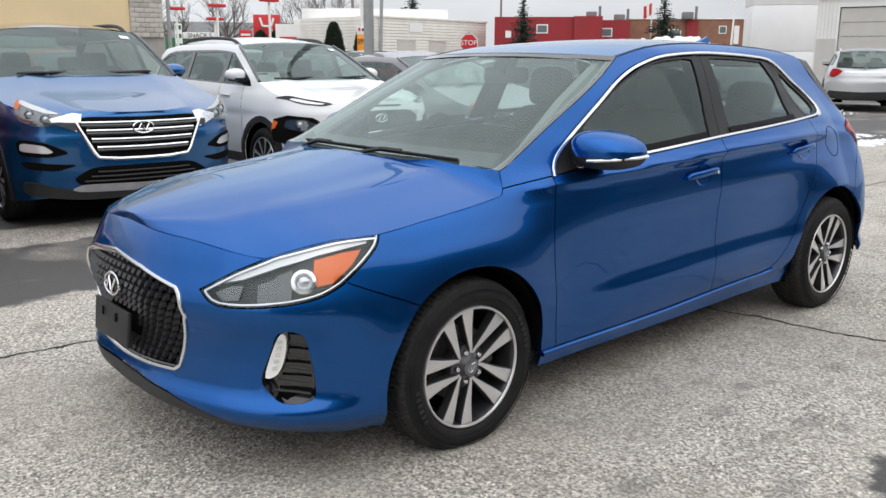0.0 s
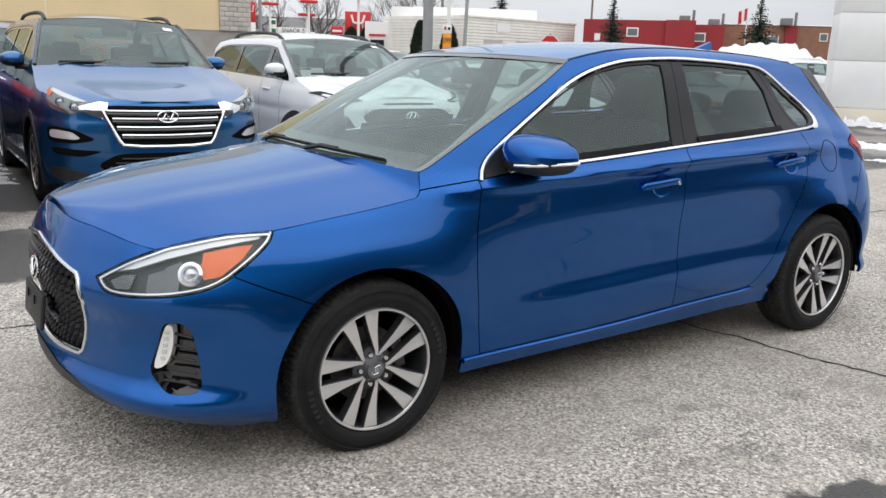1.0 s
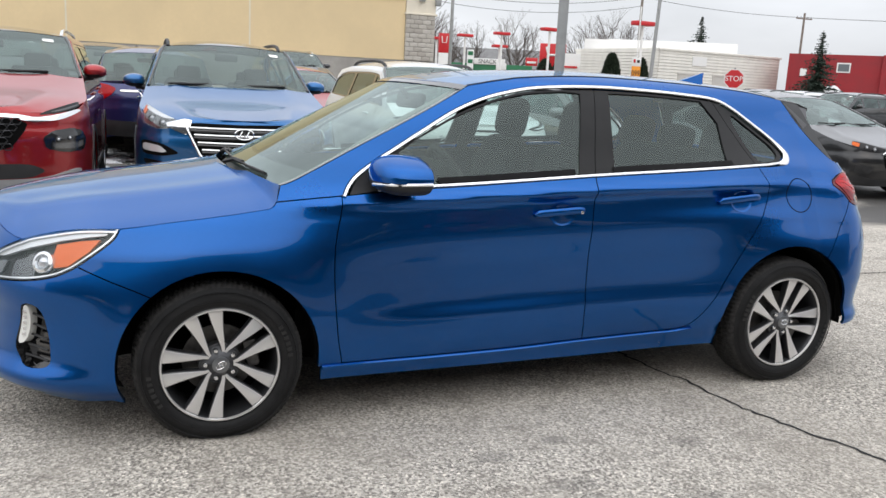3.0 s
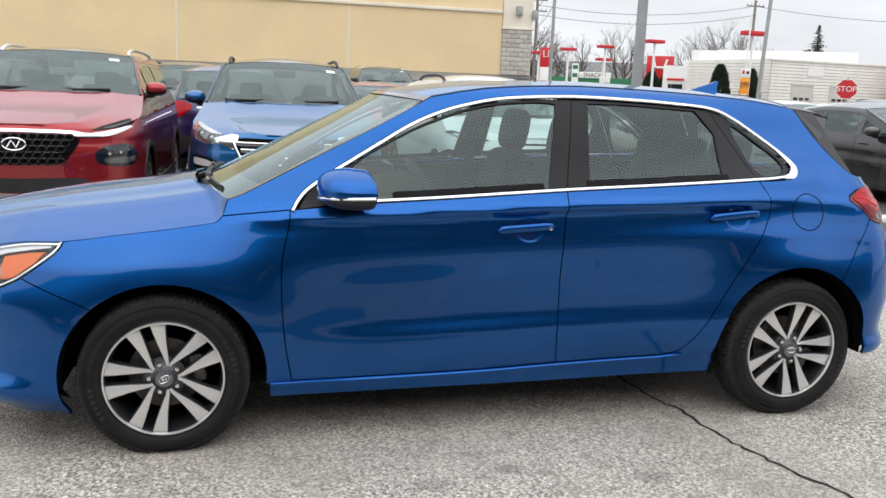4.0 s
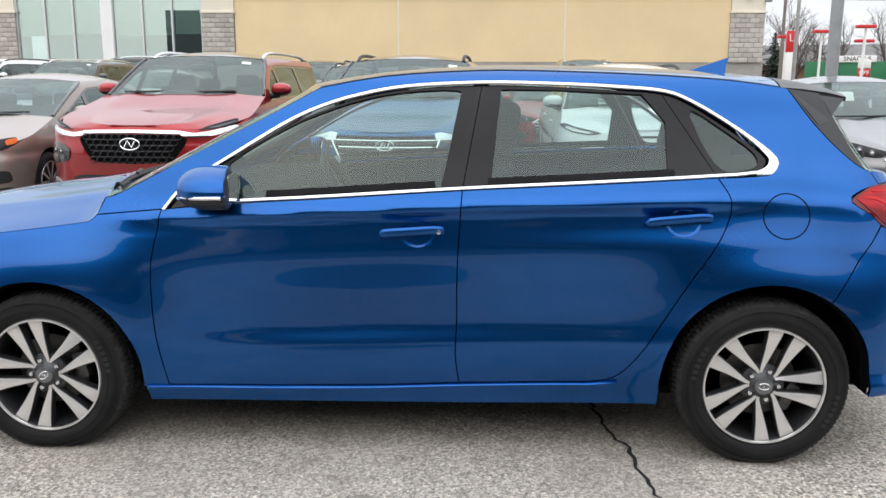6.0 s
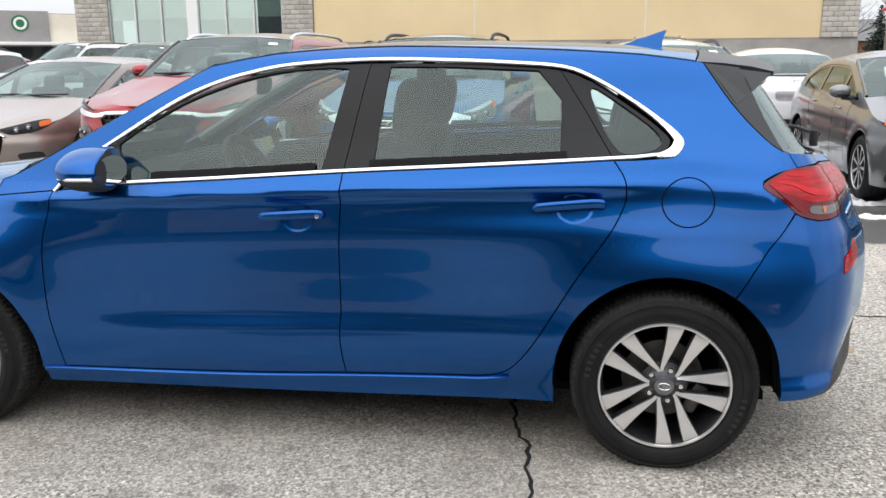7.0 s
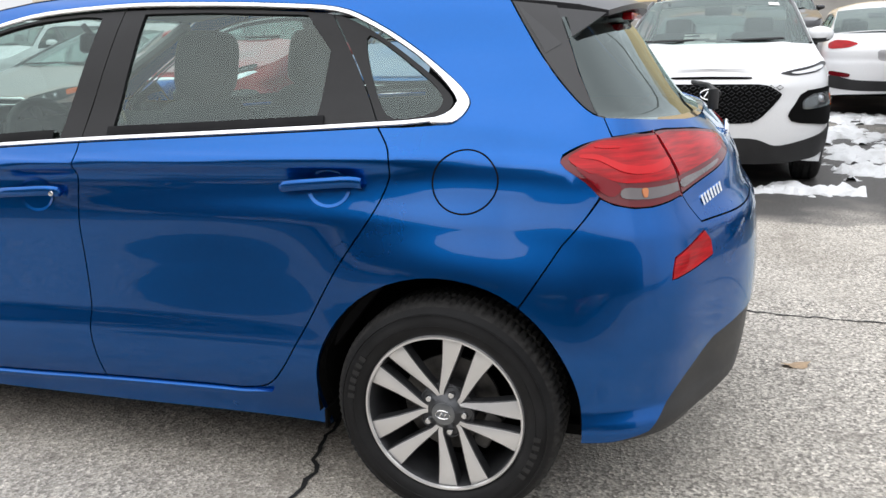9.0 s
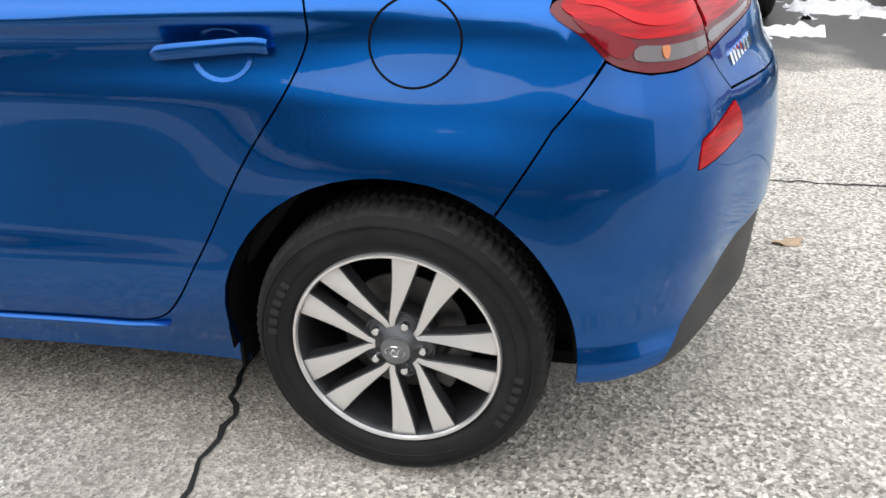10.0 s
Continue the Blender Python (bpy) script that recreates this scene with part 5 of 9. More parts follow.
    for r in range(13):
        z = .345 + .0272 * r
        for c in range(-12, 13):
            d = c * .0405 + (.02025 if r % 2 else 0)
            uu = u0 + abs(d)
            if not inside((uu + .012, z), grille_half + [(u0, .322)]) or (abs(d) < .115 and z < .485 and z > .39):
                continue
            p = H.pos(uu, z, -0.022)
            y = math.copysign(abs(p.y), d)
            nr = H.normal(uu, z)
            tilt = Matrix.Rotation(math.atan2(nr.y * (1 if d < 0 else -1), -nr.x) , 4, "Z")
            m = Matrix.Translation((p.x, y, z)) @ (tilt if d < 0 else tilt)
            w2, h2 = .0175, .0125
            vv = [(-.004, -w2, h2 * .2), (-.004, w2, h2 * .2), (-.012, w2 * .62, -h2), (-.012, -w2 * .62, -h2), (.012, -w2, h2 * .7), (.012, w2, h2 * .7), (.012, w2 * .62, -h2), (.012, -w2 * .62, -h2)]
            cell_g.add([m @ Vector(q) for q in vv], [(0, 3, 2, 1), (0, 1, 5, 4), (1, 2, 6, 5), (2, 3, 7, 6), (3, 0, 4, 7)], flat=True)
    part("mesh", cell_g, GRILLE_DARK, gr, "dark wedge-shaped mesh cells")
    plate = Geo().box((0, 0, 0), (0.016, 0.31, 0.125), 0.006)
    part("plate_holder", plate, TRIM, car, "blank black licence-plate holder", m=pose(-0.922, 0.0, 0.437, 0, 6, 0))
    for y in (-.06, .06):
        part("plate_slot", Geo().box((0, 0, 0), (0.004, 0.012, 0.03), 0.001), GAP, car, m=pose(-0.932, y, 0.465, 0, 6, 0))
    emblem(car, Matrix.Translation((-0.913, 0, 0.572)) @ Matrix.Rotation(radians(-90), 4, "Z") @ Matrix.Rotation(radians(-8), 4, "X"), 0.066)
    emblem(car, Matrix.Translation((H.pos(u1, .955).x + 0.006, 0, 0.955)) @ Matrix.Rotation(radians(90), 4, "Z"), 0.055)

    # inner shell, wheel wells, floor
    # black sheet behind the panels, added to stop light through the joints
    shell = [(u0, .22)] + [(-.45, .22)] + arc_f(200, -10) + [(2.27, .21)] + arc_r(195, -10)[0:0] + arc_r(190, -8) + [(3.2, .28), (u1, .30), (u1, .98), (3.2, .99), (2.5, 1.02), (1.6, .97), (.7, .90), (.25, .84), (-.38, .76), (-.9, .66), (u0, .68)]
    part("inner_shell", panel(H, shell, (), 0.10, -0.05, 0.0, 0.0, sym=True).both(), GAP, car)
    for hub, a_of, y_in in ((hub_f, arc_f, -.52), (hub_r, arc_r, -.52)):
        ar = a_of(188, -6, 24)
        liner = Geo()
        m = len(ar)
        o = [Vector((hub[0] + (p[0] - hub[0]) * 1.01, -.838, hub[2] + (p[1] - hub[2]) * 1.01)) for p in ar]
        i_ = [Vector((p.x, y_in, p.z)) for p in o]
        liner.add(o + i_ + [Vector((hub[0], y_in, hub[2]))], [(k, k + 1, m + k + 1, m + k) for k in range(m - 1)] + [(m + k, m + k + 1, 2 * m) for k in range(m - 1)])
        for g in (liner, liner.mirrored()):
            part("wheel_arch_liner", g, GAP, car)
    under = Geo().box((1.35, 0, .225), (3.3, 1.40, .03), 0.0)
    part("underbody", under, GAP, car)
    for hub in (hub_f, hub_r):
        wheel_parts(car, hub, -1, turn=-36 if hub is hub_f else 3)
        wheel_parts(car, (hub[0], -hub[1], hub[2]), 1)
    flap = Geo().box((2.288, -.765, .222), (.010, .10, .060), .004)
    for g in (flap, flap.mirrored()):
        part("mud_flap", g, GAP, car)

    # added black blocks stand in for the shade deep in the wheel wells
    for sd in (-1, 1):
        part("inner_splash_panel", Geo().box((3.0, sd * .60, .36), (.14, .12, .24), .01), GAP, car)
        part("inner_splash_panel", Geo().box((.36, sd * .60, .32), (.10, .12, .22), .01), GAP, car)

    # cabin
    dash = Geo().box((.68, 0, .79), (.58, 1.44, .30), .06)
    hood_v = Geo().box((0, 0, 0), (.20, .36, .07), .03)
    part("dashboard", dash, DASH, car, "dark grey dashboard")
    part("instrument_hood", hood_v, DASH, car, m=pose(.93, -.37, .965, 0, -12, 0))
    part("centre_screen", Geo().box((0, 0, 0), (.02, .24, .14), .008), GLOSS_BLACK, car, m=pose(.975, 0.0, .965, 0, -14, 0))
    ring = [(0.185 * math.cos(a), 0.185 * math.sin(a), 0) for a in [2 * math.pi * q / 36 for q in range(36)]]
    sw = Geo().tube(ring, 0.0165, 10, closed=True)
    sw.box((0, 0, -.015), (.13, .12, .05), .02)
    for a in (0, 180, 270):
        sw.box((0, 0, 0), (.15, .035, .02), .006, 0, Matrix.Rotation(radians(a), 4, "Z") @ Matrix.Translation((.10, 0, -.008)))
    part("steering_wheel", sw, STEERING, car, "black steering wheel", m=pose(1.07, -.37, .90, 0, 64, 0) @ pose(0, 0, 0, 0, 0, 0))

    def pad(size, power=0.55):
        """A softly rounded cushion."""
        bm = bmesh.new()
        bmesh.ops.create_uvsphere(bm, u_segments=20, v_segments=14, radius=1.0)
        for v in bm.verts:
            v.co = [math.copysign(abs(c) ** power, c) * h / 2 for c, h in zip(v.co, size)]
        return Geo().from_bm(bm)

    def seat(x, y, w, top, head=True):
        s = new("seat")
        s.parent = car
        s.matrix_basis = Matrix.Translation((x, y, 0))
        b = pad((.16, w, .66), .5)
        part("backrest", b, FABRIC, s, m=pose(.12, 0, .76, 0, 14, 0))
        part("cushion", Geo().box((0, 0, 0), (.50, w, .14), .05), FABRIC, s, m=pose(-.16, 0, .44, 0, -4, 0))
        if head:
            part("headrest", pad((.11, .27, .22)), FABRIC, s, m=pose(.215, 0, top, 0, 10, 0))
            part("headrest_post", Geo().tube([(.20, -.06, top - .2), (.21, -.06, top)], .006, 6).tube([(.20, .06, top - .2), (.21, .06, top)], .006, 6), SATIN, s)

    seat(1.50, -.37, .50, 1.185)
    seat(1.50, .37, .50, 1.185)
    bench = new("rear_seat")
    bench.parent = car
    part("backrest", pad((.16, 1.06, .66), .4), FABRIC, bench, m=pose(2.44, 0, .76, 0, 18, 0))
    part("cushion", Geo().box((0, 0, 0), (.50, 1.02, .15), .05), FABRIC, bench, m=pose(2.15, 0, .43, 0, -4, 0))
    for y in (-.38, 0, .38):
        part("headrest", pad((.10, .27, .19 if y else .13)), FABRIC, bench, m=pose(2.545, y, 1.125, 0, 12, 0))
    part("parcel_shelf", Geo().box((2.80, 0, 1.0), (.42, 1.2, .02), .004), DASH, car)
    ceil_e = [Vector((x, -.50, z)) for x, z in ((1.08, 1.335), (1.4, 1.375), (1.9, 1.385), (2.4, 1.37), (2.75, 1.33))]
    part("headliner", spanned(ceil_e, [(-.05, .02)] * 5, 2.2, 12), HEADLINER, car)
    mir = Geo().box((0, 0, 0), (.035, .24, .075), .018)
    part("rearview_mirror", mir, TRIM, car, m=pose(.99, 0, 1.262, 0, 10, 12))
    part("mirror_stem", Geo().tube([(.98, 0, 1.27), (.93, 0, 1.33)], .012, 8), TRIM, car)
    for s in (-1, 1):
        card = [(.52, .42), (2.30, .42), (2.46, .62), (2.52, 1.020), (2.0, 1.000), (1.56, .978), (1.06, .946), (.70, .922), (.52, .890)]
        part("door_card", Geo().prism(card, .05, pose(0, s * .735 + .025, 0, 90, 0, 0), bevel=.012), CARD_BLACK, car, "black inner door panel")
        part("armrest", Geo().box((1.22, s * .69, .70), (.55, .07, .06), .02), DASH, car)
        for x0, x1 in ((1.53, 1.60), ):
            pil = Geo().tube([(1.56, s * .735, .95), (1.60, s * .64, 1.2), (1.62, s * .56, 1.36)], .030, 8)
            part("inner_pillar", pil, DASH, car)
        pil = Geo().tube([(.36, s * .70, .97), (.70, s * .60, 1.155), (1.03, s * .53, 1.32)], .026, 8)
        part("inner_pillar", pil, HEADLINER, car)
    return car


def weld(geo, d=1e-5):
    seen, remap = {}, []
    out = Geo()
    for p in geo.v:
        k = (round(p.x, 5), round(p.y, 5), round(p.z, 5))
        if k not in seen:
            seen[k] = len(out.v)
            out.v.append(p)
            out.n.append(Vector((0, 0, 0)))
        remap.append(seen[k])
    out.f = [[remap[i] for i in f] for f in geo.f]
    out.s = list(geo.s)
    return out


WINDOW_TRIM = varied("window_frame_black", (0.018, 0.018, 0.019), 0.42, 8.0, 0.2, Specular_IOR_Level=0.25)
CHROME_TRIM = Mat("bright_moulding", (0.88, 0.88, 0.89), 0.13, 0.9).m
MIRROR_GLASS = Mat("mirror_silver", (0.9, 0.9, 0.9), 0.02, 1.0).m
LAMP_DIM = Mat("dim_lamp_reflector", (0.085, 0.088, 0.092), 0.18, 0.6, Coat_Weight=1.0).m
LAMP_WHITE = Mat("lamp_light_guide", (0.74, 0.75, 0.76), 0.22, 0.35, Coat_Weight=1.0).m
DRL_WHITE = Mat("running_lamp_lens", (0.86, 0.87, 0.84), 0.2, 0.1, Coat_Weight=1.0).m
PROJECTOR = Mat("projector_glass", (0.55, 0.57, 0.60), 0.05, 0.6, Coat_Weight=1.0).m
GRILLE_DARK = Mat("grille_grey", (0.055, 0.056, 0.06), 0.32, 0.5).m
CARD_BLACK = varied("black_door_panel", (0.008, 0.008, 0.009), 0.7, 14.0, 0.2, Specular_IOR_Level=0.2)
HANDLE_CUP = BLUE
STEERING = varied("steering_leather", (0.012, 0.012, 0.013), 0.6, 20.0, 0.2)
hero_car()


# ---- ground ----
def ground_height(x, y):
    a, b = min(max((y - 7.5) / 22, 0), 1), min(max((16 - x) / 12, 0), 1)
    return 0.55 * a * a * (3 - 2 * a) * b * b * (3 - 2 * b)


def asphalt():
    m = Mat("worn_asphalt", (0.30, 0.29, 0.28), 0.85)
    fine = m.voronoi(110.0)
    grit = m.noise(260.0, 3.0, rough=0.7)
    mid = m.noise(62.0, 6.0, rough=0.75)
    broad = m.noise(1.1, 5.0)
    stone = m.ramp(fine.outputs["Color"], [(0.0, (0.03, 0.028, 0.026)), (0.22, (0.16, 0.152, 0.142)), (0.50, (0.40, 0.385, 0.36)), (0.75, (0.60, 0.58, 0.545)), (1.0, (0.98, 0.955, 0.91))])
    c = m.blend(m.span(grit, 0.45, 0.62, 0.0, 0.4), stone, (0.26, 0.247, 0.228))
    c = m.blend(m.span(mid, 0.50, 0.62, 0.0, 0.72), c, (0.115, 0.108, 0.098))
    c = m.blend(m.span(mid, 0.38, 0.47, 0.55, 0.0), c, (0.70, 0.68, 0.64))
    c = m.blend(m.span(broad, 0.42, 0.72, 0.0, 0.38), c, (0.52, 0.50, 0.465))
    patches = m.noise(5.5, 6.0, rough=0.7)
    c = m.blend(m.span(patches, 0.52, 0.66, 0.0, 0.50), c, (0.17, 0.158, 0.142))
    stain = m.noise(0.62, 5.0, rough=0.6)
    c = m.blend(m.span(stain, 0.48, 0.62, 0.0, 0.38), c, (0.24, 0.222, 0.196))
    worn_spot = m.noise(11.0, 4.0, rough=0.75)
    c = m.blend(m.span(worn_spot, 0.63, 0.70, 0.0, 0.6), c, (0.095, 0.088, 0.08))
    # darker, damp asphalt of the parking bays, with ragged edges
    sep = m.node("ShaderNodeSeparateXYZ")
    m.link(m.coords(), sep.inputs[0])
    X, Y = sep.outputs["X"], sep.outputs["Y"]
    wob = m.noise(1.7, 6.0, rough=0.65)

    def math_(op, a, b=0.0, c3=None):
        n = m.node("ShaderNodeMath")
        n.operation = op
        for i, v in enumerate((a, b) if c3 is None else (a, b, c3)):
            if isinstance(v, (int, float)):
                n.inputs[i].default_value = v
            else:
                m.link(v, n.inputs[i])
        return n.outputs[0]

    shift = math_("MULTIPLY", math_("SUBTRACT", wob, 0.5), 0.75)
    yy = math_("ADD", Y, shift)
    xx = math_("ADD", X, shift)
    bays = m.span(yy, 2.98, 3.08, 0.0, 1.0)
    patch = math_("MULTIPLY", math_("MULTIPLY", m.span(yy, 2.02, 2.10, 0.0, 1.0), m.span(xx, 0.75, 0.85, 1.0, 0.0)), m.span(yy, 3.55, 3.62, 1.0, 0.0))
    strip = math_("MULTIPLY", math_("MULTIPLY", m.span(yy, 3.58, 3.66, 0.0, 1.0), m.span(yy, 4.30, 4.40, 1.0, 0.0)), m.span(xx, 1.3, 1.5, 1.0, 0.0))
    worn = m.span(m.noise(0.55, 4.0), 0.52, 0.62, 1.0, 0.45)
    dark = math_("MULTIPLY", math_("MAXIMUM", math_("MULTIPLY", bays, math_("SUBTRACT", 1.0, math_("MULTIPLY", strip, 0.85))), patch), worn)
    # unseen ground past y = -4.2, darkened to dim the reflections in the doors
    dark = math_("MAXIMUM", dark, m.span(yy, -4.3, -4.2, 1.0, 0.0))
    far = m.span(Y, 9.0, 16.0, 1.0, 0.75)
    dark = math_("MULTIPLY", dark, far)
    dx, dy = math_("DIVIDE", math_("SUBTRACT", X, 1.02), 0.55), math_("DIVIDE", math_("SUBTRACT", Y, -2.36), 0.52)
    r2 = math_("ADD", math_("ADD", math_("MULTIPLY", dx, dx), math_("MULTIPLY", dy, dy)), math_("MULTIPLY", math_("SUBTRACT", m.noise(9.0, 4.0), 0.5), 0.9))
    tar = m.span(r2, 0.88, 1.02, 1.0, 0.0)
    dark = math_("MAXIMUM", dark, tar)
    ragged = math_("MULTIPLY", math_("SUBTRACT", m.noise(30.0, 5.0, rough=0.8), 0.5), 5.0)
    for sx, sy, ra, rb in ((0.93, -1.28, 0.10, 0.045), (1.24, -1.20, 0.07, 0.04), (1.12, -1.55, 0.13, 0.05), (1.15, -1.66, 0.06, 0.05), (1.75, -1.35, 0.09, 0.05), (0.55, -1.75, 0.12, 0.05), (1.55, -1.78, 0.10, 0.06), (0.20, -1.42, 0.11, 0.05)):
        ex, ey = math_("DIVIDE", math_("SUBTRACT", X, sx), ra), math_("DIVIDE", math_("SUBTRACT", Y, sy), rb)
        e2 = math_("ADD", math_("ADD", math_("MULTIPLY", ex, ex), math_("MULTIPLY", ey, ey)), ragged)
        dark = math_("MAXIMUM", dark, m.span(e2, 0.1, 1.3, 0.42, 0.0))
    deep = m.blend(m.span(fine.outputs["Distance"], 0.0, 0.5, 0.0, 1.0), (0.030, 0.030, 0.031), (0.062, 0.061, 0.060))
    m.base(m.blend(1.0, m.blend(dark, c, deep), (1.16, 1.115, 1.05), "MULTIPLY"))
    m.rough(m.span(dark, 0.0, 1.0, 0.88, 0.55))
    h = math_("ADD", math_("MULTIPLY", fine.outputs["Distance"], 0.7), math_("MULTIPLY", grit, 0.35))
    m.bump(h, 0.75, 0.008)
    return m.m


def ground():
    def marks(lo, hi):
        near = [v * 1.5 for v in range(-16, 28)]
        out = [v for v in (-600, -300, -150, -80, -50, -35) if v < near[0]] + near + [45, 50, 56, 64, 75, 90, 120, 180, 300, 600]
        return out

    xs, ys = marks(0, 0), marks(0, 0)
    g = Geo()
    w = len(xs)
    g.add([(x, y, ground_height(x, y)) for y in ys for x in xs], [(j * w + i, j * w + i + 1, (j + 1) * w + i + 1, (j + 1) * w + i) for j in range(len(ys) - 1) for i in range(w - 1)])
    tagged(build("ground", g, asphalt()), "pale worn asphalt lot with darker damp parking bays", "ground", kind="structure")


ground()
CRACK = varied("crack_filler", (0.012, 0.012, 0.012), 0.8, 40.0, 0.4)


def crack(label, pts, width):
    """A jagged black strip laid just above the asphalt; its colour stands for the shade in an open joint."""
    rnd = random.Random(len(pts))
    line = []
    for a, b in zip(pts, pts[1:]):
        n = max(2, int(math.hypot(b[0] - a[0], b[1] - a[1]) / 0.035))
        line += [(a[0] + (b[0] - a[0]) * k / n + rnd.uniform(-1, 1) * 0.011, a[1] + (b[1] - a[1]) * k / n + rnd.uniform(-1, 1) * 0.011) for k in range(n)]
    verts, faces = [], []
    for i, (x, y) in enumerate(line):
        a, b = line[max(i - 1, 0)], line[min(i + 1, len(line) - 1)]
        l = math.hypot(b[0] - a[0], b[1] - a[1]) or 1
        nx, ny = -(b[1] - a[1]) / l, (b[0] - a[0]) / l
        w1, w2 = width * rnd.uniform(0.25, 1.0), width * rnd.uniform(0.25, 1.0)
        verts += [(x + nx * w1, y + ny * w1, 0.003), (x, y, 0.0022), (x - nx * w2, y - ny * w2, 0.003)]
    for i in range(len(line) - 1):
        k = i * 3
        faces += [(k, k + 1, k + 4, k + 3), (k + 1, k + 2, k + 5, k + 4)]
    tagged(build("crack", Geo().add(verts, faces), CRACK), label, "crack", kind="structure")


crack("dark jagged crack running under the hatchback", [(2.02, 1.10), (2.06, 0.3), (2.12, -.4), (2.14, -.54), (2.16, -.67), (2.20, -.75), (2.21, -.83), (2.20, -.92), (2.22, -1.0), (2.23, -1.11), (2.27, -1.25), (2.31, -1.4), (2.37, -1.55), (2.47, -1.9), (2.52, -2.6)], 0.011)
crack("thin straight crack across the asphalt", [(-7, 1.30), (-3, 1.22), (-1.05, 1.17), (-.64, 1.15), (1.0, 1.14), (2.02, 1.10), (3.46, 1.11), (3.68, 1.09), (4.07, 1.09), (6.0, 1.05), (9, 1.0)], 0.011)

SNOW = Mat("old_snow", (0.80, 0.81, 0.82), 0.75)
_g1, _g2 = SNOW.noise(5.0, 6.0), SNOW.noise(60.0, 4.0)
SNOW.base(SNOW.blend(SNOW.span(_g1, 0.50, 0.72, 0.0, 0.55), (0.82, 0.83, 0.84), (0.46, 0.45, 0.43)))
SNOW.bump(_g2, 0.6, 0.02)
SNOW = SNOW.m


def snow_heap(name, label, x, y, sx, sy, h, seed, res=56, z0=None, smooth=False):
    """A ragged patch of half-melted snow."""
    g = Geo()
    verts, faces = [], []
    for j in range(res + 1):
        for i in range(res + 1):
            a, b = -1 + 2 * i / res, -1 + 2 * j / res
            q = Vector((a * sx * 4.2 + seed * 7.1, b * sy * 4.2 + seed * 3.3, seed))
            d = 0.82 - (a * a + b * b) ** 0.5 + 0.95 * noise.fractal(q, 0.8, 2.1, 5)
            k = max(0.0, d)
            z = h * min(1.0, k * 1.6) * (0.55 + 0.45 * noise.noise(q * 2.7)) if d > 0 else -0.02
            if smooth:
                k = max(0.0, 1 - (a * a + b * b) ** 0.5 + 0.20 * noise.noise(q * 0.25))
                z = h * min(1.0, k * 1.25) ** 0.65 * (0.9 + 0.12 * noise.noise(q * 0.4)) if k > 0 else -0.02
            verts.append((a * sx, b * sy, z))
    w = res + 1
    for j in range(res):
        for i in range(res):
            f = (j * w + i, j * w + i + 1, (j + 1) * w + i + 1, (j + 1) * w + i)
            if max(verts[q][2] for q in f) > 0:
                faces.append(f)
    g.add(verts, faces)
    ob = build(name, g, SNOW, m=pose(x, y, ground_height(x, y) + 0.001 if z0 is None else z0))
    return tagged(ob, label, "snow", "snow on the ground", "stuff")


for i, (x, y, sx, sy, h) in enumerate(((3.95, 4.15, .42, .24, .085), (4.75, 5.15, .55, .42, .09), (4.70, 6.3, .60, .65, .07), (4.55, 7.9, .55, .9, .08), (4.95, 4.15, .26, .10, .05), (5.0, 9.6, .7, .7, .08), (-.38, 7.0, .30, 1.3, .05), (-.40, 9.6, .35, 1.0, .06),
                                       (2.0, 7.3, .22, 1.2, .05), (-2.75, 6.3, .22, .9, .05), (7.9, 6.2, .6, 1.6, .07), (12.3, 3.3, 1.1, .5, .06), (13.8, 5.0, .8, 1.4, .06))):
    snow_heap("snow_patch", "half-melted dirty snow lying on the dark asphalt", x, y, sx, sy, h, i + 1)
snow_heap("snow_bank", "long low snow bank round the foot of the entrance pillar", 19.9, 10.2, 1.2, 3.4, .36, 21)
snow_heap("snow_bank", "ploughed snow heap between the far parked cars", 27.0, 20.2, 1.8, 1.4, 1.4, 23, 34, None, True)
LEAF = varied("dead_leaf", (0.42, 0.30, 0.19), 0.8, 60.0, 0.3)
_lf = [(0.055 * math.cos(a) * (1 + 0.25 * math.sin(3 * a)), 0.030 * math.sin(a) * (1 + 0.2 * math.cos(5 * a)), 0.006 + 0.006 * math.cos(2 * a)) for a in [2 * math.pi * k / 18 for k in range(18)]]
tagged(build("leaf", Geo().add(_lf + [(0, 0, 0.004)], [(k, (k + 1) % 18, 18) for k in range(18)]), LEAF, m=pose(3.63, .49, .001, 0, 0, 25)), "pale brown dead leaf lying on the asphalt", "leaf")


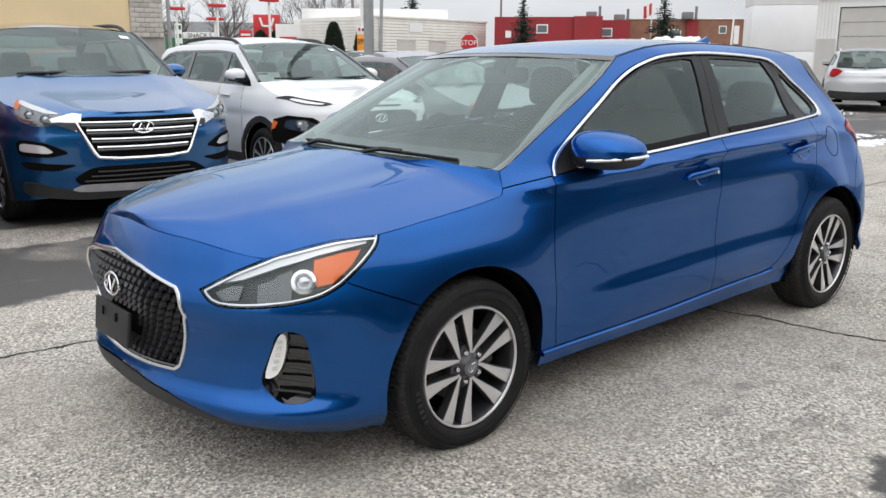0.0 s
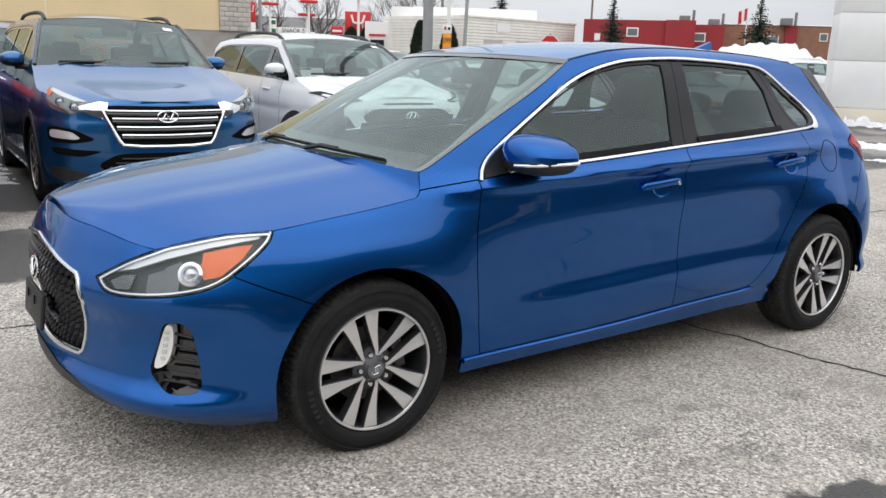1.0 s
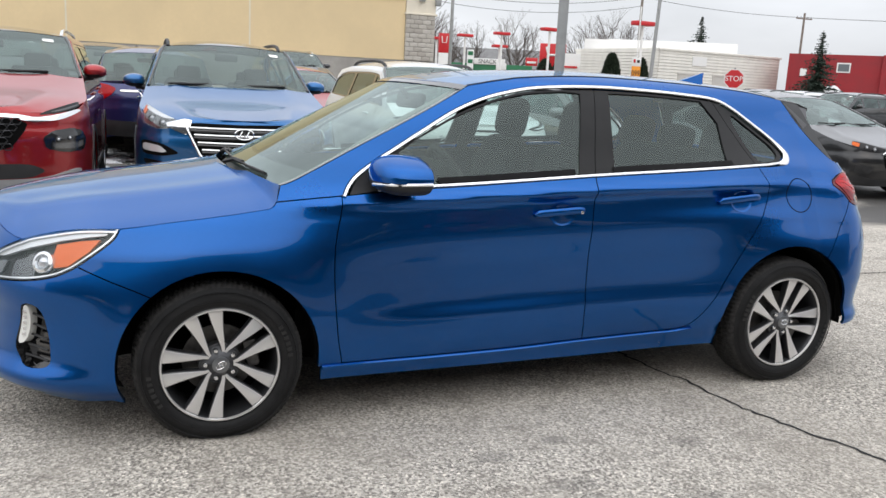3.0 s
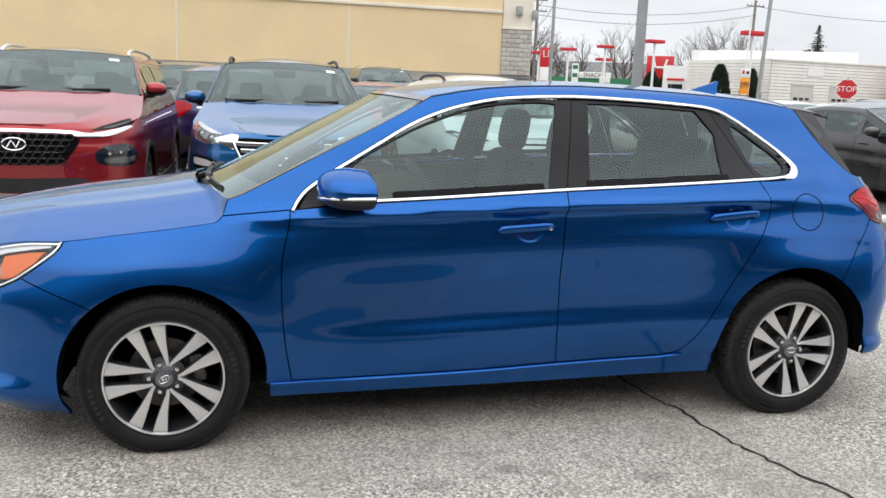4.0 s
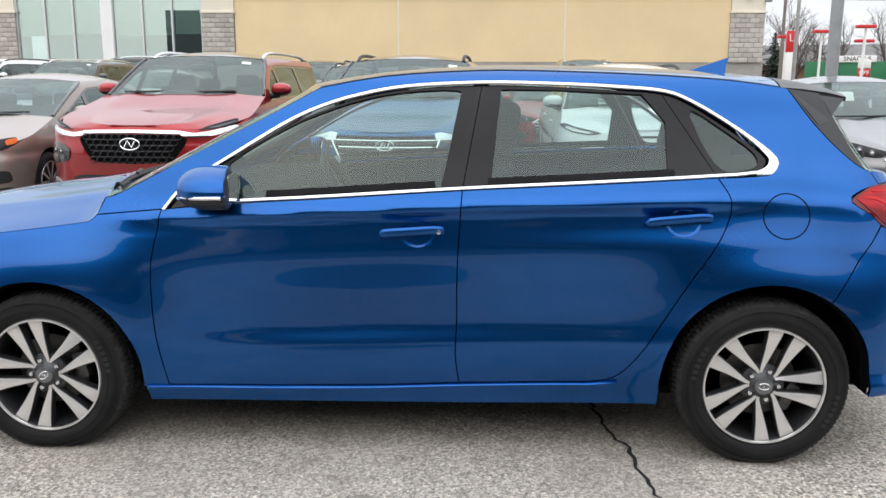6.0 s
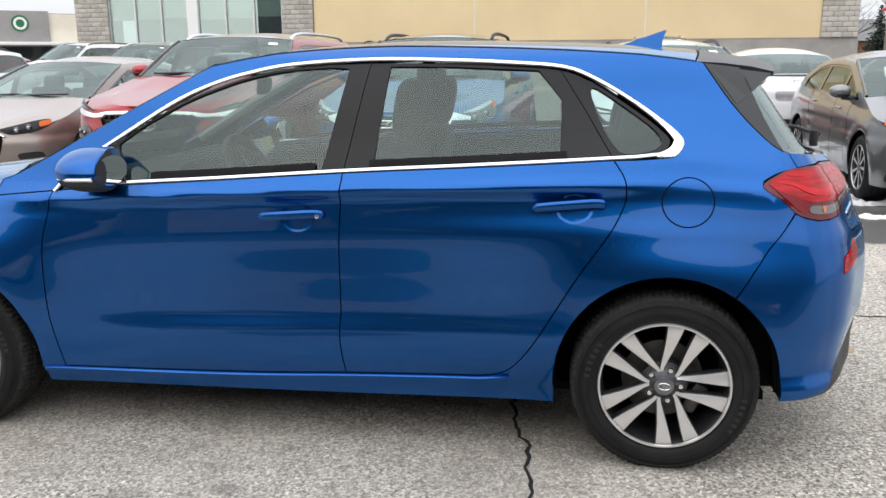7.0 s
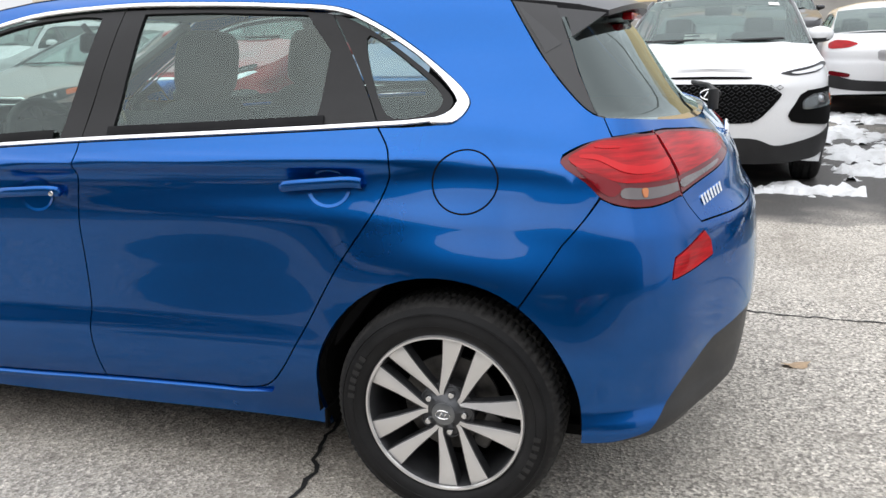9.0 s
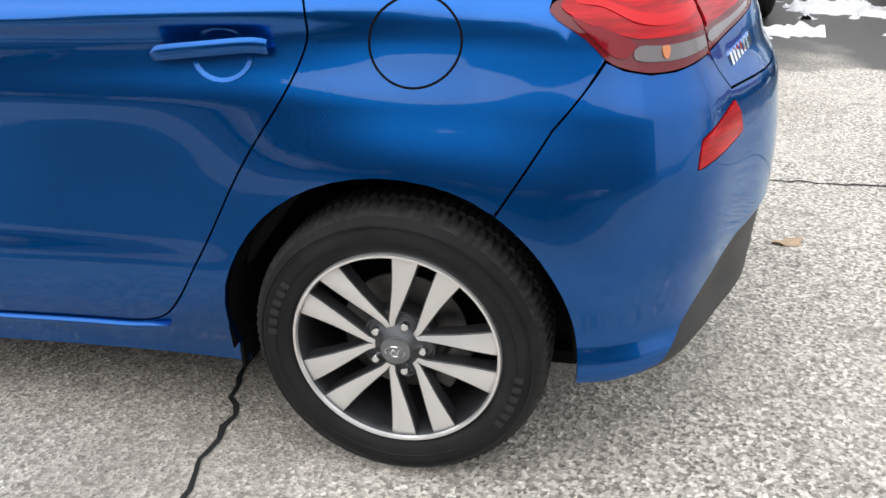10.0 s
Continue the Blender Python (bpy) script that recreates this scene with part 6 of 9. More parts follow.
# ---- cars parked in the lot ----
class LotHull(Hull):
    """A plainer hull: smooth sides with a shoulder, leaning glass and rounded ends."""

    def __init__(self, s):
        self.s = s
        self.prepare(-s["fo"], s["wb"] + s["ro"], s["w"] / 2, -s["fo"] * 0.30, s["wb"] + s["ro"] * 0.35, s.get("nf", 2.7), s.get("nr", 2.8), [(0, [(0, 0), (1, 0)])])

    def belt(self, u):
        s = self.s
        k = min(max(u / s["wb"], 0), 1.2)
        return s["belt"][0] + (s["belt"][1] - s["belt"][0]) * k

    def off(self, u, z):
        s = self.s
        b = self.belt(u)
        d = -0.20 * max(0.0, 0.50 - z) ** 1.5
        d -= 0.07 * max(0.0, (z - 0.72 * b) / (0.28 * b)) ** 2 if z < b else 0.07
        if z > b:
            d -= s["lean"] * (z - b) + 0.9 * max(0.0, z - s["rail"] + 0.06) ** 1.2
        d -= 0.012 * math.exp(-((z - 0.72 * b) / 0.05) ** 2)
        ku = max(0.0, (self.xs - u) / (self.xs - self.u0))
        d -= ku ** 0.7 * (0.55 * max(0.0, z - s["nose"]) ** 1.3 + 0.10 * max(0.0, 0.38 - z))
        kr = max(0.0, (u - self.xe) / (self.u1 - self.xe))
        d -= kr ** 0.7 * (0.45 * max(0.0, z - 0.75) ** 1.5 + 0.10 * max(0.0, 0.42 - z))
        # flared arches
        for c in (0.0, s["wb"]):
            r = math.hypot(u - c, z - s["r"])
            d += 0.012 * math.exp(-((r - s["r"] - 0.08) / 0.07) ** 2)
        return d


def lot_car(name, label, paint, m, s, group="cars parked in the lot", front=None, rear=None, detail=True, privacy=True):
    car = thing(name, label, "car", group, m)
    H = LotHull(s)
    u0, u1, wb, r = H.u0, H.u1, s["wb"], s["r"]
    ra = r + s.get("gap", 0.055)
    st = 0.09 if detail else 0.13

    def arc(c, a0, a1, n=14, rr=ra):
        return [(c + rr * math.cos(radians(a0 + (a1 - a0) * i / n)), r + rr * math.sin(radians(a0 + (a1 - a0) * i / n))) for i in range(n + 1)]

    hood = spline([(u0, s["hood"][0]), (H.front_u(s["w"] * 0.36), s["hood"][0] - 0.02), (H.xs, s["hood"][1]), (s["cowl"], s["hood"][2])])
    a_line = [(s["cowl"], s["hood"][2]), (s["cowl"] + (s["wtop"] - s["cowl"]) * 0.5, s["hood"][2] + (s["rail"] - 0.03 - s["hood"][2]) * 0.54), (s["wtop"], s["rail"] - 0.02)]
    a_line = curve(a_line, 5)
    rail = spline([(s["wtop"], s["rail"] - 0.02), (s["wtop"] + 0.5, s["rail"]), (s["rend"] - 0.4, s["rail"] - 0.005), (s["rend"], s["rail"] - 0.05)])
    d_line = curve([(s["rend"], s["rail"] - 0.05), ((s["rend"] + s["gend"]) / 2 + 0.03, (s["rail"] - 0.05) * 0.5 + s["deck"] * 0.5 + 0.015), (s["gend"], s["deck"])], 5)
    rails = [(u, rail(u)) for u in [s["wtop"] + (s["rend"] - s["wtop"]) * k / 10 for k in range(11)]]
    deck = [(s["gend"], s["deck"]), ((s["gend"] + H.xe) / 2 + 0.1, s["deck"] - 0.005), (H.rear_u(s["w"] * 0.3), s["deck"] - 0.02), (u1, s["deck"] - 0.01)] if s["gend"] < H.xe + 0.3 else [(s["gend"], s["deck"]), (u1, s["deck"] - 0.02)]
    zb = s["sill"]
    out = [(u0, zb + 0.02), (H.front_u(s["w"] * 0.35), zb)] + arc(0.0, 200, -18) + arc(wb, 198, -20) + [(H.rear_u(s["w"] * 0.35), zb + 0.06), (u1, zb + 0.08)]
    out += deck[::-1] + d_line[::-1][1:] + rails[::-1][1:] + a_line[::-1][1:] + sampled(hood, s["cowl"] - 0.01, u0, 14)
    out[-1] = (u0, hood(u0))
    inset_top = 0.045
    x0, x1 = s["cowl"] + 0.16, s["gend"] - s.get("dpil", 0.25)
    top_line = []
    for k in range(15):
        u = x0 + (x1 - x0) * k / 14
        if u < s["wtop"]:
            za = s["hood"][2] + (s["rail"] - 0.02 - s["hood"][2]) * (u - s["cowl"]) / (s["wtop"] - s["cowl"])
        elif u < s["rend"]:
            za = rail(u)
        else:
            za = s["deck"] + (s["rail"] - 0.05 - s["deck"]) * (1 - (u - s["rend"]) / (s["gend"] - s["rend"]))
        za -= inset_top + 0.03
        if za > H.belt(u) + 0.03:
            top_line.append((u, za))
    x0, x1 = top_line[0][0], top_line[-1][0]
    win = [(x0 - 0.06, H.belt(x0) + 0.015)] + [(u, H.belt(u) + 0.015) for u in (0.9, 1.3, 1.8, 2.2) if x0 < u < x1] + [(x1 + 0.05, H.belt(x1) + 0.02)] + top_line[::-1]
    body = panel(H, out, [win], st, sym=True, gap=0.001).both()
    part("body", body, paint, car)
    # glass with dark pillars between
    b0 = s.get("bpil", 1.12)
    c0 = b0 + 0.92
    splits = [x0 - 0.05, b0, b0 + 0.10, c0, c0 + 0.08, x1 + 0.06]

    def clip_win(a, b):
        low = [(u, H.belt(u) + 0.03) for u in [a + (b - a) * k / 6 for k in range(7)]]
        top = []
        for u, _ in low[::-1]:
            z = None
            for (ua, za), (ub, zb2) in zip(top_line, top_line[1:]):
                if ua <= u <= ub:
                    z = za + (zb2 - za) * (u - ua) / (ub - ua)
            if z is not None and z - 0.02 > H.belt(u) + 0.06:
                top.append((u, z - 0.02))
        return low + top

    holes = [h for h in (clip_win(max(splits[0], x0), splits[1]), clip_win(splits[2], min(splits[3], x1 - 0.05)), clip_win(splits[4], x1) if x1 - splits[4] > 0.2 else None) if h and len(h) > 8]
    fr = panel(H, win, holes, st, -0.006, 0.0)
    for k in (0, 1):
        part("window_frame", fr.mirrored() if k else fr, GLOSS_BLACK, car, "black window frame")
        for i, h in enumerate(holes):
            g = panel(H, h, (), st * 1.5, -0.012, -0.003, 0.0)
            part("door_glass", g.mirrored() if k else g, PRIVACY if (privacy and i > 0) else GLASS, car)
    edge = [H.pos(u, z) for u, z in rails]
    n = len(edge) - 1
    part("roof", rim_of(spanned(edge, [(-0.07 * (1 - i / n) + 0.05 * i / n, (s["h"] - s["rail"]) * (0.45 + 0.65 * math.sin(math.pi * i / n) ** 0.7)) for i in range(n + 1)], 2.4, 20), 0.01), s.get("roof", paint), car)
    edge = [H.pos(u, z, -0.004) for u, z in a_line]
    n = len(edge) - 1
    edge_w = edge
    part("windshield", spanned(edge, [(-0.15 + 0.08 * i / n, 0.012 + (0.45 * (s["h"] - s["rail"]) - 0.012) * i / n) for i in range(n + 1)], 2.3, 20), SCREEN, car, "clear windshield")
    for sd in (-1, 1):
        pts = [Vector((p.x - 0.003, sd * (abs(p.y) - 0.02), p.z + 0.004)) for p in edge]
        part("windshield_border", Geo().tube(pts, 0.016, 6), GLOSS_BLACK, car)
    edge = [H.pos(u, z, -0.004) for u, z in d_line]
    n = len(edge) - 1
    part("rear_window", spanned(edge, [(0.05 + 0.12 * i / n, 0.45 * (s["h"] - s["rail"]) * (1 - i / n) + 0.012 * i / n) for i in range(n + 1)], 2.3, 20), PRIVACY, car, "dark rear window")
    hu = [u0, u0 + 0.05, u0 + 0.12, u0 + 0.22, u0 + 0.35, u0 + 0.5, (u0 + H.xs) / 2 + 0.1, H.xs - 0.1, H.xs, H.xs * 0.5, 0.0, s["cowl"] * 0.5, s["cowl"] - 0.02]
    hu = sorted(hu)
    edge = [H.pos(u, hood(u)) for u in hu]
    zc = spline([(-s["fo"], s["hood"][0]), (-s["fo"] * 0.75, s["hood"][0] + 0.05), (0.0, s["hood"][1] + 0.085), (s["cowl"], s["hood"][2] + 0.02)])
    n = len(edge) - 1
    crown = [(-0.10 * max(0, i - n + 3) / 3, max(0.0, zc(p.x) - p.z)) for i, p in enumerate(edge)]
    crown[0] = (0.0, 0.0)

    def fold(a, b):
        return 0.012 * math.exp(-((b - 0.66) / 0.09) ** 2) * min(1, a * 2.5)

    part("hood", rim_of(spanned(edge, crown, 3.0, 24, fold), 0.012), paint, car)
    if len(deck) > 2:
        edge = [H.pos(u, z) for u, z in curve(deck, 5)]
        n = len(edge) - 1
        crown = [(0.0 if i > 2 else 0.16, 0.035 * (1 - i / n)) for i in range(n + 1)]
        part("trunk_lid", rim_of(spanned(edge, crown, 2.4, 14), 0.012), paint, car)
    if s.get("tag"):
        def on_glass(f, b):
            e = edge_w[0].lerp(edge_w[-1], f)
            k = 1 - abs(b) ** 2.3
            return Vector((e.x + (-0.15 + 0.08 * f) * k - 0.012, e.y * b, e.z + (0.012 + (0.45 * (s["h"] - s["rail"]) - 0.012) * f) * k + 0.008))

        tag = Geo().add([on_glass(.80, .80), on_glass(.80, .66), on_glass(.87, .66), on_glass(.87, .80)], [(0, 1, 2, 3)], flat=True)
        part("windshield_sticker", tag, PAPER, car, "white paper sticker")
    # cabin
    part("dashboard", Geo().box((s["cowl"] + 0.42, 0, s["belt"][0] - 0.03), (0.62, s["w"] - 0.40, 0.16), 0.05), DASH, car)
    for y in (-0.37, 0.37):
        for x, zt in ((b0 + 0.15, s["belt"][0] + 0.20), (b0 + 1.0, s["belt"][0] + 0.16)):
            g = Geo().box((0, 0, 0), (0.14, 0.5, 0.6), 0.05)
            g.box((0.05, 0, 0.36), (0.10, 0.26, 0.18), 0.04)
            part("seat", g, FABRIC, car, m=pose(x, y, zt - 0.33, 0, 14, 0))
    part("rearview_mirror", Geo().box((s["wtop"] - 0.10, 0, s["rail"] - 0.11), (0.05, 0.24, 0.08), 0.02), TRIM, car)
    # added black sheet inside the skin, so no light passes the gaps
    shell = [(u0, zb + 0.05)] + arc(0.0, 195, -10, 10) + arc(wb, 190, -10, 10) + [(u1, zb + 0.12), (u1, s["deck"] - 0.1), (wb, H.belt(wb) - 0.05), (s["cowl"], s["hood"][2] - 0.12), (0, s["hood"][1] - 0.08), (u0, s["hood"][0] - 0.06)]
    part("inner_shell", panel(H, shell, (), 0.2, -0.06, 0.0, 0.0, sym=True).both(), GAP, car)
    part("underbody", Geo().box((wb / 2, 0, zb + 0.03), (wb + s["fo"] + s["ro"] - 0.9, s["w"] - 0.45, 0.04)), GAP, car)
    for c in (0.0, wb):
        for sd in (-1, 1):
            wheel_parts(car, (c, sd * (s["w"] / 2 - 0.115), r), sd, r, r * s.get("rim", 0.70), 0.21, detail=False, style=s.get("wheel", "single"), spokes=s.get("spokes", 9) if s.get("wheel", "single") == "single" else 5, turn=11 * c)
            ar = arc(c, 200, -20, 14, ra + 0.004)
            k = len(ar)
            o = [Vector((p[0], sd * (s["w"] / 2 - 0.05), p[1])) for p in ar]
            i_ = [Vector((p[0], sd * 0.45, p[1])) for p in ar]
            part("wheel_arch_liner", Geo().add(o + i_ + [Vector((c, sd * 0.45, r))], [(q, q + 1, k + q + 1, k + q) for q in range(k - 1)] + [(k + q, k + q + 1, 2 * k) for q in range(k - 1)]), GAP, car)
            if s.get("clad"):
                ring = arc(c, 198, -16, 16, ra) + arc(c, -16, 198, 16, ra + s["clad"])
                g = panel(H, ring, (), 0.08, 0.007, 0.0, 0.01)
                part("arch_cladding", g.mirrored() if sd > 0 else g, TRIM, car, "black arch cladding")
    if s.get("clad"):
        cl = panel(H, [(ra * 0.98, zb), (wb - ra * 0.98, zb), (wb - ra, zb + 0.10), (ra, zb + 0.10)], (), 0.12, 0.007, 0.0, 0.01)
        for k in (0, 1):
            part("sill_cladding", cl.mirrored() if k else cl, TRIM, car)
    # door joints, handles, mirrors
    for k in (0, 1):
        for line in ([(s["cowl"] + 0.25, H.belt(0.4)), (s["cowl"] + 0.20, 0.62), (s["cowl"] + 0.24, zb + 0.13)], [(b0 + 0.04, H.belt(b0)), (b0 + 0.0, 0.6), (b0 + 0.02, zb + 0.12)],
                     [(c0 + 0.22, H.belt(c0)), (c0 + 0.20, 0.8), (c0 - 0.02, 0.5), (c0 - 0.14, zb + 0.12)]):
            pts, nn = on_hull(H, curve(line, 6), 0.0)
            g = Geo().ribbon(pts, nn, 0.006, 0.0012)
            part("door_joint", g.mirrored() if k else g, GAP, car)
        for u in (b0 - 0.16, c0 + 0.02):
            z = H.belt(u) - 0.10
            pts = [H.pos(u + q * 0.1, z + 0.003 * q, 0.018 if 0 < i < 3 else 0.004) for i, q in enumerate((-1, -0.7, 0.7, 1))]
            g = Geo().tube(pts, 0.012, 6)
            part("door_handle", g.mirrored() if k else g, s.get("handle", paint), car)
        bm = bmesh.new()
        bmesh.ops.create_uvsphere(bm, u_segments=16, v_segments=10, radius=1.0)
        for v in bm.verts:
            x, y, z = v.co
            v.co = (min(x, 0.35) * 0.10, math.copysign(abs(y) ** 0.8, y) * 0.108, math.copysign(abs(z) ** 0.75, z) * 0.070 * (1 - 0.18 * max(0.0, -y)))
        mu, my, mz = s.get("mir", (0.42, 0.03, 0.09))
        cz, mx, my = H.belt(0.6) + mz, s["cowl"] + mu, s["w"] / 2 + my
        mg = Geo().from_bm(bm, Matrix.Translation((mx, -my, cz)))
        cap, low_g = Geo(), Geo()
        for f in mg.f:
            (low_g if sum(mg.v[i].z for i in f) / len(f) < cz - 0.035 else cap).add([mg.v[i] for i in f], [list(range(len(f)))])
        cap, low_g = weld(cap), weld(low_g)
        root = part("wing_mirror", cap.mirrored() if k else cap, s.get("mirror", paint), car)
        part("mirror_base", low_g.mirrored() if k else low_g, TRIM, root, "black mirror base")
        g = Geo().tube([(mx - 0.04, -my + 0.22, cz - 0.075), (mx, -my + 0.02, cz - 0.06)], 0.028, 8)
        part("mirror_stalk", g.mirrored() if k else g, TRIM, root)
        if s.get("rack"):
            yr = abs(H.pos(s["wtop"] + 0.6, s["rail"] - 0.01).y) - 0.06
            zr = s["rail"] + 0.035
            pts = [(s["wtop"] + 0.10, -yr, zr - 0.05), (s["wtop"] + 0.30, -yr, zr + 0.01), (s["wtop"] + 0.8, -yr, zr + 0.03), (s["rend"] - 0.45, -yr, zr + 0.015), (s["rend"] - 0.2, -yr, zr - 0.05)]
            g = Geo().tube(curve(pts, 5), 0.019, 8)
            part("roof_rail", g.mirrored() if k else g, s["rack"], car, "arched roof rail")
    for y0, y1 in ((-0.55, 0.08), (0.05, 0.62)):
        zz = s["hood"][2] + 0.035
        g = Geo().tube([(s["cowl"] - 0.06, y1, zz), (s["cowl"] - 0.10, (y0 + y1) / 2, zz + 0.005), (s["cowl"] - 0.05, y0, zz + 0.012)], 0.010, 5)
        part("wiper", g, TRIM, car)
    if front:
        front(car, H, s, paint)
    if rear:
        rear(car, H, s, paint)
    return car


def soften(pts, times=2, cut=0.16):
    """Round the corners of an outline; corners on the middle line stay."""
    for _ in range(times):
        res = []
        n = len(pts)
        for i, p in enumerate(pts):
            if abs(p[0]) < 1e-6:
                res.append(p)
                continue
            for q in (pts[i - 1], pts[(i + 1) % n]):
                res.append((p[0] + (q[0] - p[0]) * cut, p[1] + (q[1] - p[1]) * cut))
        pts = res
    return pts


def bulb(car, H, name, y, z, r, lift=0.006):
    """A round lamp in a chrome ring, on both sides of the nose."""
    u = H.front_u(y)
    q, n1 = H.pos(u, z, lift), H.normal(u, z)
    m = Matrix.Translation(q) @ Vector((n1.x, n1.y * 0.4, 0)).normalized().to_track_quat("-Y", "Z").to_matrix().to_4x4()
    ring = Geo().join(Geo().lathe([(r * .70, -0.004), (r * .82, -0.012), (r, -0.008), (r * 1.08, 0.0), (r * 1.08, 0.03)], 20, "y"), m)
    ball = Geo().join(Geo().lathe([(0.0, -0.016), (r * .4, -0.012), (r * .72, -0.002)], 18, "y"), m)
    for k in (0, 1):
        ob = part(name, ring.mirrored() if k else ring, LAMP_DIM, car)
        part("lamp_glass", ball.mirrored() if k else ball, PROJECTOR, ob)


def face(car, H, name, pts, mat, lift=0.004, label="", both=False, deep=0.012, sym=False, end="front", soft=2):
    """Pieces on the nose or tail, outlined in (distance from the middle, height)."""
    conv = H.front_u if end == "front" else H.rear_u
    e = H.u0 if end == "front" else H.u1
    poly = [((e if abs(y) < 1e-6 else conv(y)), z) for y, z in soften(pts, soft)]
    g = panel(H, poly, (), 0.06, lift, 0.0, deep, sym=sym)
    obs = []
    if sym:
        obs.append(part(name, g.both(), mat, car, label))
    else:
        obs.append(part(name, g, mat, car, label))
        obs.append(part(name, g.mirrored(), mat, car, label))
    return obs


def bar_on(car, H, name, pts, mat, radius, lift=0.01, label="", mirror=True, parent=None):
    """A bar across the nose through (distance, height) points, with its mirror half."""
    half = [H.pos(H.front_u(y) if y > 0 else H.u0, z, lift) for y, z in pts]
    line = half + [Vector((p.x, -p.y, p.z)) for p in (half[::-1] if abs(half[-1].y) > 0.01 else half[::-1][1:])]
    if abs(half[0].y) < 0.01:
        line = [Vector((p.x, -p.y, p.z)) for p in half[::-1]] + half[1:]
    return part(name, Geo().tube(line, radius, 6), mat, parent or car, label)


def tucson_front(car, H, s, paint):
    g = face(car, H, "grille", [(0, .875), (.46, .885), (.495, .845), (.35, .560), (0, .548)], GAP, 0.006, "black grille with four chrome bars", sym=True, soft=1)[0]
    for z, y in ((.835, .465), (.772, .43), (.708, .40), (.645, .365)):
        bar_on(car, H, "grille_bar", [(0, z), (y * .5, z + .002), (y, z + .006)], CHROME, 0.0100, 0.018, parent=g)
        bar_on(car, H, "grille_slat", [(0, z - .022), (y * .5, z - .020), (y, z - .016)], GLOSS_BLACK, 0.012, 0.012, parent=g)
    bar_on(car, H, "grille_frame", [(0, .553), (.2, .556), (.355, .570), (.385, .61), (.47, .78), (.50, .845)], CHROME, 0.014, 0.014, "chrome grille frame", parent=g)
    face(car, H, "grille_wing", [(.455, .902), (.520, .912), (.675, .872), (.655, .838), (.500, .775), (.470, .825)], CHROME, 0.014, "chrome corner piece", soft=0)
    face(car, H, "headlight", [(.53, .880), (.66, .925), (.78, .975), (.885, 1.025), (.893, .965), (.86, .860), (.74, .815), (.62, .830)], HEAD_SILVER, 0.004, "clear swept-back headlight")
    face(car, H, "lamp_brow", [(.60, .907), (.70, .941), (.80, .982), (.875, 1.018), (.872, .985), (.80, .948), (.70, .912)], LAMP_WHITE, 0.010)
    bulb(car, H, "main_lamp", .70, .872, .038)
    bulb(car, H, "main_lamp", .80, .905, .036)
    face(car, H, "turn_signal", [(.862, 1.00), (.888, 1.012), (.890, .955), (.868, .935)], ORANGE, 0.009)
    face(car, H, "lens", [(.53, .880), (.66, .925), (.78, .975), (.885, 1.025), (.893, .965), (.86, .860), (.74, .815), (.62, .830)], LENS, 0.026, deep=0.02)
    face(car, H, "fog_pocket", [(.55, .610), (.70, .690), (.84, .715), (.875, .70), (.865, .590), (.70, .578)], GAP, 0.006, "black fog-lamp pocket")
    face(car, H, "fog_lamp", [(.66, .622), (.72, .672), (.85, .692), (.855, .625), (.70, .610)], LAMP_WHITE, 0.014, "clear fog lamp")
    face(car, H, "lower_slot", [(.50, .520), (.70, .530), (.86, .550), (.84, .495), (.66, .470)], GAP, 0.006)
    face(car, H, "lower_grille", [(0, .50), (.40, .50), (.55, .41), (.50, .355), (0, .345)], GAP, 0.005, "black lower mesh", sym=True)
    for k in range(3):
        bar_on(car, H, "lower_slat", [(0, .385 + .036 * k), (.25, .385 + .036 * k), (.47 - .05 * k, .388 + .036 * k)], TRIM, 0.007, 0.010)
    face(car, H, "skid_plate", [(0, .352), (.48, .365), (.57, .325), (.5, .305), (0, .295)], SILVER_TRIM, 0.016, "silver skid plate", sym=True)
    face(car, H, "chin", [(0, .300), (.55, .315), (.86, .40), (.87, .28), (.5, .24), (0, .24)], TRIM, 0.008, "black chin", sym=True)
    emblem(car, Matrix.Translation(H.pos(H.u0, .790, 0.03)) @ Matrix.Rotation(radians(-90), 4, "Z"), 0.083)


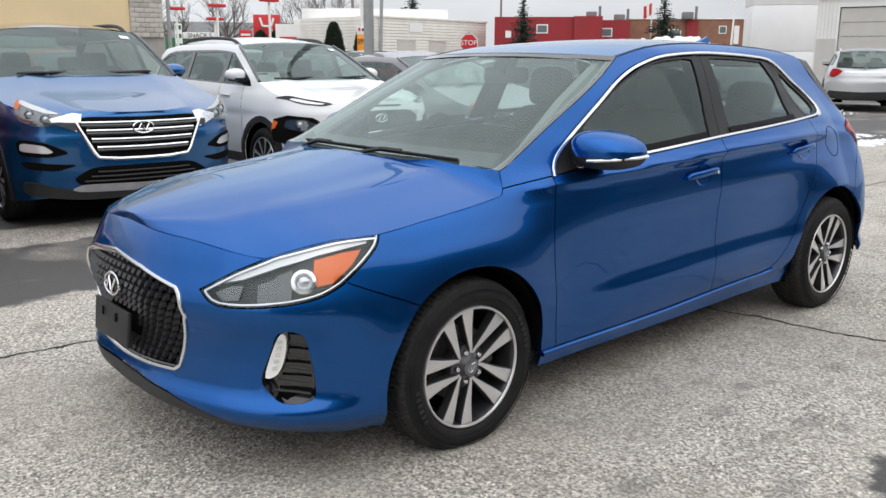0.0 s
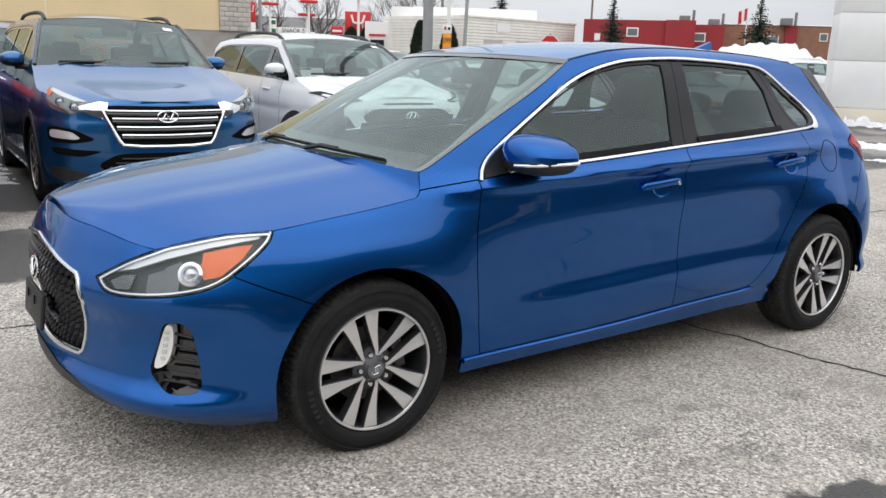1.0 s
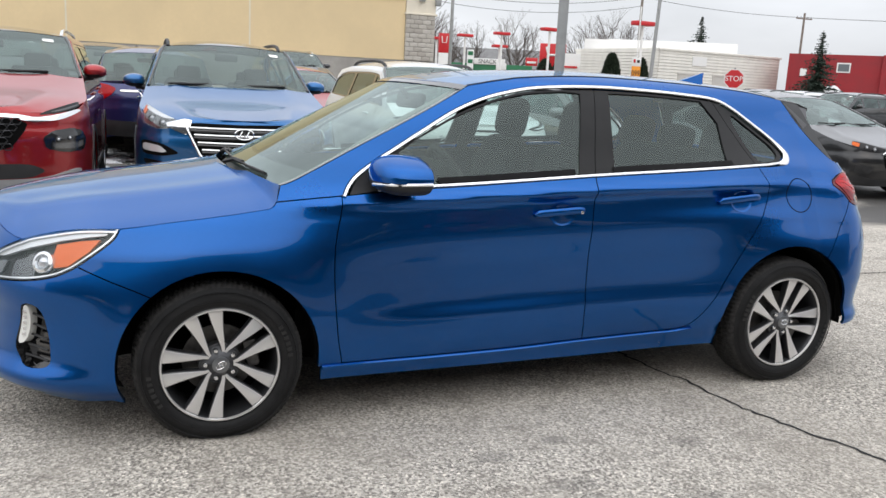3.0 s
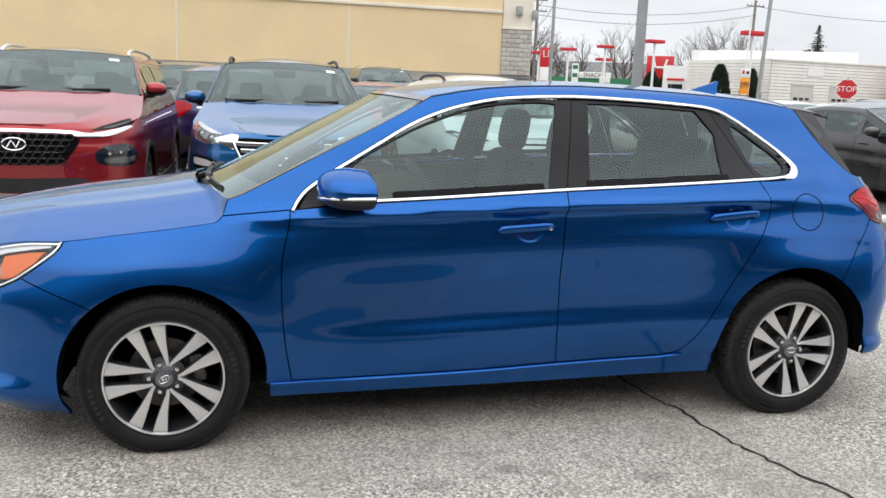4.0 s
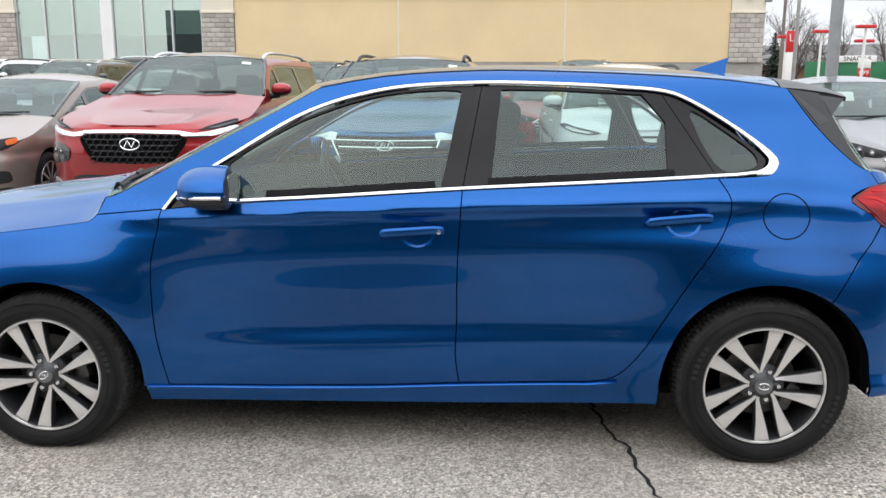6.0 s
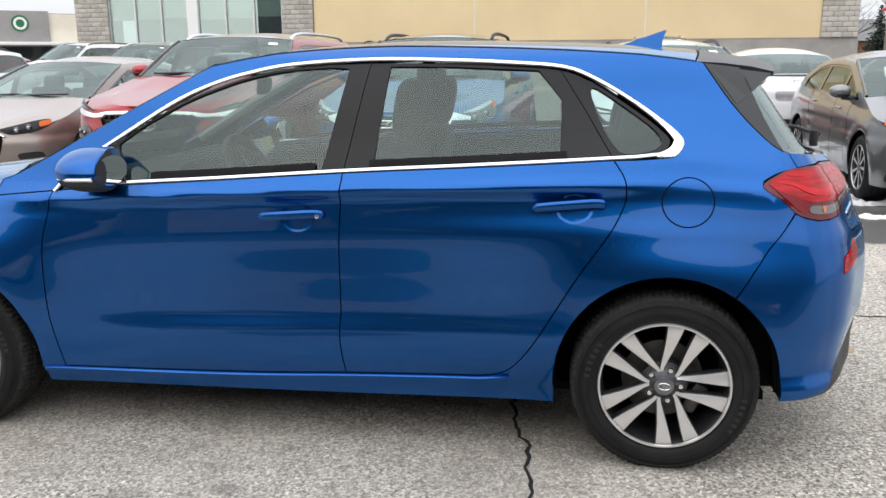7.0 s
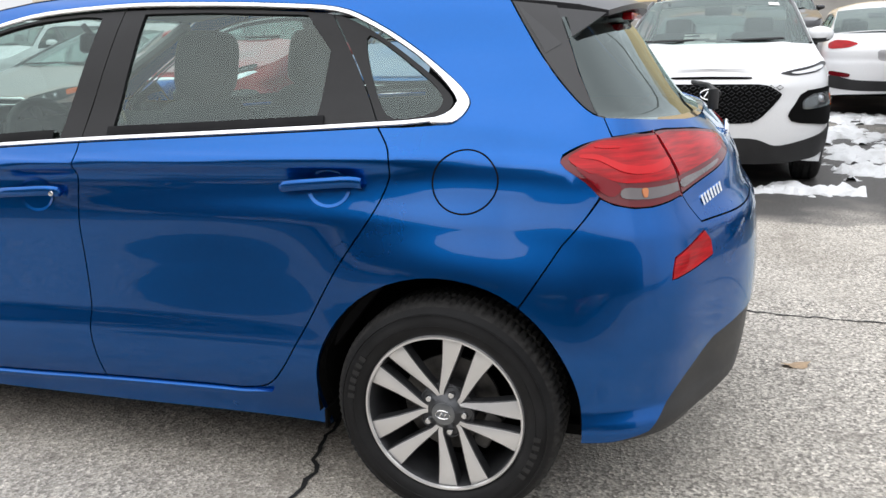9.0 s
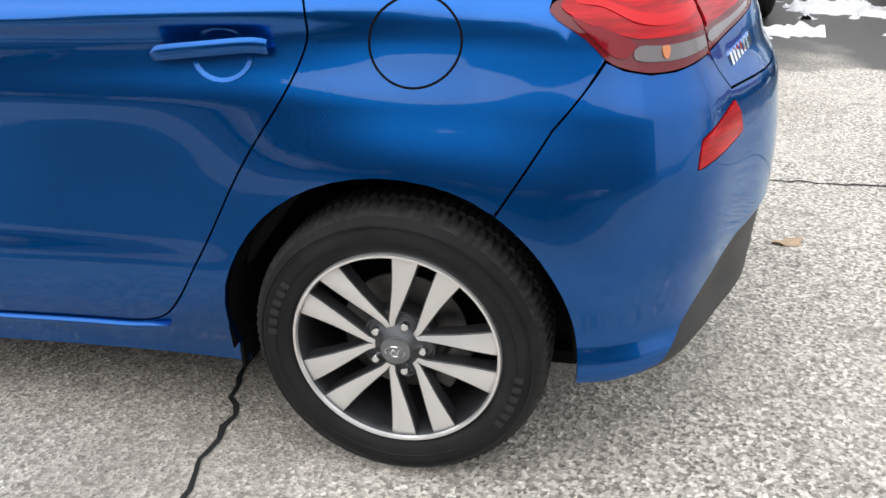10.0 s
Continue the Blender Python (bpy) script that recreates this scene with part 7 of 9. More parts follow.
def santafe_front(car, H, s, paint):
    g = face(car, H, "grille", [(0, .900), (.40, .895), (.50, .865), (.475, .80), (.36, .650), (0, .640)], GAP, 0.006, "wide black hexagon-mesh grille", sym=True, soft=1)[0]
    mesh = Geo()
    for i in range(5):
        for j in range(-7, 8):
            y, z = j * .070 + (.035 if i % 2 else 0), .675 + .050 * i
            lim = .345 + (z - .66) * .55
            if abs(y) > lim:
                continue
            p = H.pos(H.front_u(abs(y)) if abs(y) > .001 else H.u0, z, 0.018)
            p = Vector((p.x, math.copysign(abs(p.y), y), p.z))
            hexa = [p + Vector((0.0, .036 * math.cos(radians(60 * k)), .028 * math.sin(radians(60 * k)))) for k in range(6)]
            mesh.tube(hexa, .0055, 5, closed=True)
    part("mesh", mesh, GRILLE_DARK, g, "dark hexagon mesh")
    face(car, H, "chrome_bar", [(0, .934), (.42, .930), (.56, .906), (.70, .926), (.88, .974), (.90, .958), (.74, .890), (.56, .872), (.47, .882), (.40, .904), (0, .910)], CHROME, 0.012, "chrome bar over the grille", sym=True, soft=1)
    face(car, H, "headlight", [(.58, .93), (.74, .945), (.90, .992), (.91, 1.035), (.80, 1.005), (.66, .965)], LAMP_GREY, 0.006, "slim upper headlight")
    face(car, H, "daytime_strip", [(.66, .948), (.76, .957), (.89, 1.0), (.893, 1.012), (.80, .985)], LAMP_DIM, 0.010)
    face(car, H, "lamp_pocket", [(.60, .75), (.68, .805), (.82, .825), (.885, .80), (.905, .72), (.885, .635), (.76, .625), (.62, .66)], GLOSS_BLACK, 0.008, "black main-lamp pocket", soft=1)
    bulb(car, H, "main_lamp", .71, .735, .022, 0.008)
    bulb(car, H, "main_lamp", .79, .745, .022, 0.008)
    face(car, H, "lamp_trim", [(.66, .700), (.87, .712), (.86, .655), (.68, .660)], HEAD_SILVER, 0.011, soft=1)
    face(car, H, "lower_grille", [(0, .53), (.50, .54), (.62, .48), (.50, .42), (0, .41)], TRIM, 0.006, "black lower intake", sym=True)
    face(car, H, "skid_plate", [(0, .40), (.60, .42), (.86, .50), (.87, .42), (.60, .34), (0, .32)], SILVER_TRIM, 0.012, "silver lower trim", sym=True)
    face(car, H, "chin", [(0, .33), (.60, .34), (.87, .42), (.87, .30), (.5, .25), (0, .25)], TRIM, 0.006, "black chin", sym=True)
    emblem(car, Matrix.Translation(H.pos(H.u0, .805, 0.035)) @ Matrix.Rotation(radians(-90), 4, "Z"), 0.090)


def kona_front(car, H, s, paint):
    face(car, H, "slot", [(0, .885), (.30, .882), (.30, .868), (0, .868)], GAP, 0.006, "slim upper slot", sym=True)
    g = face(car, H, "grille", [(0, .83), (.40, .83), (.52, .76), (.50, .72), (.34, .545), (0, .535)], GAP, 0.006, "black mesh grille", sym=True)[0]
    mesh = Geo()
    for i in range(7):
        for j in range(-8, 9):
            y, z = j * .062 + (.031 if i % 2 else 0), .565 + .040 * i
            if abs(y) > .33 + max(0, min(.17, (z - .55) * .75)):
                continue
            p = H.pos(H.front_u(abs(y)) if abs(y) > .001 else H.u0, z, 0.014)
            mesh.tube([(p.x, math.copysign(abs(p.y), y) + .024 * math.cos(radians(90 * k)), z + .017 * math.sin(radians(90 * k))) for k in range(4)], .004, 4, closed=True)
    part("mesh", mesh, GRILLE_DARK, g, "dark mesh")
    face(car, H, "headlight", [(.50, .905), (.62, .93), (.78, .955), (.875, .985), (.885, .95), (.80, .905), (.62, .885)], LAMP_GREY, 0.005, "slim upper lamp")
    face(car, H, "daytime_strip", [(.58, .905), (.72, .925), (.85, .958), (.86, .94), (.78, .912), (.64, .896)], LAMP_WHITE, 0.010)
    face(car, H, "lamp_pocket", [(.56, .60), (.67, .775), (.89, .80), (.895, .50), (.60, .545)], GAP, 0.009, "black lamp surround", soft=1)
    face(car, H, "main_lamp", [(.66, .70), (.74, .755), (.86, .765), (.865, .66), (.66, .635)], LAMP_DIM, 0.014, "square main lamp")
    bulb(car, H, "main_lamp_bulb", .79, .71, .042, 0.014)
    face(car, H, "lens", [(.66, .70), (.74, .755), (.86, .765), (.865, .66), (.66, .635)], LENS, 0.030, deep=0.02)
    face(car, H, "turn_signal", [(.878, .74), (.897, .745), (.897, .64), (.88, .635)], ORANGE, 0.016)
    face(car, H, "chin", [(0, .43), (.34, .43), (.50, .36), (.82, .44), (.89, .50), (.87, .27), (.5, .23), (0, .23)], TRIM, 0.008, "black lower bumper", sym=True)
    emblem(car, Matrix.Translation(H.pos(H.u0, .755, 0.028)) @ Matrix.Rotation(radians(-90), 4, "Z"), 0.070)


def sedan_front(car, H, s, paint):
    g = face(car, H, "grille", [(0, .70), (.40, .705), (.50, .64), (.46, .47), (.36, .36), (0, .35)], GAP, 0.006, "dark grille with thin chrome bars", sym=True)[0]
    for k in range(6):
        z = .40 + .05 * k
        y = .38 + min(.09, (z - .36) * .4)
        bar_on(car, H, "grille_bar", [(0, z), (y * .6, z), (y, z + .004)], CHROME, 0.006, 0.014, parent=g)
    bar_on(car, H, "grille_frame", [(0, .71), (.40, .715), (.51, .645)], CHROME, 0.013, 0.014, parent=g)
    face(car, H, "headlight", [(.44, .72), (.60, .755), (.78, .80), (.87, .815), (.86, .745), (.76, .685), (.56, .66)], LAMP_GREY, 0.005, "long headlight")
    bulb(car, H, "main_lamp", .62, .712, .032, 0.008)
    bulb(car, H, "main_lamp", .72, .735, .032, 0.008)
    face(car, H, "turn_signal", [(.80, .785), (.865, .805), (.86, .755), (.80, .735)], ORANGE, 0.012)
    face(car, H, "fog_pocket", [(.60, .48), (.80, .50), (.82, .38), (.66, .36)], TRIM, 0.006, "black fog pocket")
    face(car, H, "chin", [(0, .29), (.55, .29), (.82, .34), (.84, .24), (.5, .20), (0, .20)], TRIM, 0.005, "black chin", sym=True)
    emblem(car, Matrix.Translation(H.pos(H.u0, .62, 0.024)) @ Matrix.Rotation(radians(-90), 4, "Z"), 0.065)


def sedan_rear(car, H, s, paint):
    z = s["deck"]
    face(car, H, "tail_light", [(.50, z - .13), (.64, z - .09), (.80, z - .08), (.865, z - .12), (.84, z - .20), (.62, z - .18)], RED_LENS, 0.006, "red tail light", end="rear")
    face(car, H, "lower_insert", [(0, .42), (.55, .44), (.80, .52), (.84, .34), (.5, .30), (0, .30)], TRIM, 0.006, "black lower insert", sym=True, end="rear")
    face(car, H, "reflector", [(.56, .52), (.80, .56), (.81, .50), (.58, .47)], DARK_RED, 0.008, "red reflector", end="rear")
    face(car, H, "plate_recess", [(0, .82), (.28, .82), (.26, .68), (0, .68)], SILVER_TRIM, 0.003, "plain plate recess", sym=True, end="rear")
    p = H.pos(H.u1, z - .07, 0.01)
    emblem(car, Matrix.Translation(p) @ Matrix.Rotation(radians(90), 4, "Z"), 0.06)


def suv_rear(car, H, s, paint):
    z = s["deck"]
    face(car, H, "tail_light", [(.55, z - .08), (.70, z - .03), (.86, z - .02), (.87, z - .22), (.74, z - .26), (.60, z - .16)], RED_LENS, 0.006, "red tail light", end="rear")
    face(car, H, "chrome_strip", [(0, z - .10), (.50, z - .10), (.50, z - .125), (0, z - .125)], CHROME, 0.010, "chrome strip", sym=True, end="rear")
    face(car, H, "lower_insert", [(0, .52), (.60, .54), (.84, .56), (.86, .36), (.5, .32), (0, .32)], TRIM, 0.006, "black lower bumper", sym=True, end="rear")
    emblem(car, Matrix.Translation(H.pos(H.u1, z - .05, 0.01)) @ Matrix.Rotation(radians(90), 4, "Z"), 0.07)


def place(x, y, rz, z=None):
    """A car's pose by the place of the middle between its front wheels."""
    return pose(x, y, ground_z(x, y) if z is None else z, 0, 0, rz)


def rise(t):
    t = min(max(t, 0.0), 1.0)
    return t * t * (3 - 2 * t)


def ground_z(x, y):
    return 0.55 * rise((y - 7.5) / 22) * rise((16 - x) / 12)


HEAD_SILVER = Mat("headlight_interior", (0.16, 0.165, 0.17), 0.20, 0.7, Coat_Weight=1.0).m
DARKGREY = car_paint("dark_grey_paint", (0.045, 0.046, 0.05), 0.5, 0.34)
SILVER_TRIM = varied("silver_trim", (0.42, 0.42, 0.43), 0.4, 10.0, 0.15, metal=0.4)
SUV_A = dict(fo=.93, wb=2.67, ro=.88, w=1.85, h=1.68, r=.345, sill=.27, hood=(.905, 1.00, 1.17), mir=(.36, .02, .10), tag=1, cowl=.37, wtop=.98, rend=3.0, gend=3.42, rail=1.60, deck=1.14, belt=(1.09, 1.19), lean=.40, nose=.76, rack=TRIM, clad=.055, dpil=.30)
SUV_B = dict(fo=.95, wb=2.765, ro=1.05, w=1.89, h=1.70, r=.355, sill=.27, hood=(.965, 1.05, 1.22), mir=(.26, 0.0, .13), tag=1, cowl=.44, wtop=1.06, rend=3.35, gend=3.70, rail=1.62, deck=1.16, belt=(1.14, 1.20), lean=.40, nose=.80, rack=SATIN, clad=.05, dpil=.30, spokes=10)
CUV = dict(fo=.86, wb=2.60, ro=.72, w=1.76, h=1.58, r=.325, sill=.26, hood=(.925, .985, 1.10), mir=(.34, -.02, .12), tag=1, bpil=.98, cowl=.22, wtop=.92, rend=2.75, gend=3.08, rail=1.50, deck=1.06, belt=(1.03, 1.10), lean=.40, nose=.74, rack=TRIM, clad=.065, dpil=.28)
SEDAN = dict(fo=.88, wb=2.70, ro=1.02, w=1.79, h=1.45, r=.315, sill=.19, hood=(.72, .83, .985), cowl=.32, wtop=1.28, rend=2.55, gend=3.28, rail=1.37, deck=1.03, belt=(.92, .99), lean=.42, nose=.56, dpil=.45, gap=.05)

SILVER_GREY = car_paint("silver_grey_paint", (0.22, 0.22, 0.224), 0.7, 0.30)
SF_SPEC = dict(SUV_B, roof=GLOSS_BLACK)
lot_car("compact_suv", "deep blue compact SUV with chrome barred grille, parked nose out", TUCSON_BLUE, place(.765, 4.79, 88.2), dict(SUV_A, roof=GLOSS_BLACK), front=tucson_front)
lot_car("midsize_suv", "metallic red SUV with hexagon mesh grille and chrome rails", RED, place(-1.48, 4.54, 88.8), SF_SPEC, front=santafe_front)
lot_car("subcompact_suv", "white small SUV with black wheel-arch cladding and roof rails", WHITE, place(3.22, 4.85, 89.5), CUV, front=kona_front)
lot_car("sedan_car", "taupe metallic sedan parked beside the red SUV", TAUPE, place(-3.82, 4.92, 89.5), dict(SEDAN, spokes=10), front=sedan_front)
lot_car("sedan_car", "silver-grey sedan parked nose out with paper on its windshield", SILVER_GREY, place(5.97, 5.22, 88.5), SEDAN, front=sedan_front, rear=sedan_rear)
lot_car("sedan_car", "black sedan with chrome barred grille, parked nose out", BLACK, place(10.25, 5.85, 90), dict(SEDAN, fo=.95, w=1.86), front=sedan_front)
lot_car("sedan_car", "white sedan seen from behind, red tail lights", WHITE, place(5.50, 13.1, -91.0), SEDAN, rear=sedan_rear)
lot_car("midsize_suv", "silver SUV with dark windows, seen from behind", SILVER, place(25.0, 8.8, 206), SF_SPEC, rear=suv_rear, detail=False)
lot_car("compact_suv", "white SUV parked by the entrance pillar on snow", WHITE, place(25.8, 13.4, 178), dict(SUV_A, rack=SATIN), rear=suv_rear, detail=False)


# ---- more cars, farther off ----
FAR = dict(detail=False)
far_black = lot_car("compact_suv", "black SUV in the second row", BLACK, place(-.55, 11.0, 90), SUV_A, "cars farther back", rear=None, **FAR)
far_navy = lot_car("hatchback_car", "dark blue hatchback seen from behind with red tail lights", NAVY, place(.10, 12.0, -88), dict(CUV, rack=None, clad=None), "cars farther back", rear=suv_rear, **FAR)
far_red = lot_car("sedan_car", "red sedan in the second row", RED, place(2.95, 11.3, 90), SEDAN, "cars farther back", front=sedan_front, **FAR)
far_white = lot_car("sedan_car", "white sedan in the far row", WHITE, place(-6.4, 16.2, 95), SEDAN, "cars farther back", front=sedan_front, **FAR)
far_suv = lot_car("compact_suv", "white SUV in the far row", WHITE, place(-9.6, 9.6, 92), SUV_A, "cars farther back", rear=suv_rear, **FAR)
far_grey = lot_car("midsize_suv", "dark grey SUV with roof rails in the far row", DARKGREY, place(-8.6, 16.0, 90), SUV_B, "cars farther back", rear=suv_rear, **FAR)
far_silver = lot_car("sedan_car", "silver sedan in the far row", SILVER, place(-14.0, 23.5, 60), SEDAN, "cars farther back", rear=sedan_rear, **FAR)
for ob, spots in ((far_black, ((-2.6, 17.5, 92), (22.5, 19.0, 10), (26.2, 24.5, 200), (-9.5, -10.5, -92), (2.6, -11.2, -88), (17.5, 26.0, 20))),
                  (far_red, ((-19.5, 22.3, 20), (20.6, 24.6, 200), (5.4, -11.0, -90))),
                  (far_white, ((-6.6, 10.6, 93), (18.8, 21.6, 15), (24.6, 29.0, 195), (13.4, 12.5, 90), (8.2, -11.3, -91))),
                  (far_suv, ((23.6, 22.6, 12), (-12.8, 19.0, 70), (28.5, 17.5, 195), (-3.2, -10.8, -90))),
                  (far_grey, ((-12.2, 25.2, 30), (25.8, 20.6, 14), (4.6, 20.5, 90), (-.3, -11.0, -89), (30.5, 21.0, 190))),
                  (far_silver, ((9.4, 13.5, 92), (21.6, 27.2, 10), (-6.3, -10.6, -90), (12.5, 9.0, 90)))):
    for x, y, rz in spots:
        copy_thing(ob, place(x, y, rz))
for x, y, z, rz in ((3.42, 5.98, 1.13, 90), (6.1, 6.35, 1.22, 90)):
    tagged(build("paper_sheet", Geo().box((0, 0, 0), (.30, .004, .12), .001), PAPER, m=pose(x - .35, y - .02, z, -32, 0, 0)), "white paper sheet lying behind a windshield", "paper")


# ---- the buildings round the lot ----
STUCCO = varied("yellow_stucco", (0.76, 0.60, 0.36), 0.9, 0.5, 0.07, bump=0.25, bump_scale=60)
CREAM = varied("cream_stucco", (0.76, 0.70, 0.58), 0.9, 0.8, 0.08, bump=0.2, bump_scale=60)
BLOCK = Mat("split_face_block", (0.46, 0.43, 0.39), 0.9)
_inf = BLOCK.node("ShaderNodeObjectInfo")
_bn = BLOCK.noise(18.0, 5.0)
BLOCK.base(BLOCK.blend(BLOCK.span(_bn, 0.35, 0.65, 0.0, 0.5), BLOCK.ramp(_inf.outputs["Random"], [(0.0, (0.40, 0.37, 0.33)), (0.5, (0.50, 0.47, 0.42)), (1.0, (0.58, 0.55, 0.50))]), (0.36, 0.335, 0.30)))
BLOCK.bump(_bn, 0.6, 0.03)
BLOCK = BLOCK.m
MORTAR = varied("mortar", (0.26, 0.245, 0.23), 0.95, 9.0, 0.2)
CONCRETE = varied("foundation_concrete", (0.36, 0.345, 0.32), 0.9, 1.2, 0.2, bump=0.2, bump_scale=40)
SIDING = varied("cream_metal_siding", (0.78, 0.76, 0.70), 0.6, 1.5, 0.08)
WHITE_WALL = varied("white_panel", (0.86, 0.86, 0.85), 0.5, 1.2, 0.05)
RED_WALL = varied("red_block_wall", (0.30, 0.022, 0.028), 0.7, 1.0, 0.15, bump=0.2, bump_scale=8)
BROWN_WALL = varied("brown_brick_wall", (0.27, 0.135, 0.085), 0.85, 2.0, 0.2, bump=0.3, bump_scale=12)
ROOF_GREY = varied("roof_grey", (0.20, 0.20, 0.20), 0.9, 2.0, 0.2)
GLASS_GREY = Mat("grey_window", (0.16, 0.18, 0.19), 0.1, 0.0, Coat_Weight=1.0).m
DARK_GLASS = Mat("dark_window", (0.018, 0.022, 0.024), 0.05, 0.0, Coat_Weight=1.0).m
BLIND = varied("pale_blind", (0.72, 0.76, 0.70), 0.7, 1.5, 0.08)
ALUMINIUM = Mat("aluminium_mullion", (0.66, 0.67, 0.67), 0.4, 0.6).m
POLE_GREY = varied("galvanised_pole", (0.34, 0.35, 0.35), 0.55, 6.0, 0.12, metal=0.3)
WOOD_POLE = varied("weathered_pole", (0.20, 0.175, 0.15), 0.9, 9.0, 0.25)
SIGN_RED = varied("sign_red", (0.58, 0.018, 0.024), 0.4, 3.0, 0.08)
SIGN_WHITE = Mat("sign_white", (0.82, 0.82, 0.80), 0.4).m
SIGN_GREEN = varied("sign_green", (0.014, 0.16, 0.065), 0.5, 3.0, 0.1)
SIGN_ORANGE = Mat("sign_orange", (0.85, 0.32, 0.02), 0.45).m
SIGN_BLACK = Mat("sign_black", (0.015, 0.015, 0.015), 0.5).m
WIRE = Mat("black_cable", (0.012, 0.012, 0.012), 0.6).m
BARK = varied("grey_bark", (0.115, 0.095, 0.085), 0.9, 8.0, 0.3)
NEEDLES = varied("conifer_needles", (0.026, 0.044, 0.030), 0.8, 3.0, 0.4)
CEDAR = varied("cedar_foliage", (0.016, 0.030, 0.014), 0.8, 5.0, 0.4)


def slab(name, x0, x1, y0, y1, z0, z1, mat, parent, bevel=0.0, label=""):
    return part(name, Geo().box(((x0 + x1) / 2, (y0 + y1) / 2, (z0 + z1) / 2), (x1 - x0, y1 - y0, z1 - z0), bevel), mat, parent, label)


def lettering(name, text, size, mat, parent, m, label="", depth=0.01, width=None):
    """Letters in the built-in font, turned into a mesh."""
    cu = bpy.data.curves.new(name, "FONT")
    cu.body, cu.size, cu.extrude, cu.align_x, cu.align_y = text, size, depth, "CENTER", "CENTER"
    tmp = bpy.data.objects.new(name, cu)
    me = bpy.data.meshes.new_from_object(tmp)
    bpy.data.objects.remove(tmp)
    me.materials.append(mat)
    ob = new(name, me)
    ob.parent = parent
    ob.matrix_basis = m
    if label:
        ob["label"] = label
    return ob


def pier(bld, x0, x1, z0, z1, y):
    """A pier of split-face blocks with recessed joints."""
    core = slab("pier_core", x0 + 0.02, x1 - 0.02, y - 0.04, y + 1.2, z0, z1, MORTAR, bld)
    rows = int(round((z1 - z0) / 0.2))
    hgt = (z1 - z0) / rows
    full = Geo().box((0, 0, 0), (0.388, 0.09, hgt - 0.014), 0.008)
    half = Geo().box((0, 0, 0), (0.188, 0.09, hgt - 0.014), 0.008)
    meshes = []
    for g in (full, half):
        tmp = build("block", g, BLOCK, bld)
        meshes.append(tmp.data)
        bpy.data.objects.remove(tmp)
    n = (x1 - x0) / 0.4
    for r in range(rows):
        x = x0
        first = r % 2
        while x < x1 - 0.05:
            ln = 0.2 if (first and abs(x - x0) < 0.01) or x1 - x < 0.3 else 0.4
            ob = new("block", meshes[0] if ln > 0.3 else meshes[1])
            ob.parent = bld
            ob.location = (x + ln / 2, y - 0.045, z0 + (r + 0.5) * hgt)
            x += ln
    slab("pier_cap", x0 - 0.05, x1 + 0.05, y - 0.13, y + 1.2, z1, z1 + 0.09, CREAM, bld, 0.015, "cream ledge over the pier")


def retail_building():
    b = thing("retail_building", "long yellow stucco retail building with stone piers and tall windows", "building")
    y = 33.0
    slab("wall", -9.1, 11.83, y, y + 0.4, 2.2, 8.4, STUCCO, b, label="yellow stucco wall")
    slab("foundation", -20.6, 13.3, y + 0.02, y + 0.5, 0.0, 2.2, CONCRETE, b, label="grey concrete base")
    slab("ledge", -9.08, 11.81, y - 0.10, y + 0.05, 4.86, 5.00, CREAM, b, 0.02)
    for x in (-2.06, 4.99):
        slab("wall_joint", x - 0.03, x + 0.03, y - 0.006, y + 0.02, 2.2, 8.4, CREAM, b)
    for x0, x1 in ((-20.32, -18.72), (-10.53, -9.1), (11.83, 13.26)):
        pier(b, x0, x1, 2.2, 4.2, y)
        slab("pillar", x0 + 0.02, x1 - 0.02, y - 0.05, y + 1.2, 4.29, 8.4, CREAM, b, label="cream upper pillar")
    slab("side_wall", 12.9, 13.24, y + 1.2, y + 18, 0.0, 8.4, CREAM, b)
    slab("back_wall", -20.3, 12.9, y + 17.6, y + 18, 0.0, 8.4, CREAM, b)
    slab("roof", -20.3, 13.24, y + 0.4, y + 18, 8.3, 8.5, ROOF_GREY, b)
    slab("interior_wall", -18.7, -10.5, y + 2.5, y + 2.6, 0, 8.4, SHOP_DARK, b)
    slab("window_header", -18.72, -10.53, y, y + 0.4, 5.9, 8.4, CREAM, b)
    for x0, x1 in ((-18.70, -14.95), (-14.45, -10.55)):
        w = new("shop_window")
        w.parent = b
        w["label"] = "tall shop window with pale blinds half down"
        n = 3
        for k in range(n):
            a, c = x0 + (x1 - x0) * k / n, x0 + (x1 - x0) * (k + 1) / n
            slab("pane", a + 0.04, c - 0.04, y + 0.10, y + 0.12, 2.2, 5.9, SHOP_GLASS, w)
            slab("blind", a + 0.05, c - 0.05, y + 0.30, y + 0.31, 3.25 + 0.05 * ((k * 7) % 3), 5.9, BLIND, w)
            slab("mullion", a - 0.035, a + 0.035, y + 0.02, y + 0.16, 2.2, 5.9, ALUMINIUM, w)
        slab("mullion", x1 - 0.035, x1 + 0.035, y + 0.02, y + 0.16, 2.2, 5.9, ALUMINIUM, w)
        slab("transom", x0, x1, y + 0.03, y + 0.15, 2.2, 2.28, ALUMINIUM, w)
    slab("column", -14.95, -14.45, y - 0.05, y + 0.35, 2.2, 5.9, WHITE_WALL, b)
    for x, z in ((12.55, 5.0), (13.30, 4.85)):
        g = Geo().box((0, 0, 0), (0.26, 0.22, 0.42), 0.04)
        part("wall_light", g, POLE_GREY, b, "grey box wall light", m=pose(x, y - 0.16, z))


SHOP_DARK = varied("dim_shop_interior", (0.05, 0.055, 0.055), 0.9, 1.5, 0.5)
SHOP_GLASS = clear_glass("shop_glass", (0.70, 0.78, 0.76), 0.0, 1.6, 6.0)
retail_building()


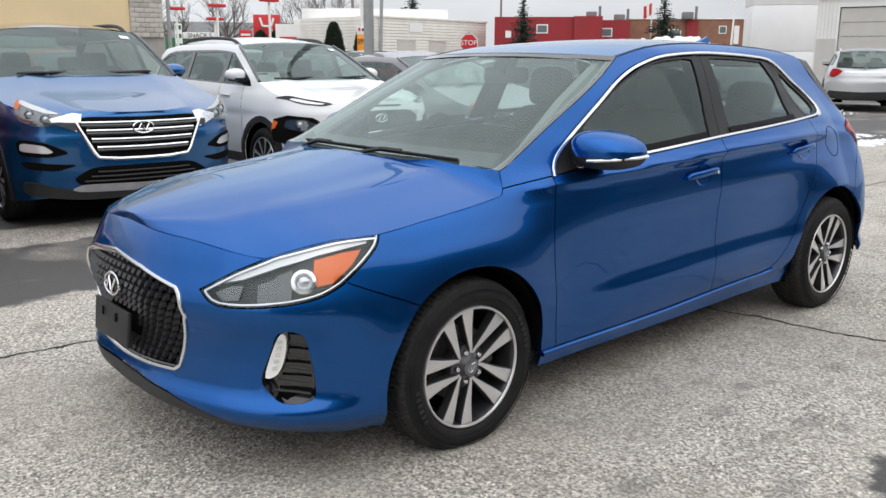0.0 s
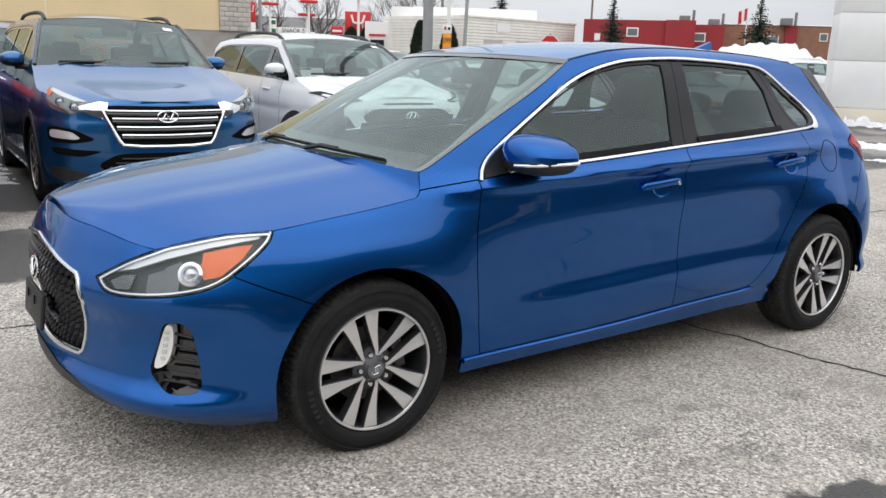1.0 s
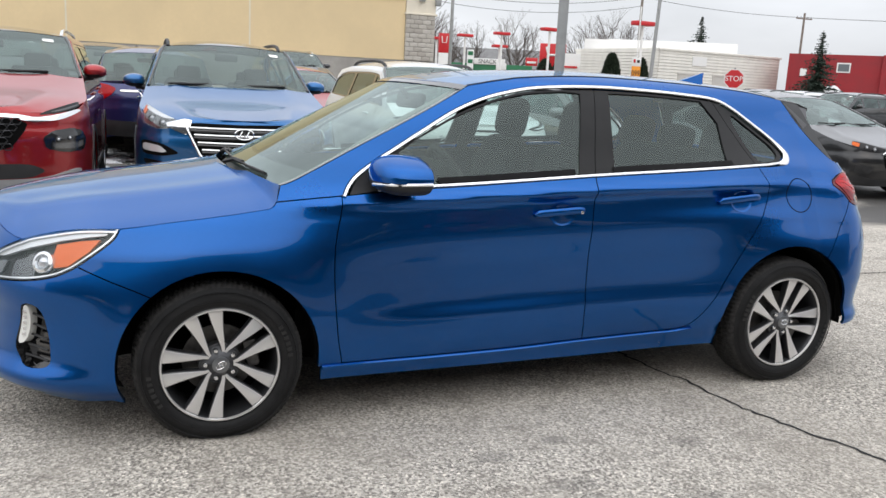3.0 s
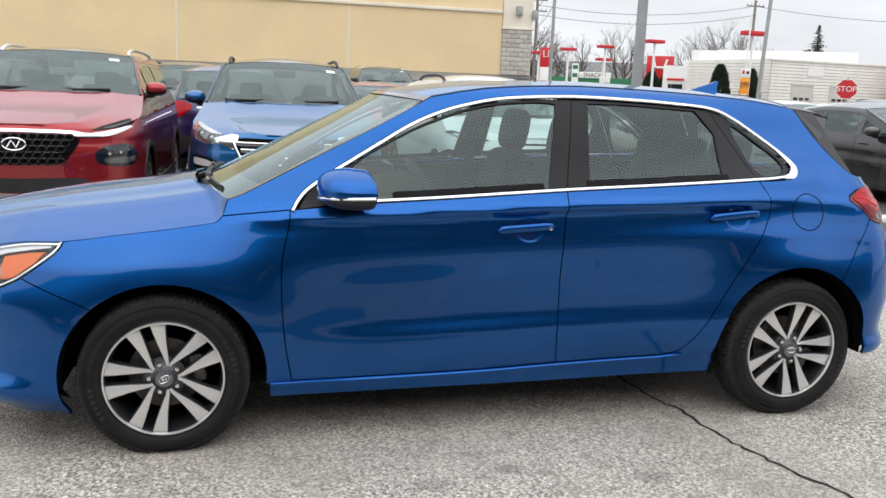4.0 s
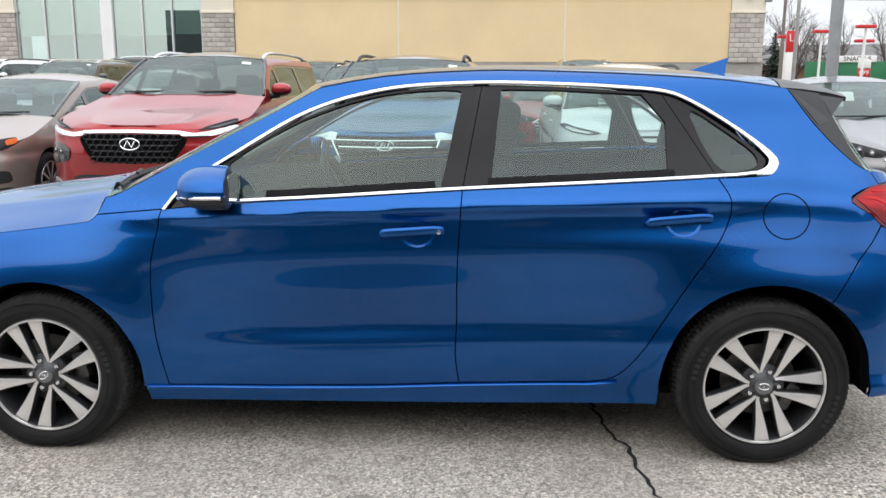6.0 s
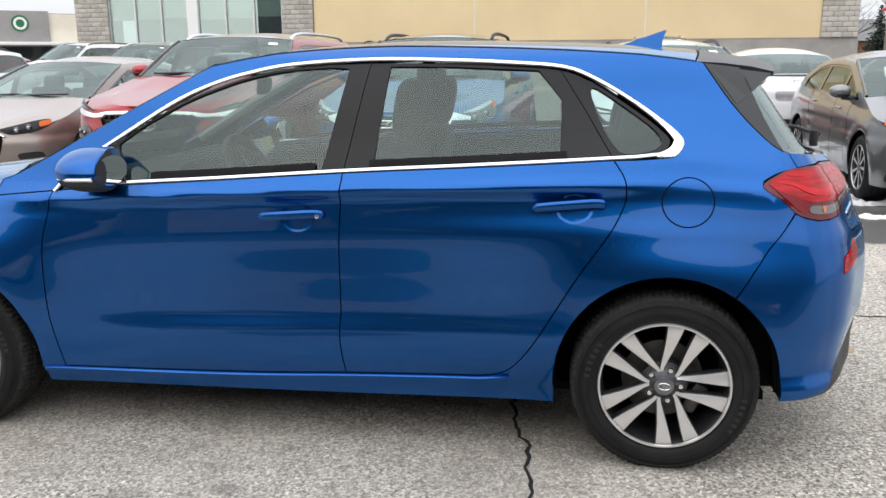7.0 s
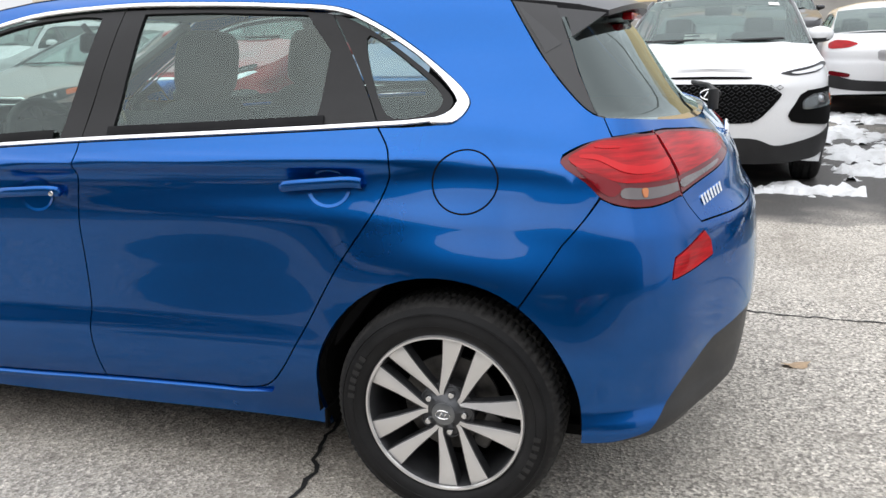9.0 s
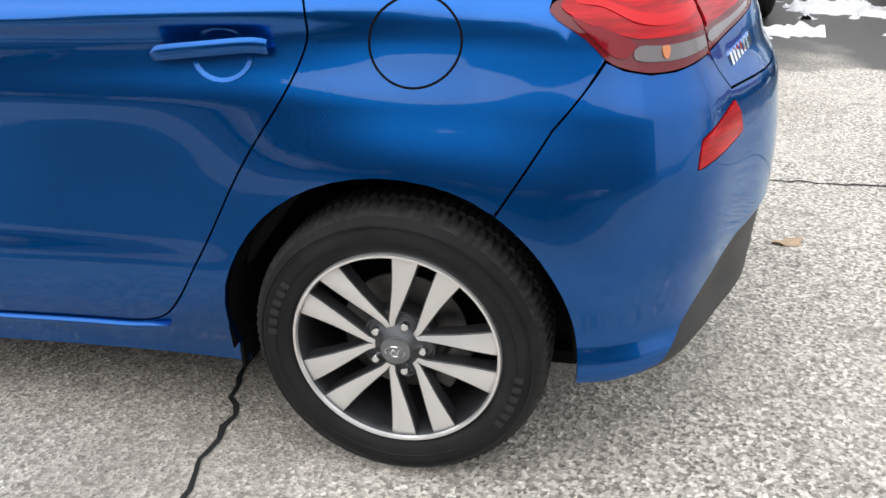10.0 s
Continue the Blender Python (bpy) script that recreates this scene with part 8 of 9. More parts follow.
def coffee_building():
    b = thing("coffee_shop", "low cream coffee shop with a grey sign panel", "building", m=pose(-41.0, 57.6, 0.3, 0, 0, 36))
    slab("wall", -9, 6, 0, 8, 0, 4.9, CREAM, b)
    slab("roof", -9, 6, 0.2, 8, 4.85, 4.95, ROOF_GREY, b)
    slab("parapet", -1.4, 2.6, -0.25, 0.6, 2.4, 5.1, GREY_PANEL, b, 0.02, "grey sign panel")
    slab("canopy", -6, 4.6, -1.2, 0, 2.5, 2.75, WHITE_WALL, b, 0.02)
    slab("window", -5.5, 4.2, -0.04, 0.02, 0.6, 2.4, DARK_GLASS, b)
    disc = Geo().lathe([(0.0, -0.05), (0.62, -0.05), (0.62, 0.0)], 32, "y")
    part("round_sign", disc, SIGN_GREEN, b, "round green sign", m=pose(0.55, -0.26, 4.15))
    ring = Geo().lathe([(0.30, -0.06), (0.48, -0.06), (0.48, -0.05)], 32, "y")
    part("sign_ring", ring, SIGN_WHITE, b, "white ring", m=pose(0.55, -0.26, 4.15))
    for k in range(13):
        if k != 9:
            part("sign_letter", Geo().box((0, 0, 0), (0.20, 0.05, 0.30)), SIGN_BLACK, b, m=pose(-6.6 + 0.33 * k, -0.03, 3.75))


GREY_PANEL = varied("grey_panel", (0.30, 0.29, 0.28), 0.7, 2.0, 0.1)
coffee_building()


def workshop():
    """Cream metal-sided workshop with two roller doors; its near corner points at the lot."""
    b = thing("workshop_building", "cream metal-sided workshop with two roller doors and a white upper storey", "building", m=pose(38.9, 52.3, -0.24) @ Matrix.Diagonal((1.18, 1.18, 1.18, 1)))
    long_dir = Vector((11.0, 1.4, 0)).normalized()
    ang = math.degrees(math.atan2(long_dir.y, long_dir.x))
    w = new("long_wall")
    w.parent = b
    w.matrix_basis = pose(0, 0, 0, 0, 0, ang)
    L = 11.3
    for k in range(19):
        z = 0.2 * k + 0.25
        for x0, x1 in ((0, 1.7), (3.55, 4.9), (6.75, L)) if z < 2.7 else ((0, L),):
            g = Geo().add([(x0, -0.005, z), (x1, -0.005, z), (x1, -0.045, z + 0.03), (x0, -0.045, z + 0.03), (x0, -0.03, z + 0.2), (x1, -0.03, z + 0.2)], [(0, 1, 2, 3), (3, 2, 5, 4)], flat=True)
            part("siding_board", g, SIDING, w)
    slab("wall", 0, L, 0, 9, 0, 4.05, SIDING, w)
    slab("roof_edge", -0.1, L + 0.1, -0.12, 9, 4.05, 4.2, SIDING, w, 0.02)
    for x in (1.75, 4.95):
        d = slab("roller_door", x, x + 1.75, -0.02, 0.01, 0, 2.6, DOOR_GREY, w)
        for q in range(3):
            part("pane", Geo().box((0, 0, 0), (0.32, 0.02, 0.16)), DARK_GLASS, d, m=pose(x + 0.4 + 0.48 * q, -0.035, 1.75))
        slab("door_frame", x - 0.08, x + 1.83, -0.06, 0.0, 2.6, 2.7, DOOR_GREY, d)
    slab("wall_sign", 2.9, 4.2, -0.09, -0.05, 3.2, 3.8, SIGN_WHITE, w)
    e = Vector((-2.3, 6.1, 0))
    s = new("short_wall")
    s.parent = b
    s.matrix_basis = pose(e.x, e.y, 0, 0, 0, math.degrees(math.atan2(-e.y, -e.x)))
    ln = e.length
    for k in range(19):
        z = 0.2 * k + 0.25
        g = Geo().add([(0, -0.005, z), (ln, -0.005, z), (ln, -0.045, z + 0.03), (0, -0.045, z + 0.03), (0, -0.03, z + 0.2), (ln, -0.03, z + 0.2)], [(0, 1, 2, 3), (3, 2, 5, 4)], flat=True)
        part("siding_board", g, SIDING, s)
    slab("wall", 0, ln, 0, 0.3, 0, 4.1, SIDING, s)
    u = new("upper_storey")
    u.parent = b
    u.matrix_basis = pose(0.2, 6.7, 0, 0, 0, -32)
    slab("wall", 0, 9, 0, 6, 0, 4.95, WHITE_WALL, u)
    slab("tower", -1.7, 0, -0.1, 5, 0, 4.9, WHITE_WALL, u)
    for x in (-1.35, -0.55):
        slab("window", x, x + 0.4, -0.15, -0.09, 2.7, 4.2, GLASS_GREY, u)
    slab("porch", -3.6, -1.7, 0, 4, 0, 3.8, WHITE_WALL, u)
    slab("porch_door", -3.2, -2.2, -0.06, 0.0, 0.2, 2.5, DARK_GLASS, u)
    slab("red_band", -3.3, -2.1, -0.08, 0, 2.75, 2.9, SIGN_RED, u)
    for k in range(6):
        part("sign_letter", Geo().box((0, 0, 0), (0.14, 0.04, 0.20)), SIGN_RED, u, m=pose(-1.5 + 0.22 * k, -0.13, 2.25))


DOOR_GREY = varied("roller_door_grey", (0.58, 0.56, 0.52), 0.6, 2.0, 0.06)
workshop()


def red_building():
    b = thing("red_building", "flat-roofed dark red commercial building with snow on the roof edge", "building", m=pose(50.6, 51.1, 0, 0, 0, -46.5))
    slab("wall", -0.1, 6.7, 0, 10, 0, 4.95, RED_WALL, b)
    slab("wall", 6.7, 9.1, -0.3, 10, 0, 5.0, RED_WALL, b)
    slab("wing_wall", 9.1, 11.6, 1.5, 10, 0, 4.75, RED_WALL, b)
    slab("brick_wing", 11.6, 34, 5, 16, 0, 4.95, BROWN_WALL, b)
    slab("red_bay", 17.0, 18.0, 4.7, 5.2, 0, 4.9, RED_WALL, b)
    slab("roof_snow", 11.6, 34, 4.9, 16, 4.95, 5.05, SNOW, b, 0.04)
    for x, y0, z in ((4.0, 0, 3.95), (9.6, 1.5, 3.7)):
        w = slab("window_frame", x - 0.5, x + 0.5, y0 - 0.07, y0 - 0.02, z - 0.38, z + 0.38, SIGN_WHITE, b)
        part("pane", Geo().box((x, y0 - 0.085, z), (0.80, 0.02, 0.56)), GLASS_GREY, w)
    slab("sign_board", 0.85, 1.35, -0.05, 0.0, 3.2, 3.8, SIGN_WHITE, b)
    for x, hw, z0, z1 in ((16.0, 0.55, 3.4, 4.1), (20.2, 0.34, 3.7, 4.4)):
        w = slab("window_frame", x - hw, x + hw, 4.93, 4.98, z0, z1, SIGN_WHITE, b)
        part("pane", Geo().box((x, 4.92, (z0 + z1) / 2), (2 * hw - 0.16, 0.02, z1 - z0 - 0.16)), GLASS_GREY, w)
    slab("brick_wing_door", 21.2, 21.65, 4.93, 4.98, 2.8, 4.4, SIGN_WHITE, b)
    for x, z in ((8.0, 5.0), (10.5, 4.75), (16.5, 4.95), (24, 4.95)):
        slab("roof_unit", x, x + 0.9, 4, 5, z, z + 0.6, ROOF_GREY, b, 0.03)
        part("vent_pipe", Geo().tube([(x + 1.2, 4.5, z), (x + 1.2, 4.5, z + 1.1)], 0.12, 8), ROOF_GREY, b)


red_building()
snow_heap("snow_bank", "large bright snow bank in front of the brick building", 48.5, 31.5, 10.5, 3.4, 3.1, 31, 44, 0.0, True)
snow_heap("snow_bank", "snow bank below the red wall", 49.6, 46.0, 3.6, 1.8, 2.7, 33, 30, 0.0, True)


def garage():
    b = thing("garage_building", "grey corrugated garage with a wide overhead door", "building", m=pose(36.0, 15.6, 0, 0, 0, -74))
    slab("wall", -0.2, 0.9, 0, 8, 0, 5.6, WHITE_WALL, b)
    for k in range(7):
        slab("rib", -0.15 + 0.15 * k, -0.10 + 0.15 * k, -0.03, 0.0, 0, 5.6, SIDING, b)
    slab("wall_top", 0.9, 7, 0, 8, 3.65, 5.6, WHITE_WALL, b)
    slab("fascia", -0.3, 7, -0.12, 0, 4.0, 4.2, SIDING, b, 0.01)
    d = slab("overhead_door", 0.95, 4.6, 0.08, 0.14, 0, 3.6, DOOR_GREY, b, label="cream overhead door")
    for k in range(6):
        part("door_joint", Geo().box((2.8, 0.075, 0.6 * k), (3.6, 0.012, 0.02)), ROOF_GREY, d)
    for k in range(5):
        part("pane", Geo().box((1.35 + 0.68 * k, 0.07, 1.75), (0.42, 0.02, 0.16)), DARK_GLASS, d)
    slab("side_wall", 4.6, 7, 0, 8, 0, 3.65, WHITE_WALL, b)
    e = slab("personnel_door", 0.05, 0.85, -0.05, -0.01, 0, 2.3, DOOR_GREY, b, label="cream steel door")
    part("door_handle", Geo().box((0.75, -0.07, 1.05), (0.05, 0.04, 0.12), 0.01), POLE_GREY, e)


garage()


def entrance_pillar():
    b = thing("entrance_pillar", "tall white panel-clad entrance pillar", "pillar", m=pose(19.55, 8.45, 0, 0, 0, -52))
    slab("core", -0.78, 0.78, 0.03, 1.37, 0, 7.4, WHITE_WALL, b)
    for k in range(6):
        slab("cladding_panel", -0.80, 0.80, 0.0, 1.40, 0.42 + 1.17 * k, 0.42 + 1.17 * (k + 1) - 0.025, WHITE_WALL, b, 0.006)
    slab("plinth", -0.82, 0.82, -0.02, 1.42, 0, 0.40, CREAM, b, 0.01)


entrance_pillar()


# ---- poles, signs, wires ----
def light_pole():
    b = thing("light_pole", "thick galvanised steel lot light pole", "pole", m=pose(6.66, 8.95, ground_height(6.66, 8.95)))
    part("shaft", Geo().tube([(0, 0, 0), (0, 0, 4), (0, 0, 9)], lambda a: 0.088 - 0.012 * a, 20), POLE_GREY, b)
    part("base", Geo().lathe([(0.0, 0.75), (0.24, 0.75), (0.26, 0.70), (0.26, 0.0)], 24, "z"), CONCRETE, b)
    part("arm", Geo().tube([(0, 0, 8.9), (0, -0.9, 9.1)], 0.04, 8), POLE_GREY, b)
    part("lamp_head", Geo().box((0, -1.1, 9.1), (0.35, 0.6, 0.12), 0.03), POLE_GREY, b)


light_pole()


def slim_pole(label, x, y, h, r, lean=(0, 0), mat=None, arms=0):
    b = thing("utility_pole", label, "pole", "utility poles", pose(x, y, 0))
    part("shaft", Geo().tube([(0, 0, 0), (lean[0] * h / 2, lean[1] * h / 2, h / 2), (lean[0] * h, lean[1] * h, h)], lambda a: r * (1 - 0.25 * a), 10), mat or WOOD_POLE, b)
    for k in range(arms):
        z = h - 0.5 - 0.9 * k
        part("cross_arm", Geo().box((lean[0] * z, lean[1] * z, z), (1.8, 0.1, 0.1), 0.01), WOOD_POLE, b)
        for q in (-0.8, -0.4, 0.4, 0.8):
            part("insulator", Geo().tube([(lean[0] * z + q, 0, z + 0.05), (lean[0] * z + q, 0, z + 0.2)], 0.035, 6), POLE_GREY, b)
    return b


slim_pole("slim leaning grey street pole", 27.9, 37.3, 12.5, 0.11, (0.035, 0.0), POLE_GREY)
slim_pole("pale steel street pole at the building corner", 19.6, 47.2, 12.8, 0.12, (0, 0), POLE_GREY)
slim_pole("weathered wooden utility pole with cross arms", 24.9, 65.2, 9.7, 0.15, (0.0, 0), None, 2)
slim_pole("distant wooden utility pole", 46.0, 66.0, 10.5, 0.15, (0, 0), None, 1)
slim_pole("distant wooden utility pole", 58.0, 58.0, 9.0, 0.12, (0, 0), None, 1)


def wire(a, b, sag, r=0.02):
    pts = [tuple(a[k] + (b[k] - a[k]) * t / 14 - (sag * 4 * (t / 14) * (1 - t / 14) if k == 2 else 0) for k in range(3)) for t in range(15)]
    tagged(build("overhead_cable", Geo().tube(pts, r, 5), WIRE), "thin black overhead cable between street poles", "cable", "overhead cables")


for a, b, sag, r in (((-30, 74, 12.5), (19.7, 47.2, 9.2), 1.2, .03), ((19.7, 47.2, 9.0), (28.2, 37.3, 8.6), .2, .03), ((28.2, 37.3, 8.6), (60, -6, 7.9), .9, .035), ((28.2, 37.3, 8.9), (60, -6, 8.3), .9, .025), ((19.7, 47.2, 10.4), (28.2, 37.3, 10.4), .15, .02),
                     ((28.2, 37.3, 10.4), (60, -4, 10.0), .8, .02), ((24.9, 65.2, 8.6), (19.7, 47.2, 9.1), .4, .022), ((24.9, 65.2, 8.8), (46, 66, 10.0), .8, .02), ((24.9, 65.2, 8.0), (46, 66, 9.2), .8, .02), ((46, 66, 10.0), (58, 58, 8.6), .3, .02), ((58, 58, 8.6), (90, 20, 9.5), .8, .022),
                     ((19.7, 47.2, 7.2), (24.9, 65.2, 7.0), .3, .02), ((19.7, 47.2, 10.9), (-22, 60, 10.0), .7, .02)):
    wire(a, b, sag, r)


def canopy_lamp(x, y, h, turn, scale=1.0):
    b = thing("lot_lamp", "white lot lamp pole with a flat red shade", "lamp", "red shaded lot lamps", pose(x, y, 0, 0, 0, turn))
    part("post", Geo().tube([(0, 0, 0), (0, 0, h)], 0.09, 10), SIGN_WHITE, b)
    part("shade", Geo().box((0, 0, h + 0.1), (1.9 * scale, 0.7, 0.34 * scale), 0.05), SIGN_RED, b, "flat red shade")


for x, y, h, turn, sc in ((33.9, 47.4, 5.85, 10, .88), (29.5, 52.7, 5.35, 10, .70), (23.3, 59.7, 4.53, 5, .62), (27.0, 62.9, 5.08, 5, .66), (28.55, 59.0, 5.2, 5, .66), (29.8, 62.0, 4.35, 5, .66)):
    canopy_lamp(x, y, h, turn, sc)


def signs():
    s = thing("stop_sign", "red octagonal stop sign on a post", "sign", m=pose(23.7, 25.1, 0, 0, 0, -42))
    octo = [(0.42 * math.cos(radians(22.5 + 45 * k)), 0.42 * math.sin(radians(22.5 + 45 * k))) for k in range(8)]
    up = pose(0, 0, 2.05, 90, 0, 0)
    part("rim", Geo().prism(octo, 0.02, up), SIGN_WHITE, s)
    part("plate", Geo().prism([(x * 0.92, y * 0.92) for x, y in octo], 0.012, pose(0, -0.012, 2.05, 90, 0, 0)), SIGN_RED, s)
    lettering("lettering", "STOP", 0.30, SIGN_WHITE, s, pose(0, -0.03, 2.05, 90, 0, 0), "white letters")
    part("post", Geo().tube([(0, 0.03, 0), (0, 0.03, 2.5)], 0.035, 8), POLE_GREY, s)
    p = thing("price_sign", "tall orange and white price banner on a white post", "sign", m=pose(32.0, 44.9, -0.2, 0, 0, -37) @ Matrix.Diagonal((0.86, 1.3, 1.25, 1)))
    part("post", Geo().tube([(0, 0.06, 0), (0, 0.06, 5.6)], 0.05, 8), SIGN_WHITE, p)
    part("banner", Geo().box((0, 0, 1.85), (0.66, 0.04, 1.35), 0.01), SIGN_ORANGE, p)
    part("head_panel", Geo().box((0, 0, 2.75), (0.70, 0.04, 0.45), 0.01), SIGN_WHITE, p)
    lettering("lettering", "099", 0.42, SIGN_BLACK, p, pose(0, -0.03, 2.15, 90, 0, 0), "black numerals", 0.006)
    part("mark", Geo().box((-0.15, -0.028, 2.80), (0.16, 0.012, 0.18), 0.01), SIGN_RED, p)
    part("mark", Geo().box((0.15, -0.028, 2.78), (0.2, 0.012, 0.14), 0.01), SIGN_BLACK, p)
    part("bar", Geo().box((0, -0.028, 1.62), (0.42, 0.012, 0.16), 0.01), SIGN_WHITE, p)
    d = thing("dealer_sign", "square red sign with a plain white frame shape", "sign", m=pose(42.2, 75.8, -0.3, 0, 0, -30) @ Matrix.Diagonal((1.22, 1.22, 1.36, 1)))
    part("panel", Geo().box((0, 0, 3.55), (2.2, 0.3, 1.75), 0.05), SIGN_RED, d)
    h = Geo().tube([(-0.56, -0.2, 4.18), (-0.36, -0.2, 3.58), (-0.46, -0.2, 2.96)], 0.10, 6)
    h.tube([(0.56, -0.2, 4.18), (0.36, -0.2, 3.58), (0.46, -0.2, 2.96)], 0.10, 6)
    h.tube([(-0.36, -0.2, 3.58), (0.36, -0.2, 3.58)], 0.09, 6)
    part("mark", h, SIGN_WHITE, d)
    part("post", Geo().box((0, 0.1, 1.4), (0.4, 0.2, 2.8)), SIGN_WHITE, d)
    part("low_panel", Geo().box((-1.75, 0, 3.0), (1.0, 0.3, 0.6), 0.05), SIGN_RED, d)
    part("low_band", Geo().box((-1.75, -0.16, 2.95), (0.8, 0.04, 0.16), 0.02), SIGN_WHITE, d)
    q = thing("pylon_sign", "slim red and white pylon sign", "sign", m=pose(22.1, 55.0, -0.3, 0, 0, -10) @ Matrix.Diagonal((1.36, 1.36, 1.42, 1)))
    part("pylon", Geo().box((0, 0, 1.3), (0.50, 0.3, 2.6), 0.03), SIGN_WHITE, q)
    part("red_panel", Geo().box((0, 0, 3.08), (0.54, 0.32, 0.98), 0.03), SIGN_RED, q)
    part("mark", Geo().tube([(-0.14, -0.18, 3.42), (-0.11, -0.18, 3.1), (0.11, -0.18, 3.1), (0.14, -0.18, 3.42)], 0.025, 6), SIGN_WHITE, q)
    k = thing("snack_kiosk", "green and white roadside snack bar with a lettered sign", "building", m=pose(38.8, 84.2, 0.3, 0, 0, -22) @ Matrix.Diagonal((1.2, 1.2, 1.25, 1)))
    part("wall", Geo().box((0, 1.5, 1.1), (8.0, 3.0, 2.9), 0.03), SIGN_GREEN, k)
    part("fascia", Geo().box((0.0, -0.06, 2.75), (2.9, 0.2, 0.52), 0.03), SIGN_WHITE, k)
    lettering("lettering", "SNACK S", 0.52, SIGN_BLACK, k, pose(0.0, -0.18, 2.75, 90, 0, 0), "black sign letters", 0.006)
    part("tower", Geo().box((-1.8, -0.2, 1.85), (0.6, 0.6, 3.7), 0.05), SIGN_WHITE, k)
    for z in (1.9, 2.7, 3.4):
        part("tower_band", Geo().box((-1.8, -0.52, z), (0.46, 0.05, 0.34), 0.02), SIGN_GREEN, k)
    n = thing("price_sign", "small white and red price sign", "sign", m=pose(29.3, 60.4, 0, 0, 0, -20))
    part("panel", Geo().box((0, 0, 2.75), (0.85, 0.1, 0.6), 0.03), SIGN_WHITE, n)
    part("panel_red", Geo().box((0, 0, 2.1), (0.85, 0.1, 0.6), 0.03), SIGN_RED, n)
    lettering("lettering", "099", 0.45, SIGN_WHITE, n, pose(0, -0.08, 2.1, 90, 0, 0), "white numerals", 0.006)
    part("post", Geo().box((0, 0.1, 1.0), (0.2, 0.1, 2.0)), SIGN_WHITE, n)


    f = thing("flag_pole", "slim white pole with a red and white flag", "flag", m=pose(52.3, 36.2, 0))
    part("pole", Geo().tube([(0, 0, 0), (0, 0, 5.6)], 0.05, 8), SIGN_WHITE, f)
    for k, mt in enumerate((SIGN_RED, SIGN_WHITE, SIGN_RED)):
        cloth = Geo().add([(-0.06 - 0.26 * k, 0.05 * k, 5.5 - 0.10 * k), (-0.32 - 0.26 * k, 0.05 + 0.05 * k, 5.4 - 0.10 * k), (-0.28 - 0.24 * k, 0.08 + 0.05 * k, 4.55 - 0.12 * k), (-0.06 - 0.22 * k, 0.04 * k, 4.65 - 0.12 * k)], [(0, 1, 2, 3)])
        part("flag_cloth", cloth, mt, f)
    slim_pole("thin pale lamp pole by the brick building", 47.9, 26.9, 6.6, 0.07, (0.04, 0.0), SIGN_WHITE)


signs()


# ---- trees ----
def conifer(label, x, y, z0, h, r, seed, snowy=False):
    rnd = random.Random(seed)
    b = thing("spruce_tree", label, "tree", "evergreen trees", pose(x, y, z0))
    part("trunk", Geo().tube([(0, 0, 0), (0.02, 0, h * 0.5), (0, 0, h)], lambda a: 0.13 * (1 - a) + 0.015, 8), BARK, b)
    g = Geo()
    verts, faces = [], []
    z = h * 0.10
    while z < h * 0.98:
        f = 1 - z / h
        reach = 1.12 * r * f * rnd.uniform(0.8, 1.1) + 0.05
        nb = 7 + int(9 * f)
        for k in range(nb):
            a = rnd.uniform(0, 2 * math.pi)
            L = reach * rnd.uniform(0.55, 1.1)
            steps = max(3, int(L / 0.16))
            for s in range(steps):
                t = (s + rnd.random()) / steps
                c = Vector((math.cos(a) * L * t, math.sin(a) * L * t, z - L * 0.28 * t + 0.10 * t * t))
                for q in range(3):
                    w = rnd.uniform(0.16, 0.34) * (1.1 - 0.4 * t) * (0.45 + 0.75 * f)
                    dd = Vector((rnd.uniform(-1, 1), rnd.uniform(-1, 1), rnd.uniform(-0.9, 0.25))).normalized()
                    sd = dd.cross(Vector((rnd.uniform(-1, 1), rnd.uniform(-1, 1), 1))).normalized() * w * 0.34
                    i = len(verts)
                    verts += [c - sd, c + sd, c + dd * w + sd * 0.3, c + dd * w - sd * 0.3]
                    faces.append((i, i + 1, i + 2, i + 3))
        z += 0.13 + 0.11 * f
    part("crown", g.add(verts, faces), NEEDLES, b)
    return b


conifer("dark spruce tree behind the workshop", 46.6, 57.6, 1.0, 6.9, 3.0, 3)
conifer("thin dark spruce tree in front of the red wall", 48.3, 45.6, 0.0, 6.4, 2.9, 5)
conifer("dense spruce tree by the snow bank", 51.9, 34.8, 0.0, 6.1, 3.2, 7)
conifer("round dark pine at the street corner", 25.1, 67.5, 0.5, 4.9, 2.2, 9)


def cedar(label, x, y, h, r, seed):
    rnd = random.Random(seed)
    b = thing("cedar_shrub", label, "shrub", "clipped cedars", pose(x, y, 0))
    part("trunk", Geo().tube([(0, 0, 0), (0, 0, h * 0.8)], 0.05, 6), BARK, b)
    verts, faces = [], []
    for k in range(4200):
        t = rnd.random() ** 0.8
        rad = r * (math.sin(math.pi * min(1, 0.12 + 0.88 * t) ** 0.8) ** 0.55) * rnd.uniform(0.75, 1.04)
        a = rnd.uniform(0, 2 * math.pi)
        c = Vector((rad * math.cos(a), rad * math.sin(a), t * h))
        w = rnd.uniform(0.10, 0.22)
        dd = Vector((math.cos(a) * 0.5 + rnd.uniform(-.4, .4), math.sin(a) * 0.5 + rnd.uniform(-.4, .4), 1)).normalized()
        sd = dd.cross(Vector((rnd.uniform(-1, 1), rnd.uniform(-1, 1), 0.2))).normalized() * w * 0.4
        i = len(verts)
        verts += [c - sd, c + sd, c + dd * w * 1.5]
        faces.append((i, i + 1, i + 2))
    part("foliage", Geo().add(verts, faces), CEDAR, b)


